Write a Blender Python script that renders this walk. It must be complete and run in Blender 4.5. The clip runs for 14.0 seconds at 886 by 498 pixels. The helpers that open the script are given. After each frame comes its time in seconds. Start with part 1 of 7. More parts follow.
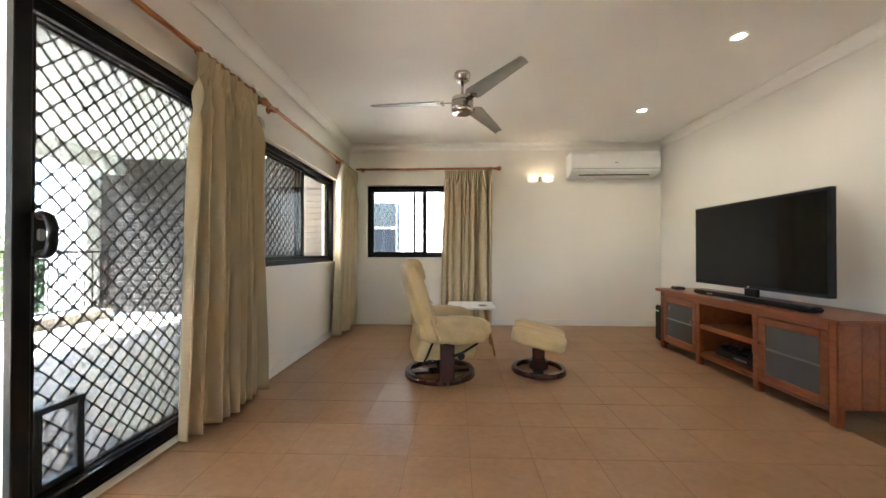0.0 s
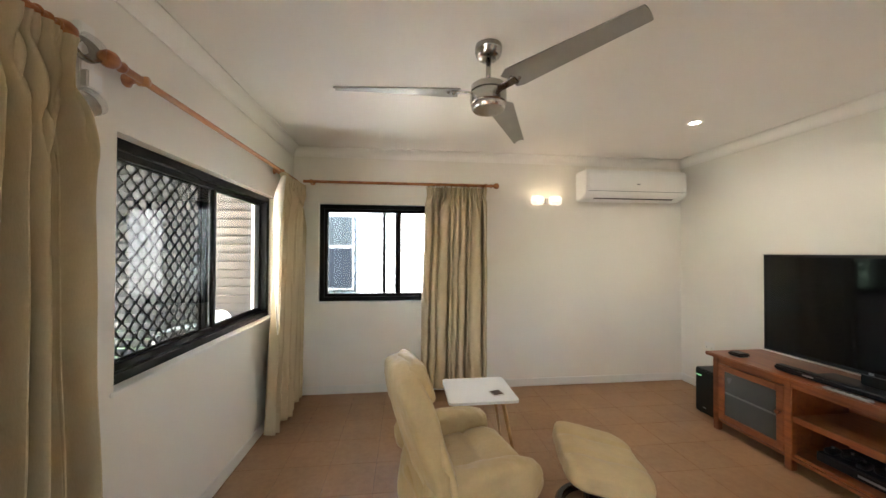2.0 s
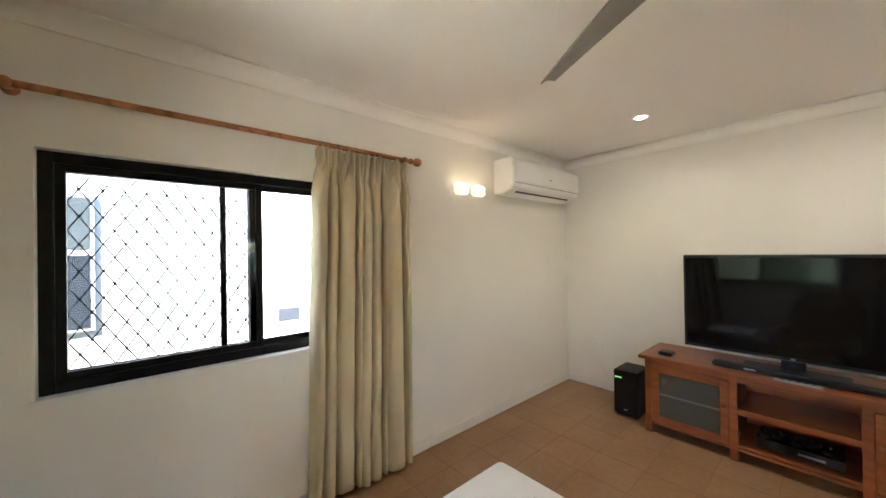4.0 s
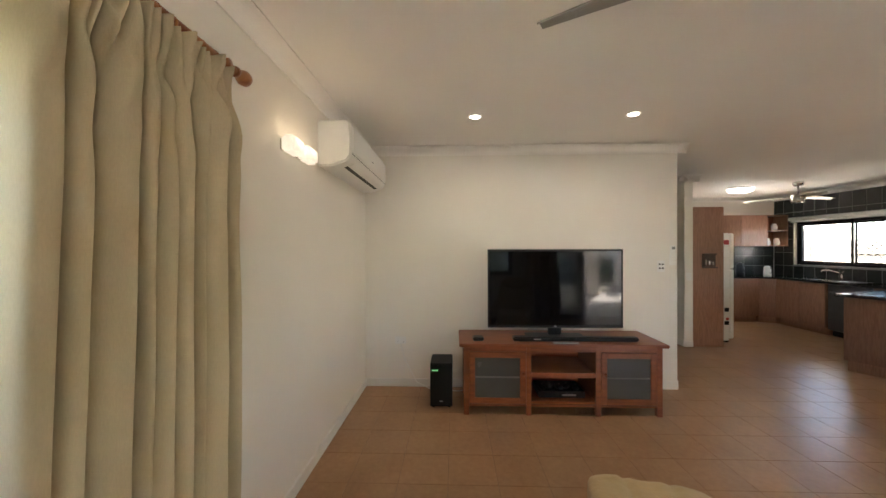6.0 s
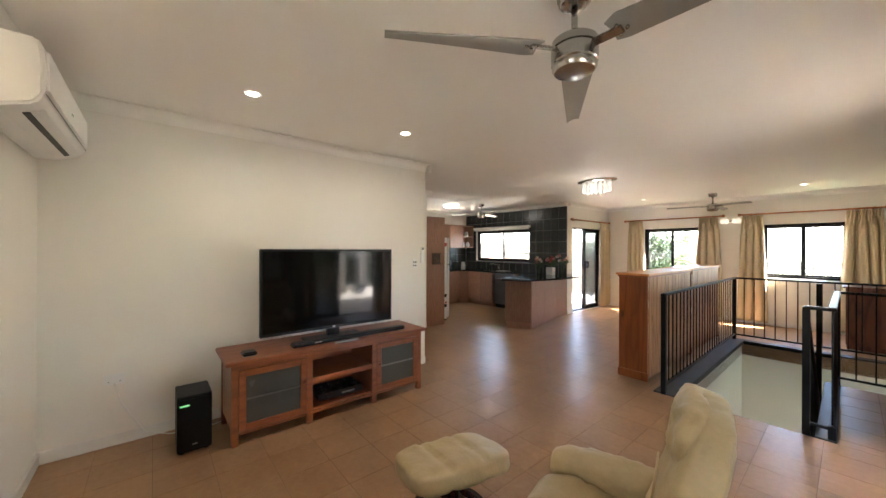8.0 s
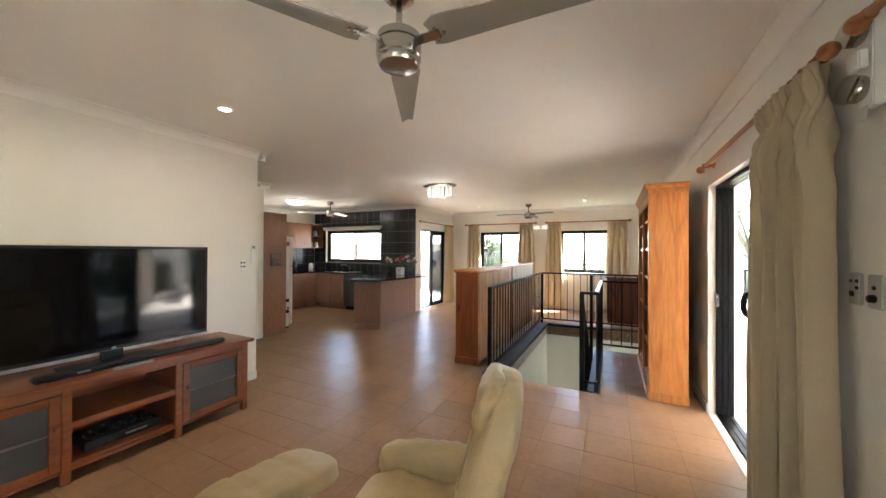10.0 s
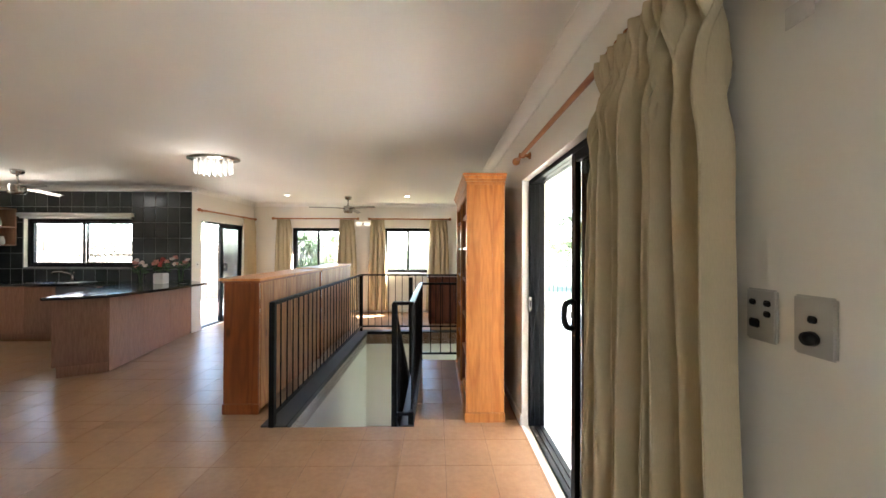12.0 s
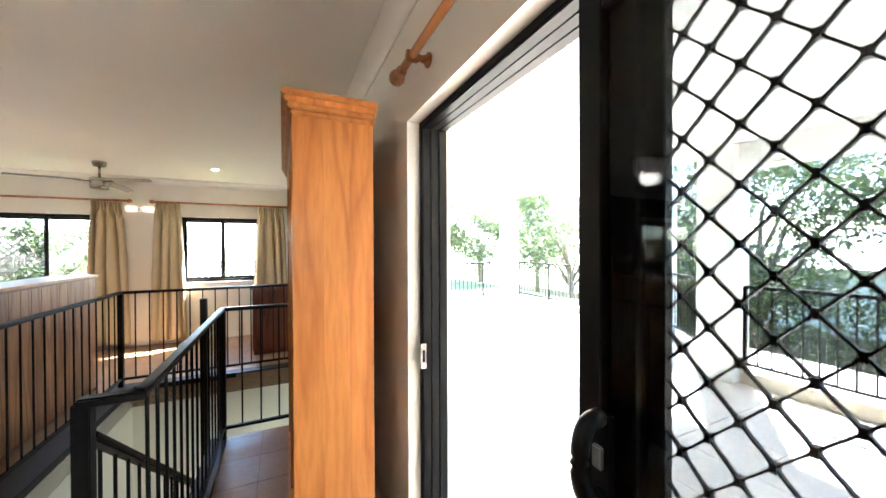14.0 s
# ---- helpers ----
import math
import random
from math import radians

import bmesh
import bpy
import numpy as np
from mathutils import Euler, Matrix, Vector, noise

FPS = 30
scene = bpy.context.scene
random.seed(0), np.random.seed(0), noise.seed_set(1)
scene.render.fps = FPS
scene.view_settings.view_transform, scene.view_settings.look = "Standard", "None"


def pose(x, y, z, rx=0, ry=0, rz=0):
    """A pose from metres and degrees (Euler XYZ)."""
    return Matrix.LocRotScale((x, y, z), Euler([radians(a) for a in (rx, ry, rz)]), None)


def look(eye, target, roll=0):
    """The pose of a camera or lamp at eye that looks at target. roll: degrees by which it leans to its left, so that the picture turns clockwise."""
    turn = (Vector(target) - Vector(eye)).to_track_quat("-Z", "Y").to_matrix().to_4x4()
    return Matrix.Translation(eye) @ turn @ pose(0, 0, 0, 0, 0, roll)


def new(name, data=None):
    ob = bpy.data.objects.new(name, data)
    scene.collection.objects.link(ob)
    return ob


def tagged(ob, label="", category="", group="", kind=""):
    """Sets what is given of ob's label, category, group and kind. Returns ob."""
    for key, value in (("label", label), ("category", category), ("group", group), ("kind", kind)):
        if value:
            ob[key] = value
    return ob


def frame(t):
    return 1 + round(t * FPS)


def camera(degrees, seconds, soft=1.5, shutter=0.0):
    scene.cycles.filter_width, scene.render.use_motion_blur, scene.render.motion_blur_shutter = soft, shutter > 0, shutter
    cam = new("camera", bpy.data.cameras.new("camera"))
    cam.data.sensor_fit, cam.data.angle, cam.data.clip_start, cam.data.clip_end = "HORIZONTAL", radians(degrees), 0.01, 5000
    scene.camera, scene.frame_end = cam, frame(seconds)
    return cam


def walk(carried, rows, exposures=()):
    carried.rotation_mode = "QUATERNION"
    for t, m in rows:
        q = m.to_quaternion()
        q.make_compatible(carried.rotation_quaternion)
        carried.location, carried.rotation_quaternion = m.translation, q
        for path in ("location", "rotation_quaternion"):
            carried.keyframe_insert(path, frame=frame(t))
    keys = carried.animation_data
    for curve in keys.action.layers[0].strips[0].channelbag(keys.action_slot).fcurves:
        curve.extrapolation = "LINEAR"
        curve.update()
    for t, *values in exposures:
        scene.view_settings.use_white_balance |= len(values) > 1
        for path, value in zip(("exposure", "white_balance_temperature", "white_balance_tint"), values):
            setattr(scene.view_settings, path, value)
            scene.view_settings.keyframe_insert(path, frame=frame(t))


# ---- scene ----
cam = camera(104.5, 14.0)
EXPO, SKY, SUN, DOWN, KLAMP, CLAMP, SCONCE = 5.55, 0.110, 4.8, 0.42, 0.14, 0.34, 0.011
PATH = [
    (0, (0.403, 0.015, 1.01), (0.334, 2.013, 1.024), 0.0),
    (0.5, (0.342, 0.368, 1.192), (0.26, 2.366, 1.214), 0.0),
    (1, (0.276, 0.573, 1.305), (0.177, 2.57, 1.33), 0.1),
    (1.5, (0.179, 0.872, 1.384), (0.157, 2.872, 1.402), 0.2),
    (2, (0.046, 1.154, 1.43), (0.269, 3.142, 1.452), 0.2),
    (2.2, (-0.022, 1.279, 1.432), (0.311, 3.251, 1.458), 0.2),
    (4.5, (-0.524, 3.037, 1.493), (1.045, 4.277, 1.493), -0.9),
    (5, (-0.473, 3.33, 1.476), (1.316, 4.226, 1.469), -0.5),
    (5.5, (-0.429, 3.58, 1.453), (1.505, 4.09, 1.453), -0.2),
    (6, (-0.379, 3.809, 1.434), (1.62, 3.876, 1.431), -0.1),
    (6.5, (-0.291, 4.009, 1.41), (1.68, 3.668, 1.425), -0.1),
    (7, (-0.235, 4.119, 1.439), (1.624, 3.384, 1.434), 0.1),
    (7.5, (-0.238, 4.15, 1.426), (1.475, 3.118, 1.424), 0.1),
    (8, (-0.258, 4.154, 1.431), (1.271, 2.865, 1.431), 0.2),
    (8.2, (-0.286, 4.136, 1.397), (1.175, 2.771, 1.417), 0.2),
    (10.5, (-0.340, 3.914, 1.403), (0.364, 2.042, 1.404), 0.3),
    (11, (-0.375, 3.664, 1.406), (0.123, 1.727, 1.411), 0.2),
    (11.5, (-0.370, 3.363, 1.406), (-0.106, 1.381, 1.416), 0.3),
    (12, (-0.381, 3.051, 1.413), (-0.416, 1.051, 1.422), 0.2),
    (12.5, (-0.424, 2.691, 1.426), (-0.67, 0.706, 1.437), 0.2),
    (13, (-0.449, 2.356, 1.419), (-0.896, 0.407, 1.427), 0.1),
    (13.5, (-0.516, 1.981, 1.427), (-1.187, 0.097, 1.432), 0.0),
    (14, (-0.592, 1.662, 1.454), (-1.438, -0.15, 1.438), -0.2),
]
walk(cam, [(t, look(eye, target, roll)) for t, eye, target, roll in PATH], [(0.0, EXPO + 0.08, 6200, 10), (5.0, EXPO - 0.05, 6300, 11), (6.0, EXPO - 0.25, 6500, 12), (7.0, EXPO - 0.1, 6450, 12), (11.0, EXPO, 6250, 10), (12.5, EXPO + 0.08, 6100, 9), (14.0, EXPO + 0.1, 6100, 9)])

# ---- world and sun ----
world = bpy.data.worlds.new("sky")
scene.world = world
world.use_nodes = True
wn = world.node_tree.nodes
sky = wn.new("ShaderNodeTexSky")
sky.sky_type, sky.sun_disc = "NISHITA", False
SUN_EL, SUN_AZ = 51.0, 239.0   # azimuth clockwise from +y
sky.sun_elevation, sky.sun_rotation = radians(SUN_EL), radians(SUN_AZ)
wn["Background"].inputs[1].default_value = SKY
world.node_tree.links.new(sky.outputs[0], wn["Background"].inputs[0])
sun = new("sun", bpy.data.lights.new("sun", "SUN"))
sun.data.energy, sun.data.angle, sun.data.color = SUN, radians(0.5), (1.0, 0.95, 0.87)
toward = Vector((math.sin(radians(SUN_AZ)) * math.cos(radians(SUN_EL)), math.cos(radians(SUN_AZ)) * math.cos(radians(SUN_EL)), math.sin(radians(SUN_EL))))
sun.matrix_world = look(toward * 30, (0, 0, 0))


def lamp(name, kind, place, power, colour=(1.0, 0.88, 0.72), target=None, size=0.05, cone=110):
    data = bpy.data.lights.new(name, kind)
    data.energy, data.color = power, colour
    ob = new(name, data)
    if kind == "SPOT":
        data.spot_size, data.spot_blend, data.shadow_soft_size = radians(cone), 0.8, size
    elif kind == "POINT":
        data.shadow_soft_size = size
    ob.matrix_world = look(place, target or (place[0], place[1] + 1e-4, place[2] - 1))
    return ob


# ---- materials ----
def principled(name):
    m = bpy.data.materials.new(name)
    m.use_nodes = True
    return m, m.node_tree.nodes, m.node_tree.links, m.node_tree.nodes["Principled BSDF"]


def ramp(nodes, stops):
    r = nodes.new("ShaderNodeValToRGB")
    e = r.color_ramp.elements
    while len(e) < len(stops):
        e.new(0.5)
    for el, (p, c) in zip(e, stops):
        el.position, el.color = p, (*c, 1)
    return r


def noise_node(nodes, links, scale, detail=4.0, rough=0.55, stretch=None, coord="Object"):
    tc, mp, n = nodes.new("ShaderNodeTexCoord"), nodes.new("ShaderNodeMapping"), nodes.new("ShaderNodeTexNoise")
    links.new(tc.outputs[coord], mp.inputs[0])
    links.new(mp.outputs[0], n.inputs["Vector"])
    if stretch:
        mp.inputs["Scale"].default_value = stretch
    n.inputs["Scale"].default_value, n.inputs["Detail"].default_value, n.inputs["Roughness"].default_value = scale, detail, rough
    return n


def bump(nodes, links, source, bsdf, strength, distance):
    b = nodes.new("ShaderNodeBump")
    b.inputs["Strength"].default_value, b.inputs["Distance"].default_value = strength, distance
    links.new(source, b.inputs["Height"])
    links.new(b.outputs[0], bsdf.inputs["Normal"])


def mix_rgb(nodes, links, a, b, fac, mode="MIX"):
    m = nodes.new("ShaderNodeMix")
    m.data_type, m.blend_type = "RGBA", mode
    for sock, v in ((m.inputs[0], fac), (m.inputs[6], a), (m.inputs[7], b)):
        if isinstance(v, bpy.types.NodeSocket):
            links.new(v, sock)
        elif isinstance(v, (int, float)):
            sock.default_value = v
        else:
            sock.default_value = (*v, 1)
    return m.outputs[2]


def surface(name, colour, rough=0.5, metal=0.0, vary=0.06, scale=6.0, fine=120.0, relief=0.1, depth=0.001, stretch=None, gloss=0.5):
    """Plain material with stains at a large scale, grain at a small one and fine relief."""
    m, n, l, b = principled(name)
    big, small = noise_node(n, l, scale, 3.0, 0.5, stretch), noise_node(n, l, fine, 3.0, 0.6, stretch)
    dark, light = [c * (1 - vary) for c in colour], [min(1, c * (1 + vary)) for c in colour]
    r = ramp(n, [(0.3, dark), (0.7, light)])
    l.new(big.outputs[0], r.inputs[0])
    r2 = ramp(n, [(0.3, (1 - vary * 0.7,) * 3), (0.7, (1.0, 1.0, 1.0))])
    l.new(small.outputs[0], r2.inputs[0])
    l.new(mix_rgb(n, l, r.outputs[0], r2.outputs[0], 1.0, "MULTIPLY"), b.inputs["Base Color"])
    rr = n.new("ShaderNodeMapRange")
    rr.inputs[3].default_value, rr.inputs[4].default_value = max(0.02, rough - 0.07), min(1, rough + 0.07)
    l.new(big.outputs[0], rr.inputs[0])
    l.new(rr.outputs[0], b.inputs["Roughness"])
    b.inputs["Metallic"].default_value, b.inputs["Specular IOR Level"].default_value = metal, gloss
    if relief:
        bump(n, l, small.outputs[0], b, relief, depth)
    return m


def timber(name, light, dark, rough=0.4, axis="z", knots=True, grain=1.0, coat=0.0):
    """Sawn timber: long growth bands along one axis, pores and some knots; each piece varies."""
    m, n, l, b = principled(name)
    tc, oi = n.new("ShaderNodeTexCoord"), n.new("ShaderNodeObjectInfo")
    shift = n.new("ShaderNodeVectorMath")
    shift.operation = "MULTIPLY_ADD"
    l.new(oi.outputs["Random"], shift.inputs[0])
    shift.inputs[1].default_value = (7.3, 5.1, 3.7)
    l.new(tc.outputs["Object"], shift.inputs[2])
    mp = n.new("ShaderNodeMapping")
    s = {"x": (0.12, 1, 1), "y": (1, 0.12, 1), "z": (1, 1, 0.12)}[axis]
    mp.inputs["Scale"].default_value = [k * grain for k in s]
    l.new(shift.outputs[0], mp.inputs[0])
    warp = n.new("ShaderNodeTexNoise")
    warp.inputs["Scale"].default_value, warp.inputs["Detail"].default_value = 3.5, 2
    l.new(mp.outputs[0], warp.inputs["Vector"])
    mul = n.new("ShaderNodeMath")
    mul.operation = "MULTIPLY"
    mul.inputs[1].default_value = 9.0
    l.new(warp.outputs[0], mul.inputs[0])
    frac = n.new("ShaderNodeMath")
    frac.operation = "PINGPONG"
    frac.inputs[1].default_value = 0.5
    l.new(mul.outputs[0], frac.inputs[0])
    fine = n.new("ShaderNodeTexNoise")
    fine.inputs["Scale"].default_value, fine.inputs["Detail"].default_value = 55, 4
    l.new(mp.outputs[0], fine.inputs["Vector"])
    mid = [(a + c) / 2 for a, c in zip(light, dark)]
    r = ramp(n, [(0.0, light), (0.35, light), (0.75, mid), (1.0, dark)])
    sc = n.new("ShaderNodeMath")
    sc.operation = "MULTIPLY"
    sc.inputs[1].default_value = 2.0
    l.new(frac.outputs[0], sc.inputs[0])
    l.new(sc.outputs[0], r.inputs[0])
    r2 = ramp(n, [(0.35, (0.78, 0.74, 0.70)), (0.62, (1.0, 1.0, 1.0))])
    l.new(fine.outputs[0], r2.inputs[0])
    col = mix_rgb(n, l, r.outputs[0], r2.outputs[0], 0.8, "MULTIPLY")
    if knots:
        mk = n.new("ShaderNodeMapping")
        ks = {"x": (0.45, 1, 1), "y": (1, 0.45, 1), "z": (1, 1, 0.45)}[axis]
        mk.inputs["Scale"].default_value = ks
        l.new(shift.outputs[0], mk.inputs[0])
        v = n.new("ShaderNodeTexVoronoi")
        v.inputs["Scale"].default_value = 3.2
        l.new(mk.outputs[0], v.inputs["Vector"])
        rk = ramp(n, [(0.0, (0.9, 0.9, 0.9)), (0.045, (0.75, 0.75, 0.75)), (0.08, (0, 0, 0))])
        l.new(v.outputs["Distance"], rk.inputs[0])
        col = mix_rgb(n, l, col, [c * 0.35 for c in dark], rk.outputs[0])
    tone = n.new("ShaderNodeMapRange")
    tone.inputs[3].default_value, tone.inputs[4].default_value = 0.86, 1.1
    l.new(oi.outputs["Random"], tone.inputs[0])
    col = mix_rgb(n, l, col, tone.outputs[0], 1.0, "MULTIPLY")
    l.new(col, b.inputs["Base Color"])
    b.inputs["Roughness"].default_value = rough
    b.inputs["Coat Weight"].default_value, b.inputs["Coat Roughness"].default_value = coat, 0.15
    bump(n, l, fine.outputs[0], b, 0.15, 0.0006)
    return m


def tile_material(name, colour_a, colour_b, rough, vein=3.0, tone=(0.93, 1.06)):
    m, n, l, b = principled(name)
    oi = n.new("ShaderNodeObjectInfo")
    geo = n.new("ShaderNodeNewGeometry")
    both = n.new("ShaderNodeMath")
    both.operation = "ADD"
    l.new(oi.outputs["Random"], both.inputs[0])
    l.new(geo.outputs["Random Per Island"], both.inputs[1])
    fr = n.new("ShaderNodeMath")
    fr.operation = "FRACT"
    l.new(both.outputs[0], fr.inputs[0])
    big, small = noise_node(n, l, vein, 4.0, 0.5), noise_node(n, l, 24, 6.0, 0.68)
    for k in (big, small):
        l.new(geo.outputs["Position"], k.inputs["Vector"])
    base = mix_rgb(n, l, colour_a, colour_b, big.outputs[0])
    fleck = mix_rgb(n, l, (0.70, 0.67, 0.64), (1.08, 1.08, 1.08), small.outputs[0])
    t = n.new("ShaderNodeMapRange")
    t.inputs[3].default_value, t.inputs[4].default_value = tone
    l.new(fr.outputs[0], t.inputs[0])
    c = mix_rgb(n, l, base, fleck, 1.0, "MULTIPLY")
    l.new(mix_rgb(n, l, c, t.outputs[0], 1.0, "MULTIPLY"), b.inputs["Base Color"])
    rr = n.new("ShaderNodeMapRange")
    rr.inputs[3].default_value, rr.inputs[4].default_value = rough - 0.03, rough + 0.03
    l.new(big.outputs[0], rr.inputs[0])
    l.new(rr.outputs[0], b.inputs["Roughness"])
    bump(n, l, small.outputs[0], b, 0.05, 0.001)
    return m


def glass_material(name, tint=(1, 1, 1), gloss=0.10, rough=0.0):
    m = bpy.data.materials.new(name)
    m.use_nodes = True
    n, l = m.node_tree.nodes, m.node_tree.links
    n.remove(n["Principled BSDF"])
    t, g, lw, mx = n.new("ShaderNodeBsdfTransparent"), n.new("ShaderNodeBsdfGlossy"), n.new("ShaderNodeLayerWeight"), n.new("ShaderNodeMixShader")
    pw, sc = n.new("ShaderNodeMath"), n.new("ShaderNodeMath")
    pw.operation, sc.operation = "POWER", "MULTIPLY_ADD"
    pw.inputs[1].default_value, sc.inputs[1].default_value, sc.inputs[2].default_value = 4.0, 0.28, gloss * 0.2
    t.inputs[0].default_value = (*tint, 1)
    g.inputs["Roughness"].default_value = rough
    lw.inputs[0].default_value = 0.5
    l.new(lw.outputs["Facing"], pw.inputs[0])
    l.new(pw.outputs[0], sc.inputs[0])
    l.new(sc.outputs[0], mx.inputs[0])
    l.new(t.outputs[0], mx.inputs[1])
    l.new(g.outputs[0], mx.inputs[2])
    l.new(mx.outputs[0], n["Material Output"].inputs[0])
    return m


def glow(name, colour, strength):
    m, n, l, b = principled(name)
    b.inputs["Base Color"].default_value = (0.8, 0.8, 0.8, 1)
    b.inputs["Emission Color"].default_value = (*colour, 1)
    b.inputs["Emission Strength"].default_value = strength
    return m


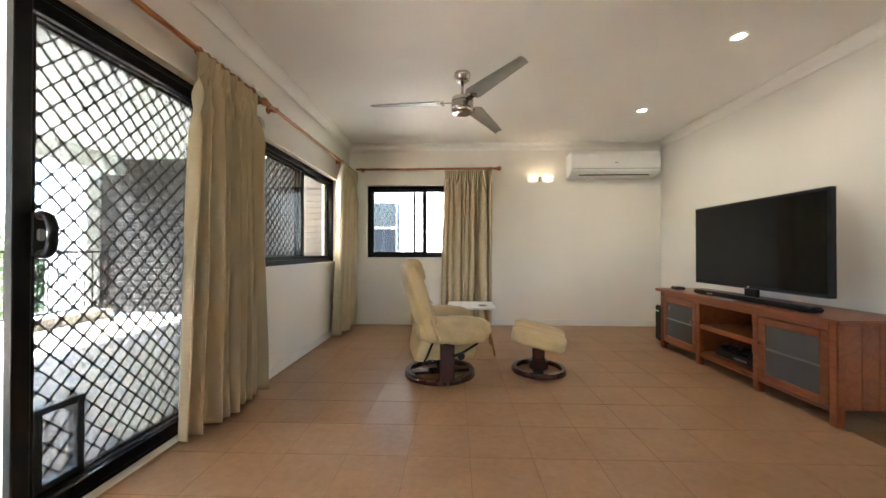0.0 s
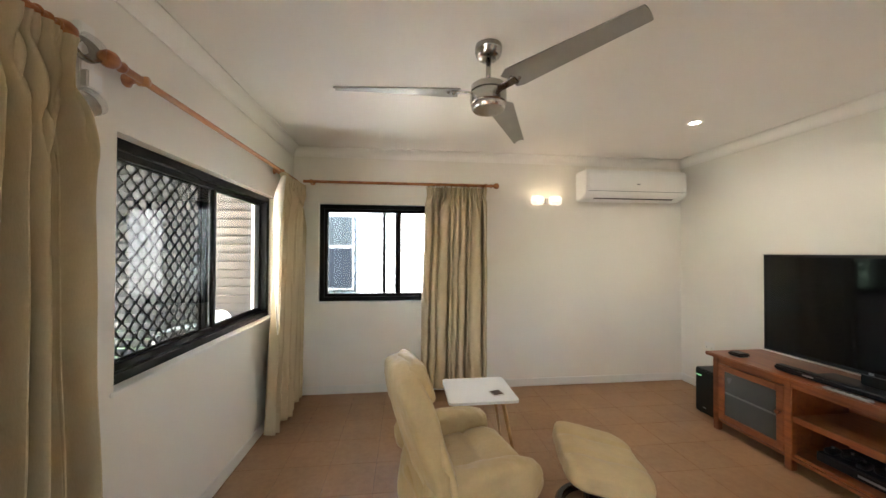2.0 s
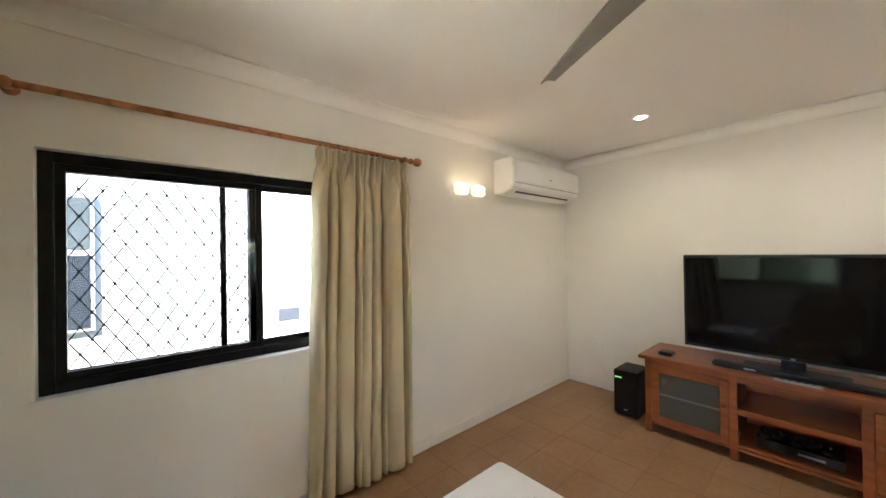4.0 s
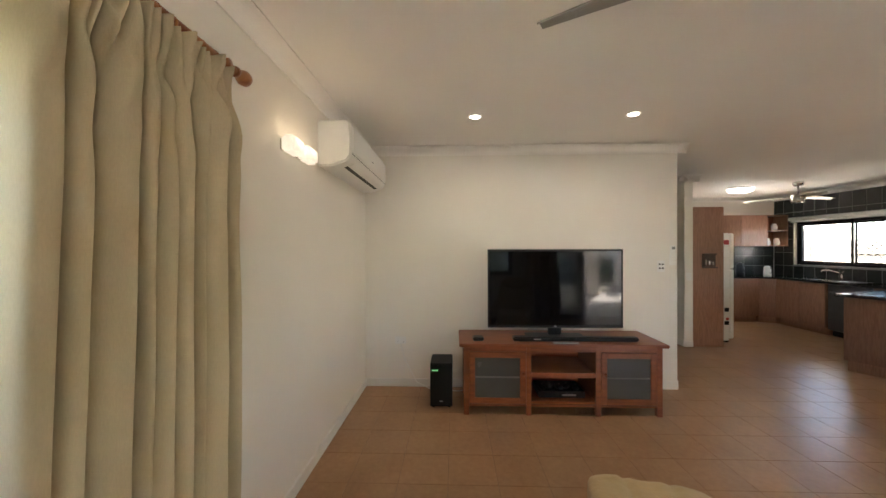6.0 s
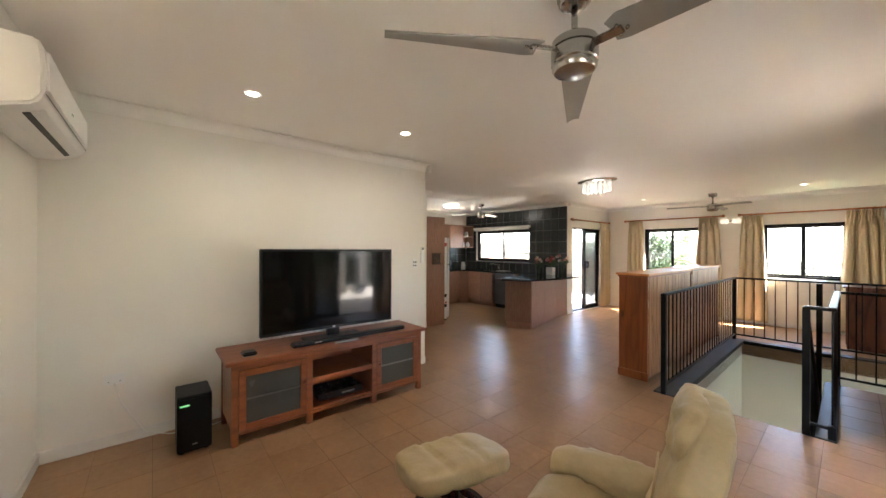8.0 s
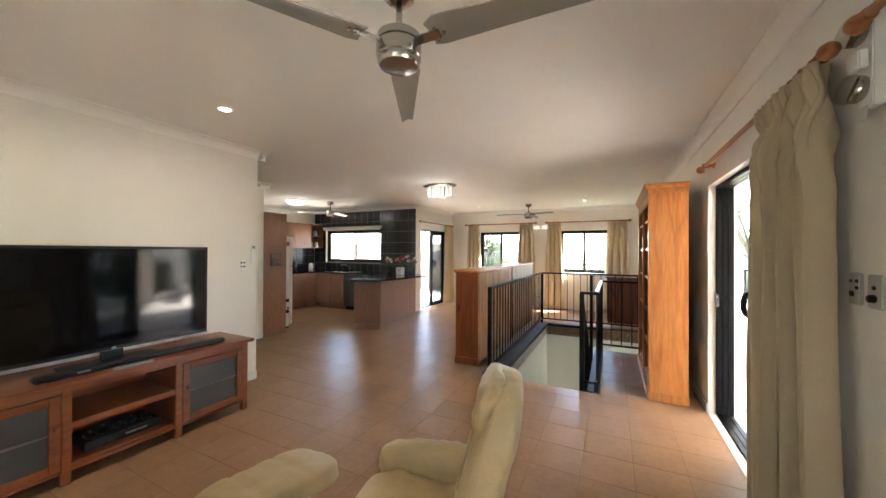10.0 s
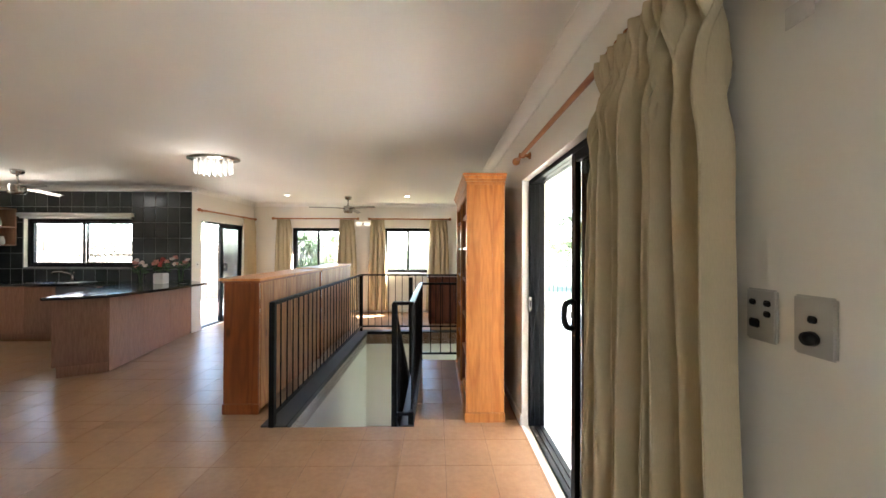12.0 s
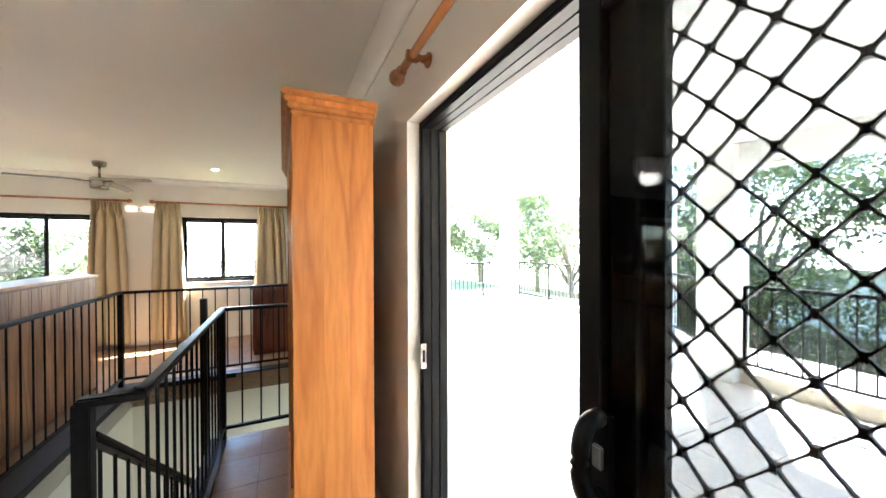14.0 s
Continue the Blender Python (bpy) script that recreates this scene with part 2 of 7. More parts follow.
M = dict(
    wall=surface("wall_paint", (0.84, 0.80, 0.73), 0.55, vary=0.025, scale=1.3, fine=90, relief=0.06, depth=0.001),
    ceiling=surface("ceiling_paint", (0.90, 0.87, 0.82), 0.7, vary=0.02, scale=0.9, fine=60, relief=0.05, depth=0.001),
    trim=surface("white_gloss_trim", (0.82, 0.80, 0.76), 0.35, vary=0.03, scale=4, relief=0.03),
    tile=tile_material("floor_tile_glaze", (0.30, 0.166, 0.083), (0.46, 0.278, 0.153), 0.33, 3.0, (0.965, 1.035)),
    grout=surface("grout", (0.235, 0.140, 0.080), 0.85, vary=0.15, scale=5, relief=0.2),
    slab=surface("concrete", (0.35, 0.33, 0.30), 0.85, vary=0.1),
    curtain=surface("curtain_cloth", (0.57, 0.468, 0.305), 0.85, vary=0.10, scale=3, fine=260, relief=0.35, depth=0.0012, stretch=(1, 1, 0.25), gloss=0.25),
    lining=surface("curtain_lining", (0.78, 0.74, 0.66), 0.85, vary=0.05, fine=300, relief=0.2, gloss=0.2),
    rod=timber("rod_timber", (0.50, 0.20, 0.06), (0.32, 0.10, 0.03), 0.35, "y", False, coat=0.3),
    pine=timber("pine_orange", (0.58, 0.225, 0.055), (0.45, 0.148, 0.033), 0.38, "z", True, 1.0, 0.25),
    pine_red=timber("pine_red_brown", (0.27, 0.072, 0.016), (0.19, 0.044, 0.010), 0.38, "z", True, 1.0, 0.25),
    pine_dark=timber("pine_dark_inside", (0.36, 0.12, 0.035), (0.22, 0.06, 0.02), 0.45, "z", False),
    console=timber("console_timber", (0.29, 0.080, 0.022), (0.225, 0.057, 0.016), 0.36, "y", True, 1.2, 0.25),
    sideboard=timber("sideboard_timber", (0.18, 0.05, 0.022), (0.09, 0.02, 0.012), 0.35, "z", False, coat=0.2),
    laminate=timber("kitchen_laminate", (0.34, 0.172, 0.105), (0.30, 0.148, 0.089), 0.42, "z", False, 1.6),
    granite=surface("black_granite", (0.022, 0.021, 0.021), 0.08, vary=0.5, scale=60, fine=300, relief=0.0),
    black_tile=tile_material("black_wall_tile", (0.025, 0.027, 0.027), (0.055, 0.058, 0.056), 0.22, 4.0, (0.8, 1.25)),
    tile_grout=surface("grey_grout", (0.20, 0.20, 0.19), 0.85, vary=0.1),
    alu=surface("black_aluminium", (0.009, 0.0085, 0.0085), 0.40, vary=0.2, scale=10, relief=0.02, gloss=0.12),
    rail=surface("black_rail_paint", (0.011, 0.0105, 0.0105), 0.40, vary=0.2, scale=10, relief=0.05, gloss=0.14),
    steel=surface("brushed_nickel", (0.46, 0.44, 0.41), 0.22, 1.0, vary=0.05, scale=20, fine=300, relief=0.05, depth=0.0004, stretch=(1, 1, 6)),
    platesteel=surface("plate_steel", (0.52, 0.50, 0.47), 0.45, 0.5, vary=0.03, scale=9, relief=0.0),
    blade=surface("fan_blade_silver", (0.34, 0.325, 0.29), 0.40, 0.5, vary=0.05, scale=8, relief=0.03),
    leather=surface("cream_leather", (0.51, 0.378, 0.190), 0.43, vary=0.10, scale=6, fine=55, relief=0.45, depth=0.004),
    darkwood=timber("dark_stained_wood", (0.06, 0.018, 0.014), (0.03, 0.008, 0.007), 0.25, "z", False, coat=0.4),
    white=surface("white_plastic", (0.84, 0.83, 0.80), 0.35, vary=0.02, relief=0.0),
    grey=surface("grey_plastic", (0.28, 0.28, 0.28), 0.45, vary=0.06),
    black=surface("black_plastic", (0.006, 0.006, 0.007), 0.38, vary=0.15, relief=0.05, gloss=0.25),
    screen=surface("dark_tv_screen", (0.004, 0.004, 0.005), 0.045, vary=0.05, relief=0.0, gloss=0.3),
    tablewood=timber("pale_table_wood", (0.52, 0.30, 0.13), (0.40, 0.20, 0.08), 0.4, "z", False),
    glass=glass_material("window_glass"),
    tinted=glass_material("tinted_glass", (0.60, 0.63, 0.64)),
    tint_light=glass_material("lightly_tinted_glass", (0.66, 0.68, 0.69)),
    frosted=surface("frosted_pane", (0.082, 0.080, 0.072), 0.25, vary=0.06, scale=5, relief=0.04),
    clear=glass_material("clear_plastic", (0.92, 0.92, 0.92)),
    paver=tile_material("balcony_paver", (0.48, 0.43, 0.38), (0.58, 0.53, 0.47), 0.5, 2.5),
    render=surface("white_render", (0.80, 0.79, 0.76), 0.8, vary=0.03, scale=2, fine=70, relief=0.25, depth=0.002),
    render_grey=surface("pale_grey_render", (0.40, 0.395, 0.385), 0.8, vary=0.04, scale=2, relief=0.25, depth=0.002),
    slat=surface("grey_slat_paint", (0.075, 0.066, 0.062), 0.5, vary=0.08),
    grass=surface("lawn", (0.055, 0.085, 0.025), 0.95, vary=0.35, scale=1.2, fine=40, relief=0.6, depth=0.03),
    bark=surface("bark", (0.20, 0.16, 0.12), 0.9, vary=0.3, scale=12, fine=60, relief=0.6, depth=0.01),
    leaf=tile_material("leaves", (0.030, 0.048, 0.020), (0.080, 0.105, 0.048), 0.5, 8.0, (0.6, 1.5)),
    fence=timber("weathered_fence", (0.25, 0.21, 0.17), (0.18, 0.145, 0.115), 0.85, "z", False),
    roofing=surface("blue_grey_roofing", (0.16, 0.19, 0.21), 0.5, vary=0.08),
    ledge=surface("grey_stone_ledge", (0.040, 0.038, 0.036), 0.5, vary=0.15, scale=8),
    pine_pale=timber("pine_back_boards", (0.43, 0.20, 0.08), (0.29, 0.11, 0.04), 0.5, "z", True),
    darksteel=surface("dark_steel", (0.10, 0.10, 0.10), 0.35, 0.6, vary=0.1),
    kerb=surface("pale_kerb", (0.60, 0.52, 0.43), 0.8, vary=0.08, relief=0.2),
    darkpane=surface("dark_window_pane", (0.020, 0.023, 0.029), 0.3, vary=0.05, relief=0.0, gloss=0.02),
    palepane=surface("pale_window_pane", (0.045, 0.052, 0.055), 0.3, vary=0.05, relief=0.0, gloss=0.02),
    shelfline=surface("shelf_seen_through_glass", (0.16, 0.15, 0.135), 0.3, vary=0.05, relief=0.0),
    downlight=glow("downlight_glow", (1.0, 0.92, 0.80), 1.5),
    sconce=glow("sconce_glow", (1.0, 0.84, 0.62), 0.02),
    oyster=glow("oyster_glow", (1.0, 0.95, 0.86), 0.2),
    crystal=glow("crystal_glow", (1.0, 0.90, 0.76), 0.024),
    green=glow("green_led", (0.15, 1.0, 0.25), 0.022),
    petal=surface("pink_petals", (0.70, 0.30, 0.25), 0.7, vary=0.3, scale=20),
    petal_red=surface("red_petals", (0.55, 0.06, 0.05), 0.7, vary=0.3, scale=20),
    petal_white=surface("pale_petals", (0.80, 0.66, 0.58), 0.7, vary=0.2, scale=20),
    stem=surface("green_stems", (0.05, 0.10, 0.03), 0.7, vary=0.3),
    ceramic=surface("white_ceramic", (0.72, 0.70, 0.66), 0.25, vary=0.04, relief=0.0),
    paper=surface("pale_card", (0.7, 0.66, 0.6), 0.7, vary=0.1),
    red=surface("red_print", (0.5, 0.05, 0.05), 0.5, vary=0.1),
    picture=surface("dark_keyrack", (0.09, 0.045, 0.025), 0.5, vary=0.4, scale=18),
)
M["crystal"].node_tree.nodes["Principled BSDF"].inputs["Base Color"].default_value = (0.12, 0.11, 0.10, 1)
M["leaf"].node_tree.nodes["Principled BSDF"].inputs["Specular IOR Level"].default_value = 0.3
M["tile"].node_tree.nodes["Principled BSDF"].inputs["Specular IOR Level"].default_value = 0.26
ln, ll = M["leaf"].node_tree.nodes, M["leaf"].node_tree.links
through_leaf, leaf_mix = ln.new("ShaderNodeBsdfTranslucent"), ln.new("ShaderNodeMixShader")
through_leaf.inputs[0].default_value, leaf_mix.inputs[0].default_value = (0.11, 0.15, 0.06, 1), 0.25
ll.new(ln["Principled BSDF"].outputs[0], leaf_mix.inputs[1])
ll.new(through_leaf.outputs[0], leaf_mix.inputs[2])
ll.new(leaf_mix.outputs[0], ln["Material Output"].inputs[0])


# ---- building helpers ----
def box(bm, x0, x1, y0, y1, z0, z1, m=None):
    g = bmesh.ops.create_cube(bm, size=1)["verts"]
    t = Matrix.Translation(((x0 + x1) / 2, (y0 + y1) / 2, (z0 + z1) / 2)) @ Matrix.Diagonal((abs(x1 - x0), abs(y1 - y0), abs(z1 - z0), 1))
    bmesh.ops.transform(bm, matrix=(m @ t) if m else t, verts=g)
    return g


def rounded(bm, width=0.004, segments=2):
    bmesh.ops.bevel(bm, geom=bm.edges[:], offset=width, segments=segments, affect="EDGES", clamp_overlap=True)
    return bm


def bm_box(x0, x1, y0, y1, z0, z1, bevel=0.004, seg=2, m=None):
    bm = bmesh.new()
    box(bm, x0, x1, y0, y1, z0, z1, m)
    if bevel:
        rounded(bm, bevel, seg)
    return bm


def bm_cyl(r0, r1, a, b, sides=20, bevel=0.0, caps=True):
    """A tapered rod from a to b."""
    bm = bmesh.new()
    a, b = Vector(a), Vector(b)
    m = Matrix.Translation((a + b) / 2) @ (b - a).to_track_quat("Z", "Y").to_matrix().to_4x4()
    bmesh.ops.create_cone(bm, cap_ends=caps, segments=sides, radius1=r0, radius2=r1, depth=(b - a).length, matrix=m)
    if bevel:
        rounded(bm, bevel, 2)
    return bm


def bm_lathe(profile, m=None, sides=28):
    """Turns a list of (radius, height) round the z axis."""
    bm = bmesh.new()
    vs = [bm.verts.new((r, 0, z)) for r, z in profile]
    es = [bm.edges.new((a, b)) for a, b in zip(vs, vs[1:])]
    bmesh.ops.spin(bm, geom=vs + es, cent=(0, 0, 0), axis=(0, 0, 1), dvec=(0, 0, 0), angle=2 * math.pi, steps=sides)
    bmesh.ops.remove_doubles(bm, verts=bm.verts, dist=1e-5)
    bmesh.ops.recalc_face_normals(bm, faces=bm.faces)
    if m:
        bmesh.ops.transform(bm, matrix=m, verts=bm.verts)
    return bm


def bm_prism(points, z0, z1, bevel=0.0):
    """An upright prism over a list of (x, y)."""
    bm = bmesh.new()
    f = bm.faces.new([bm.verts.new((x, y, z0)) for x, y in points])
    up = bmesh.ops.extrude_face_region(bm, geom=[f])["geom"]
    bmesh.ops.translate(bm, vec=(0, 0, z1 - z0), verts=[v for v in up if isinstance(v, bmesh.types.BMVert)])
    bmesh.ops.recalc_face_normals(bm, faces=bm.faces)
    if bevel:
        rounded(bm, bevel, 2)
    return bm


def bm_sweep(points, radius, sides=10):
    """A round tube along a polyline."""
    bm = bmesh.new()
    pts = [Vector(p) for p in points]
    rings = []
    for i, p in enumerate(pts):
        d = (pts[min(i + 1, len(pts) - 1)] - pts[max(i - 1, 0)]).normalized()
        q = d.to_track_quat("Z", "Y").to_matrix()
        r = radius[i] if isinstance(radius, (list, tuple)) else radius
        rings.append([bm.verts.new(p + q @ Vector((r * math.cos(2 * math.pi * k / sides), r * math.sin(2 * math.pi * k / sides), 0))) for k in range(sides)])
    for a, b in zip(rings, rings[1:]):
        for k in range(sides):
            bm.faces.new((a[k], a[(k + 1) % sides], b[(k + 1) % sides], b[k]))
    bm.faces.new(rings[0])
    bm.faces.new(rings[-1])
    bmesh.ops.recalc_face_normals(bm, faces=bm.faces)
    return bm


def bm_pillow(sx, sy, sz, power=5.0, n=12, wrinkle=0.0, seams=(), m=None, freq=9.0, taper=0.0, seam=0.24):
    """A stuffed cushion: a superellipsoid block with sewn seams across x and fine wrinkles."""
    bm = bmesh.new()
    bmesh.ops.create_cube(bm, size=2)
    bmesh.ops.subdivide_edges(bm, edges=bm.edges[:], cuts=n, use_grid_fill=True)
    for v in bm.verts:
        p = v.co.copy()
        k = (abs(p.x) ** power + abs(p.y) ** power + abs(p.z) ** power) ** (1 / power)
        p /= k
        q = Vector((p.x * sx / 2, p.y * sy / 2, p.z * sz / 2))
        q.y *= 1 - taper * max(0.0, p.x) ** 1.5
        dip = 0.0
        for s in seams:
            dip += seam * math.exp(-((p.x - s) / 0.055) ** 2)
        q.z *= 1 - dip
        if wrinkle:
            w = noise.noise(q * freq) * wrinkle + noise.noise(q * freq * 3.1) * wrinkle * 0.4
            q += p.normalized() * w
        v.co = q
    for f in bm.faces:
        f.smooth = True
    if m:
        bmesh.ops.transform(bm, matrix=m, verts=bm.verts)
    return bm


def part(name, bm, material, parent=None, label="", smooth=False):
    me = bpy.data.meshes.new(name)
    bm.to_mesh(me)
    bm.free()
    me.materials.append(material)
    if smooth:
        me.shade_smooth()
    ob = new(name, me)
    if parent is not None:
        ob.parent = parent
    if label:
        ob["label"] = label
    return ob


def thing(name, label, category, place=(0, 0, 0), group="", turn=0.0):
    ob = new(name)
    ob.empty_display_size = 0.1
    ob.matrix_world = pose(*place, 0, 0, turn)
    return tagged(ob, label, category, group)


def single(name, bm, material, label, category, group="", smooth=False):
    return tagged(part(name, bm, material, None, "", smooth), label, category, group)


def structure(name, bm, material, label=""):
    return tagged(part(name, bm, material), label, "", "", "structure")


def smooth_by(ob, degrees=35):
    ob.data.shade_smooth()
    ob.data.set_sharp_from_angle(angle=radians(degrees))
    return ob


# ---- the plan ----
WX, NY, TVX, SY, EX, CEIL = -1.07, 4.74, 3.18, -4.82, 3.78, 2.48
KY, KX, TVEND = -2.85, 7.0, 1.55
VX0, VX1, VY0, VY1, WALKY = -0.10, 0.83, -2.90, 0.29, -1.40


def wall(name, axis, a0, a1, u0, u1, z0, z1, holes=(), material=None):
    """A thick wall; axis is the one it is thin along; holes are (u0, u1, z0, z1)."""
    bm = bmesh.new()

    def put(p0, p1, q0, q1):
        if p1 - p0 > 1e-4 and q1 - q0 > 1e-4:
            if axis == "x":
                box(bm, a0, a1, p0, p1, q0, q1)
            else:
                box(bm, p0, p1, a0, a1, q0, q1)
    at = u0
    for h0, h1, hz0, hz1 in sorted(holes):
        put(at, h0, z0, z1)
        put(h0, h1, z0, hz0)
        put(h0, h1, hz1, z1)
        at = h1
    put(at, u1, z0, z1)
    return structure(name, bm, material or M["wall"], "off-white painted plaster wall")


DOOR_W = (0.285, 2.20, 0.0, 1.98)
WIN_W = (2.62, 4.28, 0.885, 1.90)
WIN_N = (-0.82, 0.78, 0.925, 1.925)
WIN_S1, WIN_S2 = (1.78, 2.92, 0.90, 1.92), (-0.26, 0.84, 0.90, 1.92)
DOOR_D = (-4.55, -3.08, 0.0, 1.93)
WIN_K = (4.78, 6.58, 1.11, 1.93)
wall("wall_west", "x", WX - 0.2, WX, SY - 0.2, NY + 0.2, -0.15, CEIL, [DOOR_W, WIN_W])
wall("wall_north", "y", NY, NY + 0.2, WX, TVX, -0.15, CEIL, [WIN_N])
wall("wall_television", "x", TVX, TVX + 0.11, TVEND, NY + 0.2, -0.15, CEIL)
wall("wall_hall_north", "y", TVEND + 0.02, TVEND + 0.13, TVX + 0.11, 8.2, -0.15, CEIL)
wall("wall_hall_south", "y", 0.35, 0.47, 4.72, 8.2, -0.15, CEIL)
wall("wall_hall_end", "x", 8.2, 8.32, 0.35, TVEND + 0.13, -0.15, CEIL)
wall("wall_kitchen_east", "x", KX, KX + 0.15, KY - 0.2, 0.35, -0.15, CEIL)
wall("wall_kitchen_south", "y", KY - 0.2, KY, EX, KX, -0.15, CEIL, [WIN_K])
wall("wall_dining_east", "x", EX, EX + 0.2, SY - 0.2, KY - 0.2, -0.15, CEIL, [DOOR_D])
wall("wall_south", "y", SY - 0.2, SY, WX, EX, -0.15, CEIL, [WIN_S1, WIN_S2])
# stair well walls below the floor
wall("wall_stair_east", "x", VX1, VX1 + 0.12, VY0 - 0.12, VY1, -3.0, -0.002)
wall("wall_stair_south", "y", VY0 - 0.12, VY0, WX - 0.2, VX1, -3.0, -0.002)
wall("wall_stair_north", "y", VY1, VY1 + 0.12, VX0 - 0.1, VX1 + 0.12, -3.0, -0.2)
wall("wall_stair_west", "x", VX0 - 0.1, VX0, WALKY, VY1, -3.0, -0.2)
wall("wall_stair_walkway", "y", WALKY, WALKY + 0.1, WX, VX0 - 0.1, -3.0, -0.2)
# unseen opening, added only to hold the fill lamp of the stair well
STAIR_FILL_GAP = (-2.70, -1.60, -1.55, -0.45)
wall("wall_stair_far_west", "x", WX - 0.2, WX, VY0, WALKY, -3.0, -0.15, [STAIR_FILL_GAP])

bm = bmesh.new()
box(bm, WX - 0.2, 8.32, SY - 0.2, NY + 0.2, CEIL, CEIL + 0.12)
structure("ceiling", bm, M["ceiling"], "flat off-white painted ceiling")
bm = bmesh.new()
box(bm, WX - 1.0, 8.9, SY - 0.24, NY + 0.75, CEIL + 0.125, CEIL + 0.3)
structure("roof", bm, M["roofing"], "flat roof over the house with eaves")

# floor slab round the well
FLOOR = bmesh.new()
for x0, x1, y0, y1 in ((WX, EX, SY, VY0), (VX1, EX, VY0, VY1), (WX, VX0, WALKY, VY1), (WX, TVX, VY1, NY),
                       (EX, KX, KY, VY1), (TVX, 8.2, VY1, TVEND)):
    box(FLOOR, x0, x1, y0, y1, -0.2, -0.0018)
floor = structure("floor", FLOOR, M["grout"], "beige square ceramic floor tiles with thin joints")


def cornice(x0, y0, x1, y1, nx, ny):
    """A cove along a wall from (x0, y0) to (x1, y1); (nx, ny) points into the room."""
    bm = bmesh.new()
    s = 0.085
    prof = [(0.001, CEIL - 0.001), (s, CEIL - 0.001), (s, CEIL - 0.010)]
    prof += [(s - (s - 0.01) * math.sin(a) * 1.0, CEIL - 0.010 - (s - 0.02) * (1 - math.cos(a))) for a in [k * math.pi / 2 / 8 for k in range(1, 9)]]
    prof += [(0.010, CEIL - s), (0.001, CEIL - s)]
    e0 = [bm.verts.new((x0 + nx * d, y0 + ny * d, z)) for d, z in prof]
    e1 = [bm.verts.new((x1 + nx * d, y1 + ny * d, z)) for d, z in prof]
    for i in range(len(prof)):
        j = (i + 1) % len(prof)
        bm.faces.new((e0[i], e0[j], e1[j], e1[i]))
    bm.faces.new(e0)
    bm.faces.new(e1)
    bmesh.ops.recalc_face_normals(bm, faces=bm.faces)
    return structure("trim", bm, M["ceiling"], "white coved plaster cornice")


def skirting(x0, y0, x1, y1, nx, ny):
    d, h = 0.014, 0.085
    bm = bmesh.new()
    xs, ys = sorted((x0, x1)), sorted((y0, y1))
    if nx:
        xs = sorted((x0 + nx * 0.0005, x0 + nx * d))
    else:
        ys = sorted((y0 + ny * 0.0005, y0 + ny * d))
    box(bm, xs[0], xs[1], ys[0], ys[1], 0.0005, h)
    rounded(bm, 0.004, 2)
    return structure("baseboard", bm, M["trim"], "white painted skirting board")


RUNS = [(WX, SY, WX, NY, 1, 0), (WX, NY, TVX, NY, 0, -1), (TVX, TVEND - 0.085, TVX, NY, -1, 0), (TVX - 0.085, TVEND, TVX + 0.11, TVEND, 0, -1),
        (TVX + 0.11, TVEND + 0.02, 8.2, TVEND + 0.02, 0, -1), (4.635, 0.47, 8.2, 0.47, 0, 1), (4.72, 0.265, 4.72, 0.555, -1, 0), (4.72, 0.35, KX, 0.35, 0, -1),
        (KX, KY, KX, 0.35, -1, 0), (EX - 0.085, KY, KX, KY, 0, 1), (EX, SY, EX, KY + 0.085, -1, 0), (WX, SY, EX, SY, 0, 1)]
for r in RUNS:
    cornice(*r)
for r in [(WX, 2.20, WX, NY, 1, 0), (WX, SY, WX, VY0, 1, 0), (WX, WALKY, WX, 0.285, 1, 0), (WX, NY, TVX, NY, 0, -1), (TVX, TVEND, TVX, NY, -1, 0), (TVX, TVEND, TVX + 0.11, TVEND, 0, -1),
          (TVX + 0.11, TVEND + 0.02, 8.2, TVEND + 0.02, 0, -1), (4.72, 0.47, 8.2, 0.47, 0, 1), (4.72, 0.35, 4.72, 0.47, -1, 0),
          (EX, SY, EX, -4.55, -1, 0), (EX, -3.08, EX, KY, -1, 0), (WX, SY, EX, SY, 0, 1)]:
    skirting(*r)

# stair flight and landing
RISE, GO, STEPS = 0.18, 0.25, 8
for i in range(STEPS):
    y1 = VY1 - GO * i
    bm = bm_box(VX0, VX1, y1 - GO - 0.02, y1 + (0.0 if i else -0.001), -RISE * (i + 1) - 0.14, -RISE * (i + 1), 0.004)
    single("stair_step", bm, M["tile"], "beige tiled stair step going down", "step", "steps of the stair")
bm = bmesh.new()
box(bm, WX, VX1, VY0, VY1 - GO * STEPS - 0.02, -RISE * STEPS - 0.35, -RISE * STEPS - 0.18)
structure("floor_landing", bm, M["tile"], "tiled stair landing below the floor")


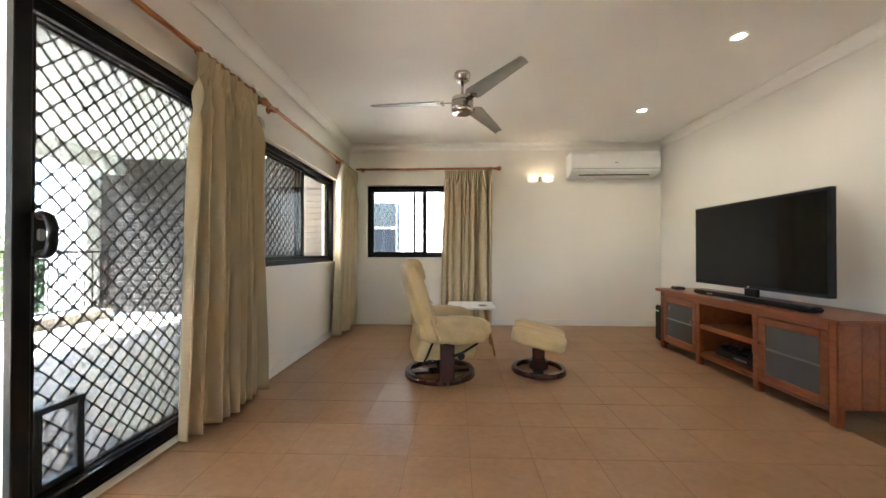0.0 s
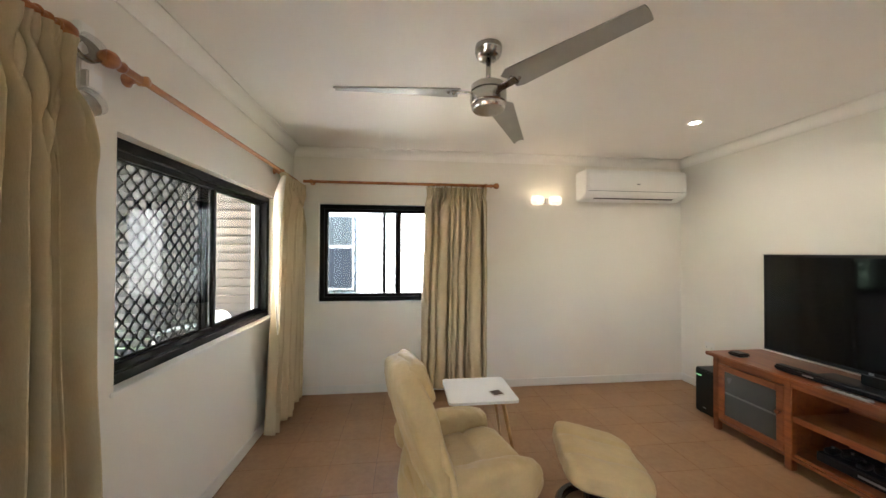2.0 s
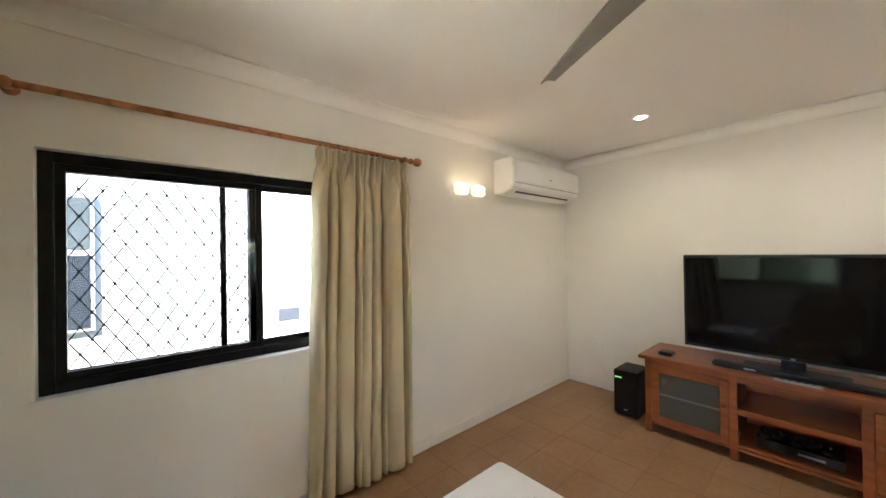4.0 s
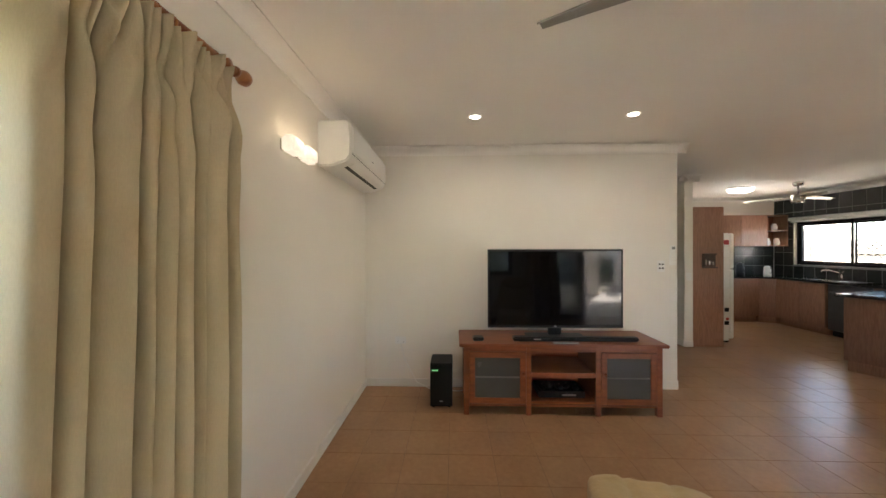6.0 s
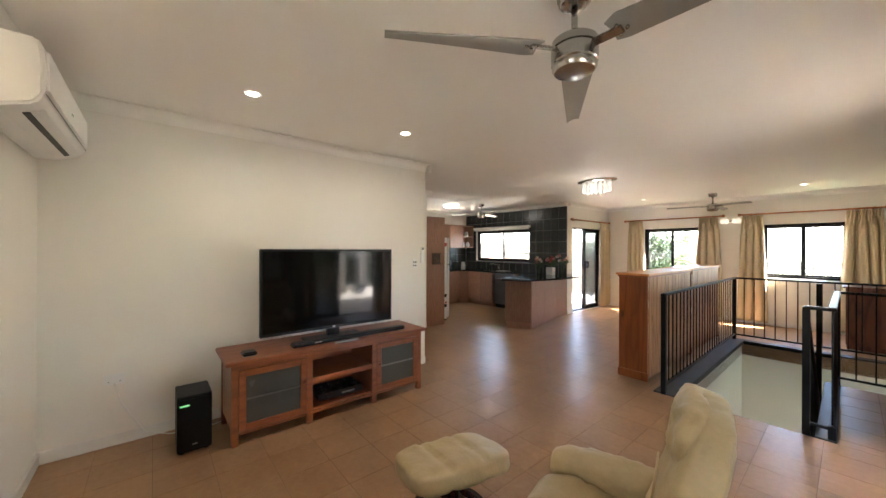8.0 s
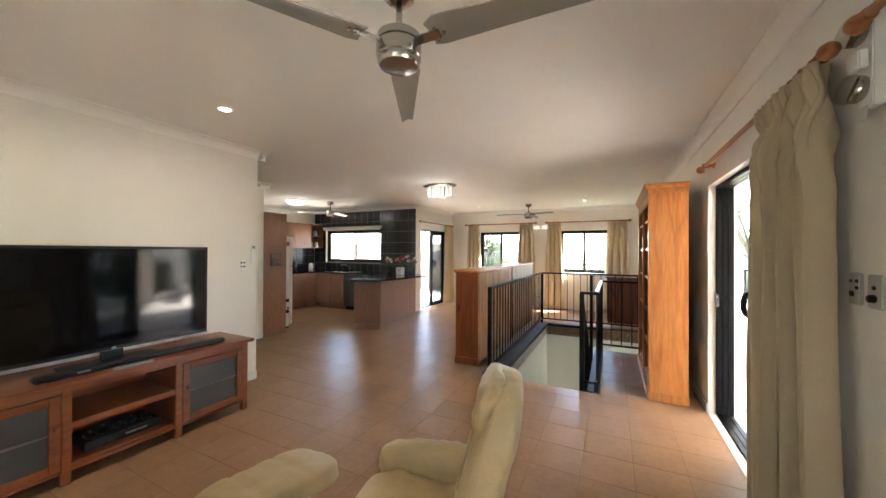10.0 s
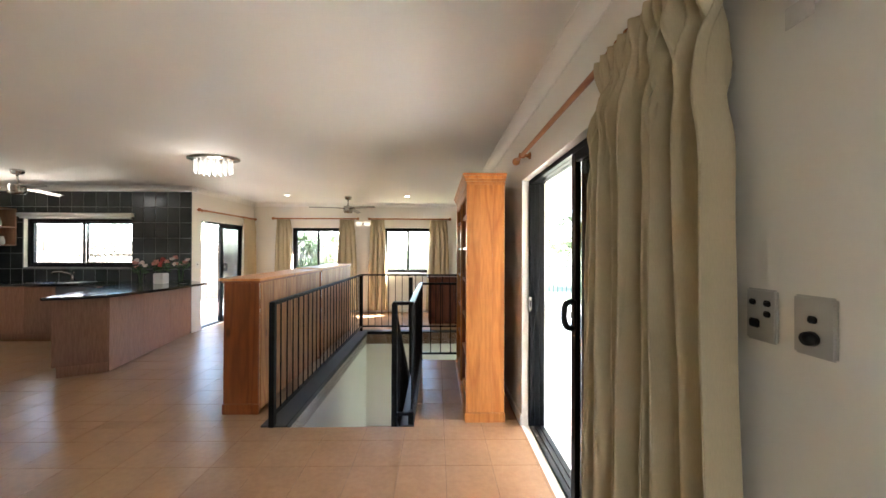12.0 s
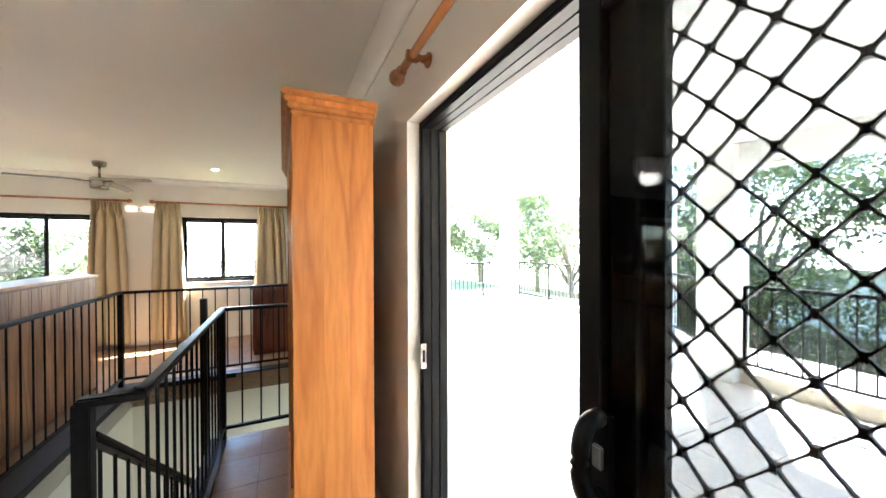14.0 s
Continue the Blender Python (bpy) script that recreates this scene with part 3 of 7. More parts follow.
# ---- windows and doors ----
# fill lamp added to brighten the stair well; no source is known there
stair_fill = bpy.data.lights.new("stair_fill_lamp", "AREA")
stair_fill.shape, stair_fill.size, stair_fill.size_y, stair_fill.energy, stair_fill.color = "RECTANGLE", 1.0, 1.0, 0.08, (0.93, 0.97, 1.0)
new("stair_fill_lamp", stair_fill).matrix_world = look((WX - 0.06, -2.15, -1.0), (0.8, -2.0, -1.0))
def bm_grille(w, h, pitch=0.078, rise=0.090, bar=0.0055, deep=0.008, m=None, node=0.0075):
    """Diamond security grille: bowed strands meeting at small clamps, in the x-z plane from the origin."""
    verts, faces = [], []
    cols = int(w / (pitch / 2)) + 1
    seg = 5
    rows = int(h / (rise / 2) * seg) + 1
    amp = pitch / 4 - bar * 0.3
    for c in range(cols):
        x0 = c * pitch / 2 + pitch / 4 - 0.0
        sign = 1 if c % 2 else -1
        base = len(verts)
        for k in range(rows):
            z = min(h, k * rise / 2 / seg)
            ph = math.cos(math.pi * z / (rise / 2))
            shape = 0.75 * (2 * abs(((z / (rise / 2)) % 2) - 1) - 1) + 0.25 * ph
            x = x0 + sign * amp * shape
            if x > w:
                x = w
            verts += [(x - bar / 2, -deep / 2, z), (x + bar / 2, -deep / 2, z), (x + bar / 2, deep / 2, z), (x - bar / 2, deep / 2, z)]
            if k:
                a = base + 4 * (k - 1)
                for q in range(4):
                    faces.append((a + q, a + (q + 1) % 4, a + 4 + (q + 1) % 4, a + 4 + q))
        for k in range(int(h / (rise / 2)) + 1):
            if (sign if k % 2 == 0 else -sign) > 0:
                z, x = k * rise / 2, x0 + pitch / 4
                if node < x < w - node and node < z < h - node:
                    b = len(verts)
                    for dz in (-node, node):
                        verts += [(x - node * 0.62, -deep, z + dz), (x + node * 0.62, -deep, z + dz), (x + node * 0.62, deep, z + dz), (x - node * 0.62, deep, z + dz)]
                    faces += [(b, b + 1, b + 2, b + 3), (b + 4, b + 5, b + 6, b + 7)] + [(b + q, b + (q + 1) % 4, b + 4 + (q + 1) % 4, b + 4 + q) for q in range(4)]
    me = bpy.data.meshes.new("grille")
    me.from_pydata(verts, [], faces)
    bm = bmesh.new()
    bm.from_mesh(me)
    bpy.data.meshes.remove(me)
    if m:
        bmesh.ops.transform(bm, matrix=m, verts=bm.verts)
    return bm


def rect_frame(bm, u0, u1, z0, z1, t, d0, d1, m):
    """Four bars round an opening, in the local x-z plane."""
    box(bm, u0, u0 + t, d0, d1, z0, z1, m)
    box(bm, u1 - t, u1, d0, d1, z0, z1, m)
    box(bm, u0 + t, u1 - t, d0, d1, z0, z0 + t, m)
    box(bm, u0 + t, u1 - t, d0, d1, z1 - t, z1, m)
    return bm


def pane(parent, u0, u1, z0, z1, d, m, name="pane", mat="glass"):
    g = part(name, bm_box(u0, u1, d - 0.003, d + 0.003, z0, z1, 0, 1, m), M[mat], parent)
    g.visible_shadow = False
    return g


def sliding_window(name, m, w, z0, z1, grille_side, label, split=0.5, mid=None, pitch=0.110, rise=0.097):
    """Black sliding window in local x (along), y (out of the room), z. grille_side: which half the security screen covers."""
    win = structure(name, bmesh.new(), M["alu"], label)
    f = bmesh.new()
    rect_frame(f, 0, w, z0, z1, 0.045, 0.055, 0.155, m)
    part("window_frame", rounded(f, 0.003, 1), M["alu"], win)
    c = w * split
    for k, (a, b, d) in enumerate(((0.045, c + 0.03, 0.085), (c - 0.03, w - 0.045, 0.115))):
        s = bmesh.new()
        rect_frame(s, a, b, z0 + 0.045, z1 - 0.045, 0.032, d - 0.012, d + 0.012, m)
        part("sash", rounded(s, 0.002, 1), M["alu"], win)
        pane(win, a + 0.03, b - 0.03, z0 + 0.075, z1 - 0.075, d, m, "pane", "tinted" if (grille_side < 0) == (k == 0) and grille_side else "glass")
    if grille_side:
        a, b = (0.045, c - 0.005) if grille_side < 0 else (c + 0.005, w - 0.045)
        s = bmesh.new()
        rect_frame(s, a, b, z0 + 0.045, z1 - 0.045, 0.026, 0.135, 0.153, m)
        if mid is not None:
            box(s, mid - 0.014, mid + 0.014, 0.135, 0.153, z0 + 0.07, z1 - 0.07, m)
        scr = part("security_screen", rounded(s, 0.002, 1), M["alu"], win)
        part("grille", bm_grille(b - a - 0.05, z1 - z0 - 0.14, pitch, rise, 0.0056, 0.008, m @ Matrix.Translation((a + 0.025, 0.144, z0 + 0.07))), M["alu"], scr)
    return win


def sill(x0, x1, y0, y1, z):
    return structure("trim", bm_box(x0, x1, y0, y1, z, z + 0.018, 0.004), M["trim"], "white painted window sill")


OUT_W = Matrix.Translation((WX, 0, 0)) @ Matrix.Rotation(radians(90), 4, "Z")     # x along +y, y towards -x
OUT_N = Matrix.Translation((0, NY, 0))                                            # x along +x, y towards +y
OUT_S = Matrix.Translation((0, SY, 0)) @ Matrix.Rotation(radians(180), 4, "Z")    # x along -x, y towards -y
OUT_E = Matrix.Translation((EX, 0, 0)) @ Matrix.Rotation(radians(-90), 4, "Z")    # x along -y, y towards +x
OUT_K = Matrix.Translation((0, KY, 0)) @ Matrix.Rotation(radians(180), 4, "Z")


def at_u(m, u):
    return m @ Matrix.Translation((u, 0, 0))


sliding_window("window_1", at_u(OUT_W, WIN_W[0]), WIN_W[1] - WIN_W[0], WIN_W[2], WIN_W[3], -1, "black aluminium sliding window with a diamond security screen", pitch=0.078, rise=0.078)
sliding_window("window_2", at_u(OUT_N, WIN_N[0]), WIN_N[1] - WIN_N[0], WIN_N[2], WIN_N[3], -1, "black aluminium sliding window with a diamond security screen", mid=0.65, pitch=0.076, rise=0.122)
sliding_window("window_3", at_u(OUT_S, -WIN_S1[1]), WIN_S1[1] - WIN_S1[0], WIN_S1[2], WIN_S1[3], -1, "black aluminium sliding window in the dining end")
sliding_window("window_4", at_u(OUT_S, -WIN_S2[1]), WIN_S2[1] - WIN_S2[0], WIN_S2[2], WIN_S2[3], 0, "black aluminium sliding window in the dining end")
sliding_window("window_5", at_u(OUT_K, -WIN_K[1]), WIN_K[1] - WIN_K[0], WIN_K[2], WIN_K[3], 1, "black aluminium kitchen window over the sink")
sill(WX - 0.054, WX + 0.012, WIN_W[0] - 0.02, WIN_W[1] + 0.02, WIN_W[2] - 0.016)
sill(WIN_N[0] - 0.02, WIN_N[1] + 0.02, NY - 0.012, NY + 0.054, WIN_N[2] - 0.016)
for wn_ in (WIN_S1, WIN_S2):
    sill(wn_[0] - 0.02, wn_[1] + 0.02, SY - 0.054, SY + 0.012, wn_[2] - 0.016)


def pull_handle(parent, m, u, z, d):
    """A curved black pull with its plate, on the room side."""
    z += 0.04
    b = part("handle_plate", bm_box(u - 0.026, u + 0.026, d - 0.016, d, z - 0.085, z + 0.085, 0.008, 3, m), M["black"], parent)
    pts = [m @ Vector((u, d - 0.014 - 0.052 * math.sin(a) ** 0.5, z + 0.072 * -math.cos(a))) for a in [k * math.pi / 14 for k in range(15)]]
    part("handle", bm_sweep(pts, 0.0165, 12), M["black"], parent, smooth=True)
    part("lock_snib", bm_box(u - 0.012, u + 0.012, d - 0.026, d - 0.016, z - 0.022, z + 0.022, 0.004, 2, m), M["grey"], parent)
    return b


def sliding_door(name, m, w, h, label, screen=True, flap=True, pitch=0.083, rise=0.0905):
    """Fixed frame with the leaf slid to the far half; local x along the wall, y outward."""
    door = structure(name, bmesh.new(), M["alu"], label)
    m = m @ Matrix.Translation((0, 0.03, 0))
    f = bmesh.new()
    for d0, d1 in ((0.03, 0.062), (0.068, 0.10), (0.106, 0.138)):
        box(f, 0, 0.028, d0, d1, 0, h, m)
        box(f, w - 0.028, w, d0, d1, 0, h, m)
        box(f, 0.028, w - 0.028, d0, d1, h - 0.028, h, m)
        box(f, 0.028, w - 0.028, d0, d1, -0.02, 0.014, m)
    box(f, 0, 0.02, 0.025, 0.145, 0, h, m)
    box(f, w - 0.02, w, 0.025, 0.145, 0, h, m)
    box(f, 0.02, w - 0.02, 0.025, 0.145, h - 0.02, h, m)
    box(f, 0.02, w - 0.02, 0.025, 0.145, -0.03, 0.006, m)
    part("door_frame", f, M["alu"], door)
    c = w * 0.466
    for k, (a, b, d) in enumerate(((c - 0.026, w - 0.03, 0.046), (c + 0.015, w - 0.03, 0.084))):
        s = bmesh.new()
        t = 0.055
        rect_frame(s, a, b, 0.015, h - 0.03, t, d - 0.016, d + 0.016, m)
        leaf = part("door_leaf", rounded(s, 0.003, 1), M["alu"], door)
        pane(leaf, a + t - 0.005, b - t + 0.005, 0.015 + t, h - 0.03 - t, d, m, "pane", "tint_light")
        if k == 0:
            pull_handle(leaf, m, a + 0.066, 1.03, d - 0.016)
    if screen:
        a, b, d = c + 0.037, w - 0.03, 0.122
        s = bmesh.new()
        rect_frame(s, a, b, 0.015, h - 0.03, 0.06, d - 0.013, d + 0.013, m)
        scr = part("screen_door", rounded(s, 0.003, 1), M["alu"], door)
        part("grille", bm_grille(b - a - 0.107, h - 0.135, pitch, rise, 0.0045, 0.008, m @ Matrix.Translation((a + 0.042, d, 0.053)), 0.0068), M["alu"], scr)
        if flap:
            s = bmesh.new()
            rect_frame(s, a + 0.055, a + 0.235, 0.075, 0.40, 0.028, d - 0.028, d + 0.02, m)
            fl = part("pet_flap", rounded(s, 0.003, 1), M["grey"], scr, "grey plastic pet flap with a clear door")
            part("flap_pane", bm_box(a + 0.08, a + 0.21, d - 0.004, d + 0.004, 0.10, 0.375, 0.001, 1, m), M["clear"], fl)
    return door


sliding_door("door_1", at_u(OUT_W, DOOR_W[0]), DOOR_W[1] - DOOR_W[0], DOOR_W[3], "open black sliding glass door with a diamond security screen")
sliding_door("door_2", at_u(OUT_E, -DOOR_D[1]), DOOR_D[1] - DOOR_D[0], DOOR_D[3], "black sliding glass door to the patio", True, False)
# steel keeper on the jamb
keeper = thing("door_latch_keeper", "small steel latch keeper on the black door jamb", "latch", (WX - 0.058, DOOR_W[0] + 0.030, 0.99))
part("plate", bm_box(-0.014, 0.014, 0, 0.004, -0.055, 0.055, 0.002), M["steel"], keeper)
part("slot", bm_box(-0.005, 0.005, 0.0035, 0.006, -0.025, 0.025, 0), M["black"], keeper)


# ---- curtains and rods ----
def bm_curtain(w_top, w_bot, height, folds, depth, seed, lean=0.0, twist=0.0):
    """Hanging gathered cloth, local x along the rod, y out into the room, z down from 0: a shirred heading with a small frill,
    puckers below it, then deep tube-like folds that differ in width and depth, drift and merge on the way down."""
    rnd = random.Random(seed)
    width_of = [rnd.uniform(0.55, 1.7) for _ in range(folds)]
    edges = [sum(width_of[:k]) / sum(width_of) for k in range(folds + 1)]
    am = [rnd.uniform(0.55, 1.15) for _ in range(folds + 1)]
    tube = [rnd.uniform(0.60, 1.20) for _ in range(folds)]
    fade = [rnd.uniform(-0.40, 0.30) for _ in range(folds + 1)]
    slide = [0.0] + [rnd.uniform(-0.42, 0.42) for _ in range(folds - 1)] + [0.0]
    nu, nv = folds * 26, 56
    bm = bmesh.new()
    grid = []
    for j in range(nv + 1):
        v = (j / nv) ** 1.45
        drop = v * height
        body = min(1.0, max(0.0, (drop - 0.05) / 0.22))
        body = body * body * (3 - 2 * body)
        head = math.exp(-(drop / 0.10) ** 2)
        width = (w_top + (w_bot - w_top) * v ** 0.75) * (1 - 0.04 * math.exp(-(drop - 0.09) ** 2 / 0.003))
        pos = [e + slide[k] * v / folds for k, e in enumerate(edges)]
        row = []
        for i in range(nu + 1):
            u = i / nu
            k = 0
            while k < folds - 1 and u > edges[k + 1]:
                k += 1
            t = (u - edges[k]) / (edges[k + 1] - edges[k])
            ph = 2 * math.pi * t
            here = am[k] * (1 + fade[k] * v) * (1 - t) + am[k + 1] * (1 + fade[k + 1] * v) * t
            here *= 1 + 0.30 * noise.noise(Vector((u * folds * 0.45, v * 1.7, seed * 1.3)))
            big = math.tanh(1.5 * math.cos(ph + 0.5 * noise.noise(Vector((k * 1.7, v * 1.6, seed))))) / 0.905
            y = -depth * here * big * (0.22 + 0.78 * body)
            at_u_ = pos[k] + (pos[k + 1] - pos[k]) * (t - tube[k] * body * math.sin(ph) / (2 * math.pi))
            x = (at_u_ - 0.5) * width + lean * v
            x += 0.35 * depth * here * math.sin(ph) * noise.noise(Vector((k * 2.3, v * 0.9, seed * 0.6))) * body
            frill = math.sin(2 * math.pi * u * folds * 2.7 + 1.6 * noise.noise(Vector((u * folds, 0.3, seed))))
            y += 0.015 * frill * head + 0.012 * frill * math.exp(-(drop / 0.26) ** 2)
            crease = noise.noise(Vector((u * folds * 3.1 + drop * 5 * (1 if k % 2 else -1), drop * 4.5, seed * 2.3)))
            y += 0.050 * crease * math.exp(-(drop - 0.17) ** 2 / 0.045)
            y += 0.006 * noise.noise(Vector((u * folds * 1.5, v * 6, seed * 0.7))) * body
            x += 0.010 * noise.noise(Vector((u * 3, v * 3, seed + 9.1))) * body
            z = -drop + (0.006 * frill + 0.005 * noise.noise(Vector((u * folds * 3, 2.2, seed)))) * head
            z += 0.012 * noise.noise(Vector((u * 4, 1.5, seed))) * v
            row.append(bm.verts.new((x, y + twist * u * v, z)))
        grid.append(row)
    for j in range(nv):
        for i in range(nu):
            f = bm.faces.new((grid[j][i], grid[j + 1][i], grid[j + 1][i + 1], grid[j][i + 1]))
            f.smooth = True
    return bm


def curtain(m, w_top, w_bot, height, folds, depth, seed, label, lean=0.0, twist=0.0, group="curtains", lined=False, to_rod=-0.018):
    c = thing("curtain", label, "curtain", (0, 0, 0), group)
    c.matrix_world = m
    cloth = part("fabric", bm_curtain(w_top, w_bot, height, folds, depth, seed, lean, twist=twist), M["curtain"], c)
    if lined:
        bm = bmesh.new()
        rows = []
        for j in range(21):
            v = j / 20
            e = -(w_top + (w_bot - w_top) * (0.62 * v) ** 0.7) / 2 + lean * 0.62 * v - 0.012 - 0.03 * math.sin(v * 3.1)
            half = 0.11 * (1 - v) ** 0.8 * min(1, 0.35 + v * 5)
            rows.append([bm.verts.new((e + 0.05 * q * q * half / 0.11 - 0.012 * math.sin(q * 3 + v * 4), -depth + 0.03 + half * q, -0.03 - height * 0.62 * v)) for q in (0, 0.25, 0.5, 0.75, 1.0)])
        for a, b in zip(rows, rows[1:]):
            for q in range(4):
                bm.faces.new((a[q], b[q], b[q + 1], a[q + 1]))
        li = part("lining", bm, M["lining"], c, "pale turned-back curtain lining", True)
        thick = li.modifiers.new("thickness", "SOLIDIFY")
        thick.thickness, thick.offset = 0.003, 0
    sol = cloth.modifiers.new("thickness", "SOLIDIFY")
    sol.thickness, sol.offset = 0.004, 0
    n = max(6, int(w_top / 0.055))
    ring = bm_lathe([(0.0205 + 0.0042 * math.cos(a), 0.0042 * math.sin(a)) for a in [k * math.pi / 4 for k in range(9)]], Matrix.Rotation(radians(90), 4, "Y"), 16)
    first = part("ring", ring, M["rod"], c)
    first.location = (-w_top / 2 + 0.02, to_rod, 0.022)
    for i in range(1, n):
        o = new("ring", first.data)
        o.parent = c
        o.location = (-w_top / 2 + 0.02 + (w_top - 0.04) * i / (n - 1), to_rod, 0.022)
    return c


def curtain_rod(a, b, ends=(True, True), out=(1, 0), brackets=(0.06, 0.94), r=0.0145, wall_gap=0.068):
    a, b = Vector(a), Vector(b)
    d = (b - a).normalized()
    rod = thing("curtain_rod", "turned orange timber curtain rod with ball finials", "curtain rod", a, "curtain rods")
    inv = Matrix.Translation(-a)
    o = part("pole", bm_cyl(r, r, (0, 0, 0), b - a, 16), M["rod"], rod)
    smooth_by(o)
    prof = [(0, -0.005), (0.019, -0.005), (0.021, 0.004), (0.016, 0.012), (0.013, 0.02), (0.018, 0.028), (0.027, 0.04), (0.031, 0.055), (0.028, 0.072), (0.018, 0.084), (0, 0.088)]
    for end, p, way in ((ends[0], Vector((0, 0, 0)), -d), (ends[1], b - a, d)):
        if end:
            o = part("finial", bm_lathe(prof, Matrix.Translation(p) @ way.to_track_quat("Z", "Y").to_matrix().to_4x4(), 20), M["rod"], rod, smooth=True)
    n = Vector((*out, 0))
    for k in brackets:
        p = (b - a) * k
        back = p - n * (wall_gap - 0.002)
        bp = [(0, 0), (0.026, 0), (0.026, 0.008), (0.016, 0.016), (0.011, 0.03), (0.012, wall_gap - 0.03), (0.019, wall_gap - 0.022), (0.019, wall_gap + 0.016), (0, wall_gap + 0.018)]
        part("bracket", bm_lathe(bp, Matrix.Translation(back) @ n.to_track_quat("Z", "Y").to_matrix().to_4x4(), 18), M["rod"], rod, smooth=True)
    return rod


def along(x, y, z, turn):
    return pose(x, y, z, 0, 0, turn)


ROD_Z, GAPW = 2.115, 0.068
curtain_rod((WX + GAPW, 0.42, ROD_Z), (WX + GAPW, 2.275, ROD_Z), (True, True), (1, 0))
curtain_rod((WX + GAPW, 2.55, ROD_Z), (WX + GAPW, NY - 0.10, ROD_Z + 0.01), (True, False), (1, 0), (0.05, 0.80))
curtain_rod((WX + 0.12, NY - GAPW, ROD_Z + 0.018), (0.945, NY - GAPW, ROD_Z + 0.018), (False, True), (0, -1), (0.04, 0.97))
CL = "beige pencil-pleat cloth curtain hanging from a timber rod"
curtain(along(WX + 0.092, 2.072, ROD_Z - 0.026, 90), 0.50, 0.68, 2.045, 8, 0.064, 3, CL, -0.015, to_rod=0.024)
curtain(along(WX + 0.115, 4.36, ROD_Z - 0.026, 90), 0.50, 0.70, 2.04, 6, 0.060, 5, "beige cloth curtain with a turned-back pale lining in the corner", -0.14, lined=True, to_rod=0.047)
curtain(along(0.585, NY - 0.080, ROD_Z - 0.010, 180), 0.64, 0.69, 2.065, 9, 0.056, 8, CL, 0.035)
for c, w, seed in ((3.08, 0.31, 11), (1.66, 0.33, 12), (0.97, 0.31, 13), (-0.41, 0.38, 14)):
    curtain(along(c, SY + 0.080, 2.10, 0), w, w * 1.5, 2.05, 4, 0.050, seed, CL, to_rod=-0.012)
curtain_rod((3.26, SY + 0.068, 2.125), (1.47, SY + 0.068, 2.125), (True, True), (0, 1))
curtain_rod((1.10, SY + 0.068, 2.125), (-0.62, SY + 0.068, 2.125), (True, True), (0, 1))
curtain(along(EX - 0.080, -4.46, 2.075, -90), 0.42, 0.54, 2.03, 5, 0.050, 15, CL, to_rod=0.012)
curtain_rod((EX - 0.068, -2.98, 2.10), (EX - 0.068, -4.68, 2.10), (True, True), (-1, 0))


# ---- ceiling things ----
def downlight(x, y, power=9):
    d = thing("downlight", "small round recessed ceiling downlight, lit", "downlight", (x, y, CEIL), "downlights")
    part("rim", bm_lathe([(0.038, 0.001), (0.052, -0.001), (0.054, -0.006), (0.045, -0.009), (0.036, -0.004)], None, 28), M["white"], d, smooth=True)
    part("lens", bm_lathe([(0, -0.003), (0.037, -0.003), (0.037, 0.0), (0, 0.0)], None, 24), M["downlight"], d)
    lamp("downlight_lamp", "SPOT", (x, y, CEIL - 0.02), power, (1, 0.87, 0.70), None, 0.04, 172)
    return d


for x, y in ((2.35, 3.645), (2.34, 2.415), (2.54, -3.68), (0.21, -3.72)):
    downlight(x, y, DOWN)


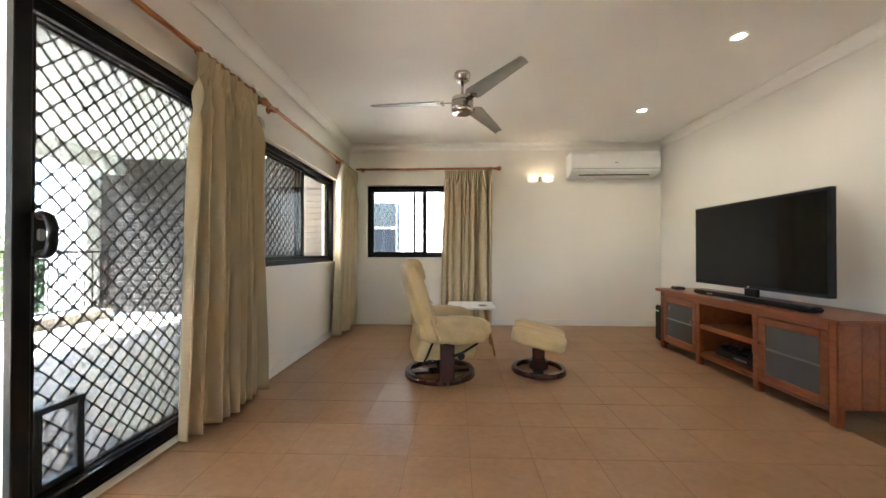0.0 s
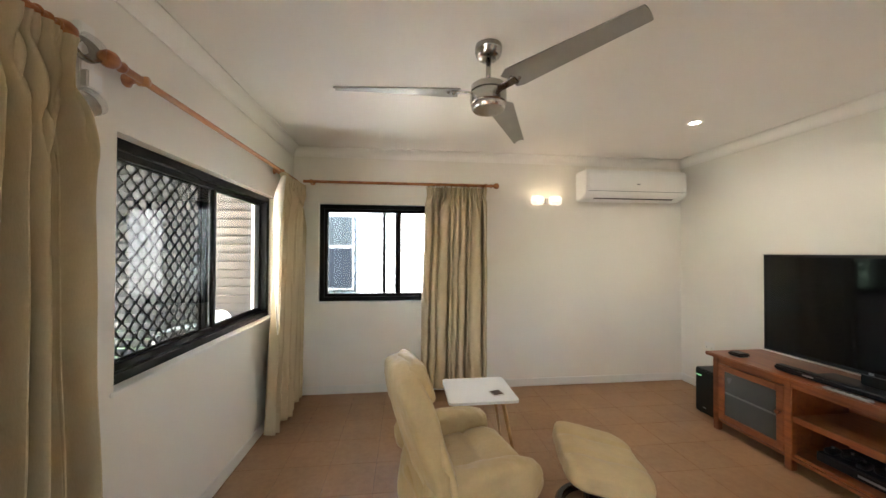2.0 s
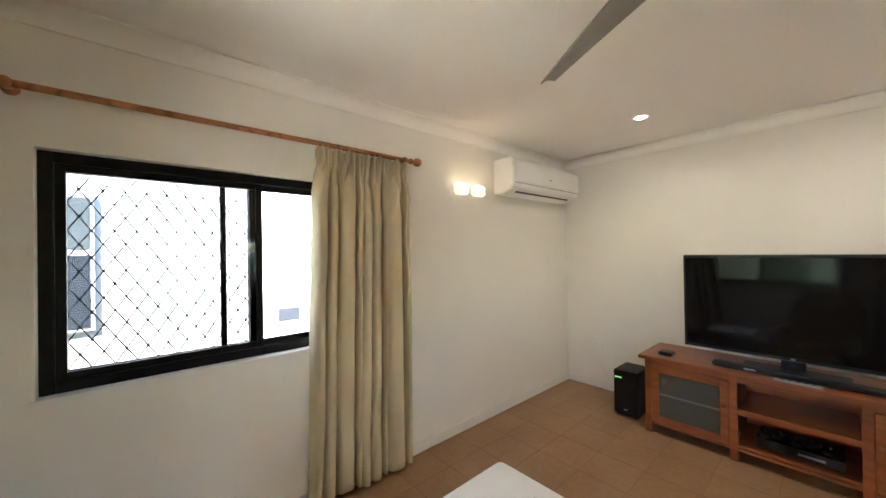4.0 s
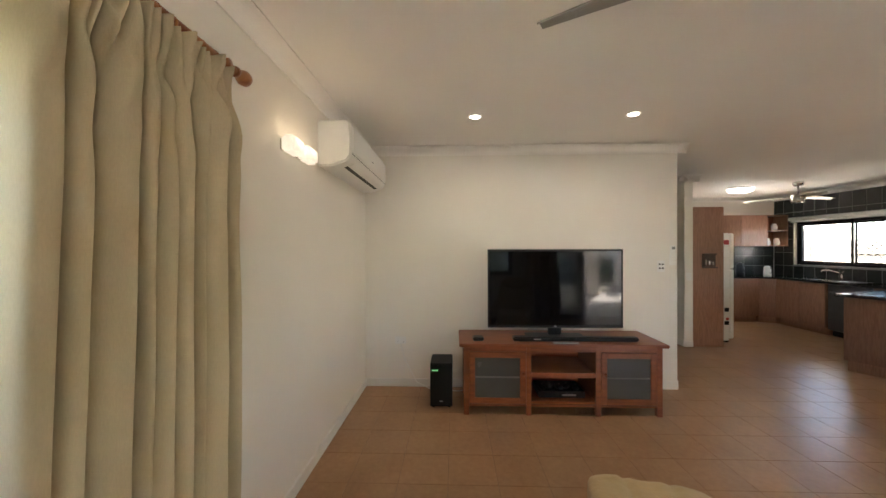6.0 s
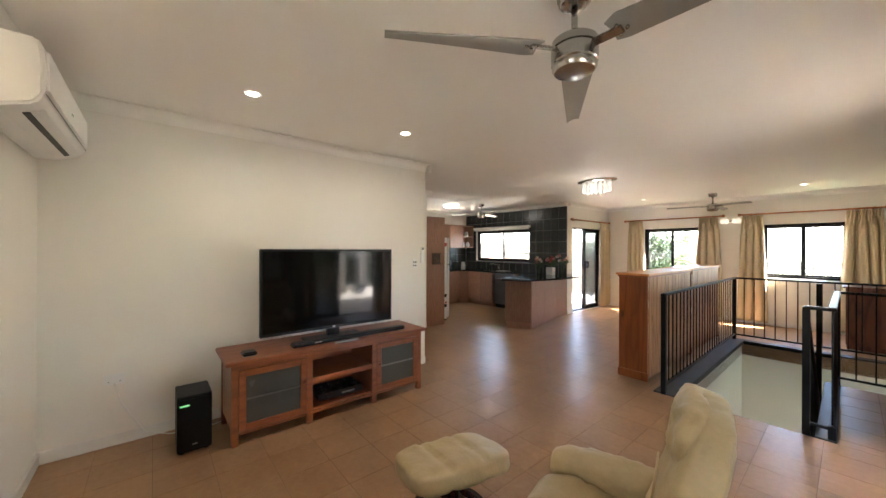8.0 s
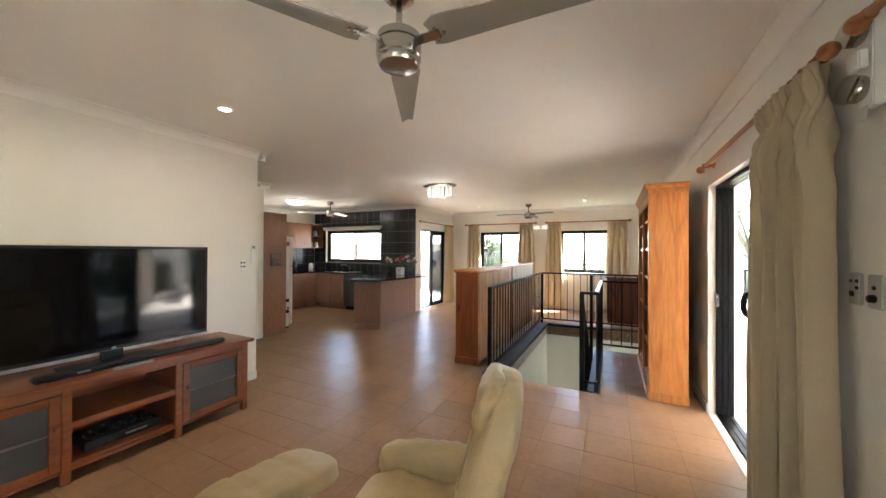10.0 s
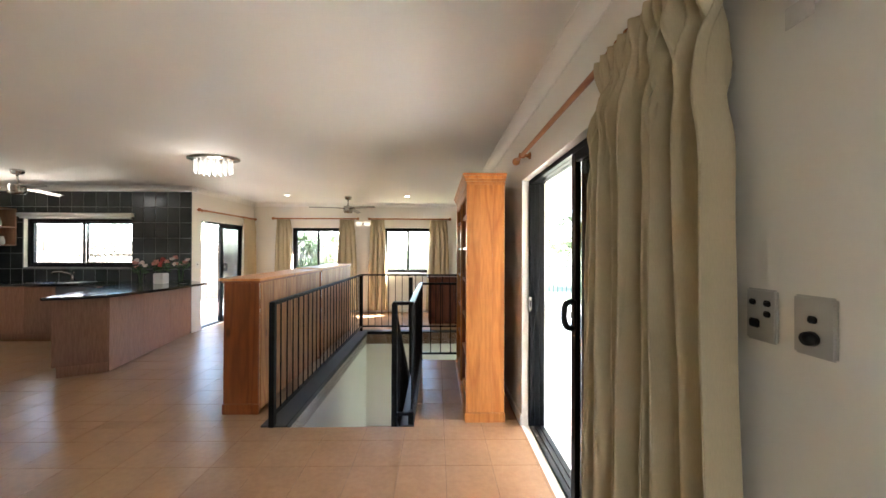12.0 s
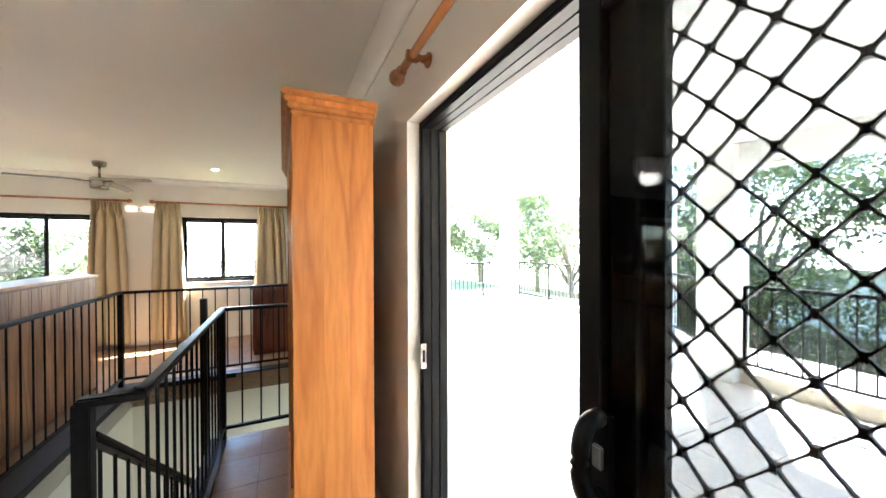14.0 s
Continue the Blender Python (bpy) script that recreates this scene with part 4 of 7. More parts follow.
def ceiling_fan(x, y, label, turn, reach=0.76, hub_z=2.216, colour="blade"):
    f = thing("ceiling_fan", label, "ceiling fan", (x, y, CEIL), "ceiling fans")
    h = hub_z - CEIL
    part("canopy", bm_lathe([(0, 0), (0.066, 0), (0.068, -0.012), (0.068, -0.03), (0.062, -0.034), (0.062, -0.05), (0.05, -0.062), (0.02, -0.066), (0, -0.066)], None, 32), M["steel"], f, "brushed nickel ceiling cup", True)
    part("downrod", bm_cyl(0.0125, 0.0125, (0, 0, -0.05), (0, 0, h + 0.06), 16), M["steel"], f, smooth=True)
    o = part("motor", bm_lathe([(0, h + 0.075), (0.03, h + 0.075), (0.075, h + 0.068), (0.088, h + 0.058), (0.090, h + 0.03), (0.083, h + 0.028), (0.083, h + 0.022), (0.091, h + 0.02), (0.091, h - 0.03), (0.086, h - 0.036), (0, h - 0.036)], None, 40), M["steel"], f)
    smooth_by(o)
    o = part("base_cap", bm_lathe([(0.086, h - 0.0365), (0.086, h - 0.052), (0.078, h - 0.064), (0.05, h - 0.069), (0, h - 0.07)], None, 40), M["steel"], f)
    smooth_by(o)
    for k in range(3):
        a = radians(turn + 120 * k)
        m = Matrix.Rotation(a, 4, "Z") @ Matrix.Translation((0, 0, h + 0.022))
        tilt = m @ Matrix.Rotation(radians(-17), 4, "X")
        part("blade_arm", bm_box(0.075, 0.19, -0.02, 0.02, -0.006, 0.004, 0.003, 2, tilt), M["steel"], f)
        bm = bmesh.new()
        n = 14
        top, bot = [], []
        for i in range(n + 1):
            t = i / n
            r = 0.15 + (reach - 0.15) * t
            wdt = 0.145 - 0.075 * t
            lead = 0.055 - 0.02 * t
            if i == 0:
                wdt, lead = 0.11, 0.045
            curve = 0.004 * math.sin(t * 2.2) - 0.020 * t
            row = []
            for q in range(5):
                s = q / 4
                yy = lead - wdt * s
                zz = curve + 0.010 * math.sin(math.pi * s) - 0.02 * (1 - t) * (s - 0.4)
                row.append((r, yy, zz))
            top.append([bm.verts.new((px, py, pz + 0.003)) for px, py, pz in row])
            bot.append([bm.verts.new((px, py, pz - 0.003)) for px, py, pz in row])
        for i in range(n):
            for q in range(4):
                bm.faces.new((top[i][q], top[i][q + 1], top[i + 1][q + 1], top[i + 1][q]))
                bm.faces.new((bot[i][q], bot[i + 1][q], bot[i + 1][q + 1], bot[i][q + 1]))
            bm.faces.new((top[i][0], top[i + 1][0], bot[i + 1][0], bot[i][0]))
            bm.faces.new((top[i][4], bot[i][4], bot[i + 1][4], top[i + 1][4]))
        for e in (0, n):
            for q in range(4):
                bm.faces.new((top[e][q], bot[e][q], bot[e][q + 1], top[e][q + 1]))
        bmesh.ops.recalc_face_normals(bm, faces=bm.faces)
        bmesh.ops.transform(bm, matrix=tilt, verts=bm.verts)
        b = part("blade", bm, M[colour], f, "satin silver fan blade")
        smooth_by(b)
        for sx, sy in ((0.175, 0.02), (0.175, -0.025), (0.205, 0.0)):
            part("screw", bm_lathe([(0, -0.012), (0.005, -0.011), (0.007, -0.007), (0.007, 0.0), (0, 0)], tilt @ Matrix.Translation((sx, sy, 0.0)), 10), M["steel"], b)
    return f


ceiling_fan(0.465, 2.85, "brushed nickel three-blade ceiling fan, standing still", 60)
ceiling_fan(1.39, -3.80, "brushed nickel three-blade ceiling fan over the dining end", 25, 0.72, 2.22)
ceiling_fan(5.27, -1.66, "brushed nickel three-blade ceiling fan in the kitchen", 40, 0.66, 2.22)

oy = thing("ceiling_light", "round white oyster ceiling light in the kitchen, lit", "ceiling light", (5.77, -1.17, CEIL))
part("base", bm_lathe([(0, 0), (0.19, 0), (0.19, -0.02), (0.17, -0.025), (0, -0.025)], None, 32), M["white"], oy, smooth=True)
part("diffuser", bm_lathe([(0.18, -0.022), (0.178, -0.05), (0.14, -0.075), (0.07, -0.085), (0, -0.087)], None, 32), M["oyster"], oy, smooth=True)
lamp("oyster_lamp", "POINT", (5.77, -1.17, CEIL - 0.16), KLAMP, (1, 0.92, 0.8), size=0.12)

ch = thing("chandelier", "oval chrome ceiling light hung with crystal drops, lit", "ceiling light", (2.22, -0.98, CEIL))
part("plate", bm_lathe([(0, 0), (0.23, 0), (0.235, -0.008), (0.23, -0.02), (0, -0.022)], Matrix.Diagonal((1.25, 0.8, 1, 1)), 36), M["steel"], ch, smooth=True)
rnd = random.Random(4)
drops = []
for ring_r, cnt in ((0.17, 20), (0.11, 11), (0.05, 5)):
    for k in range(cnt):
        a = 2 * math.pi * k / cnt
        drops.append((ring_r * 1.2 * math.cos(a), ring_r * 0.78 * math.sin(a), -0.13 - 0.05 * (0.2 - ring_r) + rnd.uniform(-0.01, 0.01)))
cr = bm_lathe([(0, 0.0), (0.009, -0.01), (0.012, -0.14), (0.008, -0.16), (0, -0.166)], None, 6)
first = None
for x, y, z in drops:
    if first is None:
        first = part("crystal", cr, M["crystal"], ch, "clear glowing crystal drop")
        o = first
    else:
        o = new("crystal", first.data)
        o.parent = ch
    o.location = (x, y, -0.022 - (z + 0.14) * 0.6)
lamp("chandelier_lamp", "POINT", (2.22, -0.98, CEIL - 0.22), CLAMP, (1, 0.92, 0.80), size=0.1)


def sconce(m, label):
    s = thing("wall_sconce", label, "wall light", (0, 0, 0), "wall sconces")
    s.matrix_world = m
    part("back_plate", bm_box(-0.14, 0.14, -0.014, -0.001, -0.03, 0.03, 0.003), M["steel"], s)
    for x in (-0.098, 0.098):
        b = bmesh.new()
        box(b, x - 0.066, x + 0.066, -0.088, -0.016, -0.045, 0.045)
        part("shade", rounded(b, 0.014, 4), M["sconce"], s, "opal glass cube shade, glowing", True)
    return s


sconce(pose(1.56, NY, 1.995), "twin opal glass cube wall light, lit")
sconce(pose(1.30, SY, 2.015, 0, 0, 180), "twin opal glass cube wall light between dining windows, lit")
for x in (1.47, 1.65):
    lamp("sconce_lamp", "POINT", (x, NY - 0.135, 2.06), SCONCE, (1, 0.76, 0.48), size=0.03)

# split air conditioner
ac = thing("air_conditioner", "white wall-mounted split air conditioner on the wall", "air conditioner", (2.485, NY - 0.001, 1.995))
prof = [(0, 0), (-0.10, 0.0), (-0.205, 0.035), (-0.232, 0.075), (-0.235, 0.20), (-0.225, 0.295), (-0.21, 0.312), (0, 0.312)]
bm = bmesh.new()
l_ = [bm.verts.new((-0.57, y, z)) for y, z in prof]
r_ = [bm.verts.new((0.57, y, z)) for y, z in prof]
for i in range(len(prof)):
    j = (i + 1) % len(prof)
    bm.faces.new((l_[i], l_[j], r_[j], r_[i]))
bm.faces.new(l_)
bm.faces.new(r_)
bmesh.ops.recalc_face_normals(bm, faces=bm.faces)
body = part("body", rounded(bm, 0.012, 3), M["white"], ac)
smooth_by(body, 50)
part("front_panel", bm_box(-0.545, 0.545, -0.243, -0.232, 0.098, 0.27, 0.005, 3), M["white"], ac)
part("seam", bm_box(-0.55, 0.55, -0.2365, -0.2345, 0.082, 0.087, 0), M["grey"], ac)
vane_m = Matrix.Translation((0, -0.162, 0.020)) @ Matrix.Rotation(radians(-20), 4, "X")
part("air_slot", bm_box(-0.45, 0.45, -0.012, 0.012, -0.0035, 0.002, 0, 1, vane_m), M["black"], ac)
part("louvre", bm_box(-0.46, 0.46, -0.06, -0.016, -0.006, 0.000, 0.002, 2, vane_m), M["white"], ac)
part("badge", bm_box(-0.02, 0.02, -0.2445, -0.2425, 0.155, 0.165, 0), M["grey"], ac)

# twin emergency spotlights
em = thing("emergency_light", "twin clear emergency spotlights on a white wall plate", "emergency light", (WX + 0.001, 2.450, 2.012))
part("plate", bm_box(0, 0.03, -0.022, 0.034, -0.150, 0.20, 0.004), M["white"], em)
part("paper_tag", bm_box(0.034, 0.036, -0.03, 0.02, -0.185, -0.145, 0), M["paper"], em, "torn pale paper tag")
part("battery_box", bm_box(0.035, 0.06, -0.03, 0.03, -0.03, 0.03, 0.004), M["white"], em)
for z in (0.092, -0.092):
    m = Matrix.Translation((0.018, -0.01, z)) @ Matrix.Rotation(radians(72), 4, "Y") @ Matrix.Rotation(radians(12), 4, "X") @ Matrix.Scale(0.70, 4)
    lp = part("spot_lamp", bm_lathe([(0, 0), (0.035, 0), (0.058, 0.02), (0.062, 0.05), (0.058, 0.052), (0.03, 0.015), (0, 0.012)], m, 24), M["steel"], em, smooth=True)
    part("lens", bm_lathe([(0.06, 0.046), (0.066, 0.06), (0.064, 0.085), (0.045, 0.10), (0, 0.106)], m, 24), M["clear"], lp, smooth=True)


def wall_plate(m, label, buttons, material="white", w=0.075, h=0.115):
    p = thing("switch_plate", label, "switch", (0, 0, 0), "switches and sockets")
    p.matrix_world = m
    part("plate", bm_box(-w / 2, w / 2, 0.001, 0.010, -h / 2, h / 2, 0.004), M[material], p)
    for x, z, r, mat in buttons:
        part("button", bm_box(x - r, x + r, 0.009, 0.014, z - r * 0.8, z + r * 0.8, r * 0.4, 3), M[mat], p)
    return p


ON_W = Matrix.Rotation(radians(-90), 4, "Z")   # local +y to +x
ON_E = Matrix.Rotation(radians(90), 4, "Z")    # local +y to -x


def at(x, y, z, r=None):
    return Matrix.Translation((x, y, z)) @ (r or Matrix.Identity(4))


knob = [(-0.016, 0.026, 0.008, "black"), (0.016, 0.026, 0.008, "black"), (-0.016, 0.004, 0.008, "black"), (0.012, -0.018, 0.012, "black")]
wall_plate(at(WX, 2.342, 1.28, ON_W), "brushed steel switch plate with black rockers", knob, "platesteel", 0.068, 0.11)
dim = wall_plate(at(WX, 2.443, 1.278, ON_W), "brushed steel fan dimmer plate with black knob", [(0.0, 0.012, 0.0085, "black")], "platesteel", 0.072, 0.11)
part("knob", bm_cyl(0.014, 0.012, (0, 0.010, -0.022), (0, 0.026, -0.022), 20, 0.002), M["black"], dim, "round black dimmer knob", True)
wall_plate(at(TVX, 1.715, 1.25, ON_E), "white switch plate with four black rockers", [(-0.015, 0.02, 0.010, "black"), (0.015, 0.02, 0.010, "black"), (-0.015, -0.02, 0.010, "black"), (0.015, -0.02, 0.010, "black")], "white")
wall_plate(at(TVX, 4.37, 0.48, ON_E), "white double power socket low on the wall", [(-0.03, 0.0, 0.012, "white"), (0.03, 0.0, 0.012, "white"), (-0.03, -0.015, 0.004, "grey"), (0.03, -0.015, 0.004, "grey")], "white", 0.115, 0.075)
wall_plate(at(4.72, 0.41, 1.02, ON_E), "white switch plate on the wall end", [(0, 0, 0.01, "white")], "white")
wall_plate(at(EX, -2.97, 1.15, ON_E), "white switch plate beside the patio door", [(0, 0.01, 0.014, "grey")], "white")
rc = thing("remote_holder", "white air conditioner remote in a wall holder", "remote control", (TVX - 0.001, 1.60, 1.36))
part("holder", bm_box(-0.022, 0, -0.03, 0.03, -0.10, 0.02, 0.004), M["white"], rc)
part("remote", bm_box(-0.020, -0.003, -0.024, 0.024, -0.02, 0.10, 0.004), M["white"], rc)
part("display", bm_box(-0.0215, -0.0195, -0.016, 0.016, 0.06, 0.088, 0), M["grey"], rc)

# ---- television corner ----
CX0, CX1, CYA, CYB, CH = 2.58, 3.06, 2.05, 3.73, 0.62
con = thing("tv_console", "reddish timber television console with frosted doors", "tv console", ((CX0 + CX1) / 2, (CYA + CYB) / 2, 0))


def cp(name, x0, x1, y0, y1, z0, z1, mat="console", parent=None, bevel=0.004, label=""):
    ox, oy_ = (CX0 + CX1) / 2, (CYA + CYB) / 2
    return part(name, bm_box(x0 - ox, x1 - ox, y0 - oy_, y1 - oy_, z0, z1, bevel), M[mat], parent or con, label)


cp("top", CX0 - 0.035, CX1 + 0.01, CYA - 0.04, CYB + 0.04, CH - 0.028, CH, bevel=0.006)
Y1, Y2 = 2.585, 3.175
for y in (CYA, Y1 - 0.022, Y2 - 0.022, CYB - 0.045):
    cp("leg", CX0, CX0 + 0.045, y, y + 0.045, 0, CH - 0.028)
for y in (CYA, CYB - 0.045):
    cp("leg", CX1 - 0.045, CX1, y, y + 0.045, 0, CH - 0.028)
for k, y in enumerate((CYA + 0.006, CYB - 0.024)):
    for i in range(4):
        x = CX0 + 0.045 + i * (CX1 - CX0 - 0.09) / 4
        cp("side_plank", x + 0.0008, x + (CX1 - CX0 - 0.09) / 4 - 0.0008, y, y + 0.018, 0.10, CH - 0.03, bevel=0.003)
for y in (Y1, Y2):
    cp("divider", CX0 + 0.046, CX1 - 0.012, y - 0.009, y + 0.009, 0.115, CH - 0.029)
cp("back_panel", CX1 - 0.010, CX1 - 0.002, CYA + 0.046, CYB - 0.046, 0.10, CH - 0.03, bevel=0)
cp("bottom_shelf", CX0 + 0.02, CX1 - 0.012, CYA + 0.046, CYB - 0.046, 0.095, 0.114)
cp("front_rail", CX0 + 0.004, CX0 + 0.024, CYA + 0.046, CYB - 0.046, 0.075, 0.0945)
cp("top_rail", CX0 + 0.004, CX0 + 0.024, CYA + 0.046, CYB - 0.046, CH - 0.075, CH - 0.029)
cp("middle_shelf", CX0 + 0.006, CX1 - 0.012, Y1 + 0.023, Y2 - 0.023, 0.325, 0.365)
for ya, yb, kn in ((CYA + 0.047, Y1 - 0.024, 1), (Y2 + 0.024, CYB - 0.047, -1)):
    bm = bmesh.new()
    ox, oy_ = (CX0 + CX1) / 2, (CYA + CYB) / 2
    a, b = ya - oy_, yb - oy_
    x0, x1 = CX0 - ox + 0.001, CX0 - ox + 0.022
    z0, z1, t = 0.098, CH - 0.078, 0.05
    box(bm, x0, x1, a, a + t, z0, z1)
    box(bm, x0, x1, b - t, b, z0, z1)
    box(bm, x0, x1, a + t, b - t, z0, z0 + t)
    box(bm, x0, x1, a + t, b - t, z1 - t, z1)
    d = part("door", rounded(bm, 0.003, 1), M["console"], con)
    part("pane", bm_box(x0 + 0.008, x1 - 0.006, a + t, b - t, z0 + t, z1 - t, 0), M["frosted"], d, "smoky frosted glass pane")
    part("inner_shelf_line", bm_box(x0 + 0.0065, x0 + 0.0085, a + t + 0.002, b - t - 0.002, 0.318, 0.332, 0), M["shelfline"], d)
    ky = b - 0.025 if kn > 0 else a + 0.025
    part("knob", bm_lathe([(0, 0), (0.007, 0), (0.006, 0.012), (0.014, 0.018), (0.015, 0.026), (0.009, 0.032), (0, 0.033)], Matrix.Translation((x0, ky, 0.36)) @ Matrix.Rotation(radians(-90), 4, "Y"), 16), M["console"], d, smooth=True)

tv = thing("television", "large flat black television on a low stand", "television", (2.80, 2.89, CH))
HW = 0.612
part("panel", bm_box(-0.012, 0.03, -HW, HW, 0.088, 0.802, 0.004), M["black"], tv)
part("screen", bm_box(-0.0135, -0.0115, -HW + 0.018, HW - 0.018, 0.112, 0.785, 0), M["screen"], tv, "glossy dark screen")
part("bezel_edge", bm_box(-0.0142, 0.031, -HW - 0.002, HW + 0.002, 0.802, 0.806, 0.001), M["darksteel"], tv)
part("lower_bezel", bm_box(-0.0145, -0.012, -HW, HW, 0.086, 0.092, 0.001), M["darksteel"], tv)
part("neck", bm_box(0.0, 0.03, -0.06, 0.06, 0.02, 0.10, 0.006), M["black"], tv)
part("foot", bm_box(-0.12, 0.10, -0.26, 0.26, 0.0, 0.018, 0.006, 3), M["black"], tv)
part("logo_badge", bm_box(-0.0155, -0.0140, -0.012, 0.012, 0.094, 0.108, 0), M["grey"], tv)

sb = thing("soundbar", "long black soundbar on the console", "soundbar", (2.66, 2.76, CH))
part("body", bm_box(-0.035, 0.035, -0.54, 0.54, 0.004, 0.042, 0.010, 3), M["black"], sb)
part("grille_strip", bm_box(-0.0365, -0.0345, -0.50, 0.50, 0.012, 0.034, 0), M["black"], sb)
for y in (-0.45, 0.45):
    part("foot", bm_box(-0.02, 0.02, y - 0.03, y + 0.03, 0, 0.006, 0), M["black"], sb)
part("display", bm_box(-0.0372, -0.0362, 0.30, 0.36, 0.018, 0.028, 0), M["grey"], sb)
rem = thing("remote_control", "long grey remote control lying on the console", "remote control", (2.575, 2.86, CH))
part("body", bm_box(-0.016, 0.016, -0.11, 0.11, 0, 0.014, 0.005), M["grey"], rem)
for i in range(5):
    part("button", bm_box(-0.008, 0.008, -0.08 + i * 0.035, -0.065 + i * 0.035, 0.0135, 0.0155, 0), M["black"], rem)
box_ = thing("media_box", "small round-edged black media box on the console", "media box", (2.68, 3.60, CH))
part("case", bm_box(-0.05, 0.05, -0.05, 0.05, 0.002, 0.032, 0.010, 3), M["black"], box_)
part("base", bm_box(-0.042, 0.042, -0.042, 0.042, 0, 0.003, 0), M["grey"], box_)
rec = thing("video_recorder", "black video recorder on the lower console shelf", "recorder", (2.79, 2.87, 0.114))
part("case", bm_box(-0.13, 0.12, -0.20, 0.20, 0.008, 0.065, 0.004), M["black"], rec)
part("fascia", bm_box(-0.135, -0.13, -0.20, 0.20, 0.010, 0.063, 0.002), M["black"], rec)
part("display", bm_box(-0.1362, -0.1348, -0.12, 0.0, 0.028, 0.042, 0), M["grey"], rec)
for y in (-0.16, 0.16):
    part("foot", bm_cyl(0.014, 0.014, (-0.09, y, 0), (-0.09, y, 0.009), 12), M["black"], rec)
rnd = random.Random(7)
for k in range(5):
    gc = thing("game_controller", "dark game handset on top of the recorder", "controller", (2.72 + 0.03 * (k % 2), 2.73 + 0.075 * k, 0.179), "handsets", rnd.uniform(-40, 40))
    part("body", bm_pillow(0.10, 0.055, 0.035, 3, 4, m=Matrix.Translation((0, 0, 0.0175))), M["black"], gc)
    part("stick", bm_lathe([(0.006, 0.03), (0.006, 0.042), (0.009, 0.046), (0, 0.047)], None, 10), M["grey"], gc)
sub = thing("subwoofer", "black box subwoofer speaker standing on the floor", "speaker", (2.80, 3.93, 0))
part("cabinet", bm_box(-0.10, 0.18, -0.10, 0.10, 0.012, 0.40, 0.006), M["black"], sub)
part("front_cloth", bm_box(-0.106, -0.10, -0.092, 0.092, 0.03, 0.385, 0.003), M["black"], sub)
part("indicator", bm_box(-0.108, -0.1055, 0.03, 0.085, 0.335, 0.345, 0), M["green"], sub, "glowing green display")
for x in (-0.07, 0.15):
    for y in (-0.07, 0.07):
        part("foot", bm_cyl(0.014, 0.012, (x, y, 0), (x, y, 0.013), 12), M["black"], sub)
part("badge", bm_box(-0.1075, -0.1055, -0.015, 0.015, 0.06, 0.068, 0), M["grey"], sub)
cord = single("power_cord", bm_sweep([(3.165, 4.37, 0.45), (3.155, 4.33, 0.30), (3.15, 4.2, 0.05), (3.10, 4.05, 0.006), (3.08, 3.9, 0.006), (3.06, 3.78, 0.006), (3.09, 3.70, 0.006)], 0.004, 6), M["white"], "white power cord along the skirting", "cord", "", True)


# ---- recliner, footstool, side table ----
def ring_base(parent, r, tube_w=0.055, h=0.045):
    prof = [(r - tube_w, 0.004), (r - tube_w, h - 0.01), (r - tube_w + 0.008, h), (r - 0.012, h), (r, h - 0.014), (r, 0.004), (r - 0.01, 0.0), (r - tube_w + 0.01, 0.0), (r - tube_w, 0.004)]
    o = part("ring_base", bm_lathe(prof, None, 56), M["darkwood"], parent, "glossy dark wooden ring base", True)
    smooth_by(o, 40)
    return o


ch2 = thing("recliner_chair", "cream leather recliner on a dark wooden ring base", "armchair", (0.28, 2.865, 0), turn=14)
ring_base(ch2, 0.29)
part("base_bar", bm_box(-0.24, 0.24, -0.045, 0.045, 0.012, 0.038, 0.006), M["darkwood"], ch2)
part("upright", bm_box(-0.055, 0.055, -0.285, -0.255, 0.02, 0.36, 0.008), M["darkwood"], ch2)
part("upright", bm_box(-0.055, 0.055, 0.255, 0.285, 0.02, 0.36, 0.008), M["darkwood"], ch2)
part("under_bar", bm_box(-0.05, 0.05, -0.256, 0.256, 0.22, 0.25, 0.006), M["darkwood"], ch2)
part("column", bm_cyl(0.03, 0.03, (0, 0, 0.03), (0, 0, 0.24), 18), M["black"], ch2, smooth=True)
part("seat", bm_pillow(0.56, 0.46, 0.17, 4.5, 20, 0.014, (-0.2, 0.35), Matrix.Translation((0.06, 0, 0.335)) @ Matrix.Rotation(radians(-6), 4, "Y")), M["leather"], ch2, "wrinkled cream leather seat cushion")
part("seat_skirt", bm_pillow(0.46, 0.44, 0.15, 7, 10, 0.006, (), Matrix.Translation((0.03, 0, 0.245))), M["leather"], ch2)
lean = Matrix.Translation((-0.142, -0.045, 0.40)) @ Matrix.Rotation(radians(-17), 4, "Y")
part("backrest", bm_pillow(0.66, 0.60, 0.140, 3.6, 26, 0.009, (), lean @ Matrix.Translation((0.02, 0, 0.22)) @ Matrix.Rotation(radians(-90), 4, "Y"), 11, 0.16), M["leather"], ch2, "padded leather backrest with a sewn edge")
part("headrest", bm_pillow(0.20, 0.42, 0.10, 2.8, 16, 0.014, (), lean @ Matrix.Translation((0.07, 0, 0.455)) @ Matrix.Rotation(radians(-90), 4, "Y"), 17, 0.2), M["leather"], ch2, "puffed wrinkled leather headrest")
for s_ in (-1, 1):
    pts = [lean @ Vector((0.05 + 0.006 * math.sin(k * 2.1), s_ * (0.292 - 0.085 * max(0.0, (k - 4) / 6) ** 2.2), -0.06 + 0.050 * k)) for k in range(11)]
    part("side_gusset", bm_sweep(pts, [0.016 + 0.005 * math.sin(k * 2.7) for k in range(11)], 8), M["leather"], ch2, "ruched leather edge roll", True)
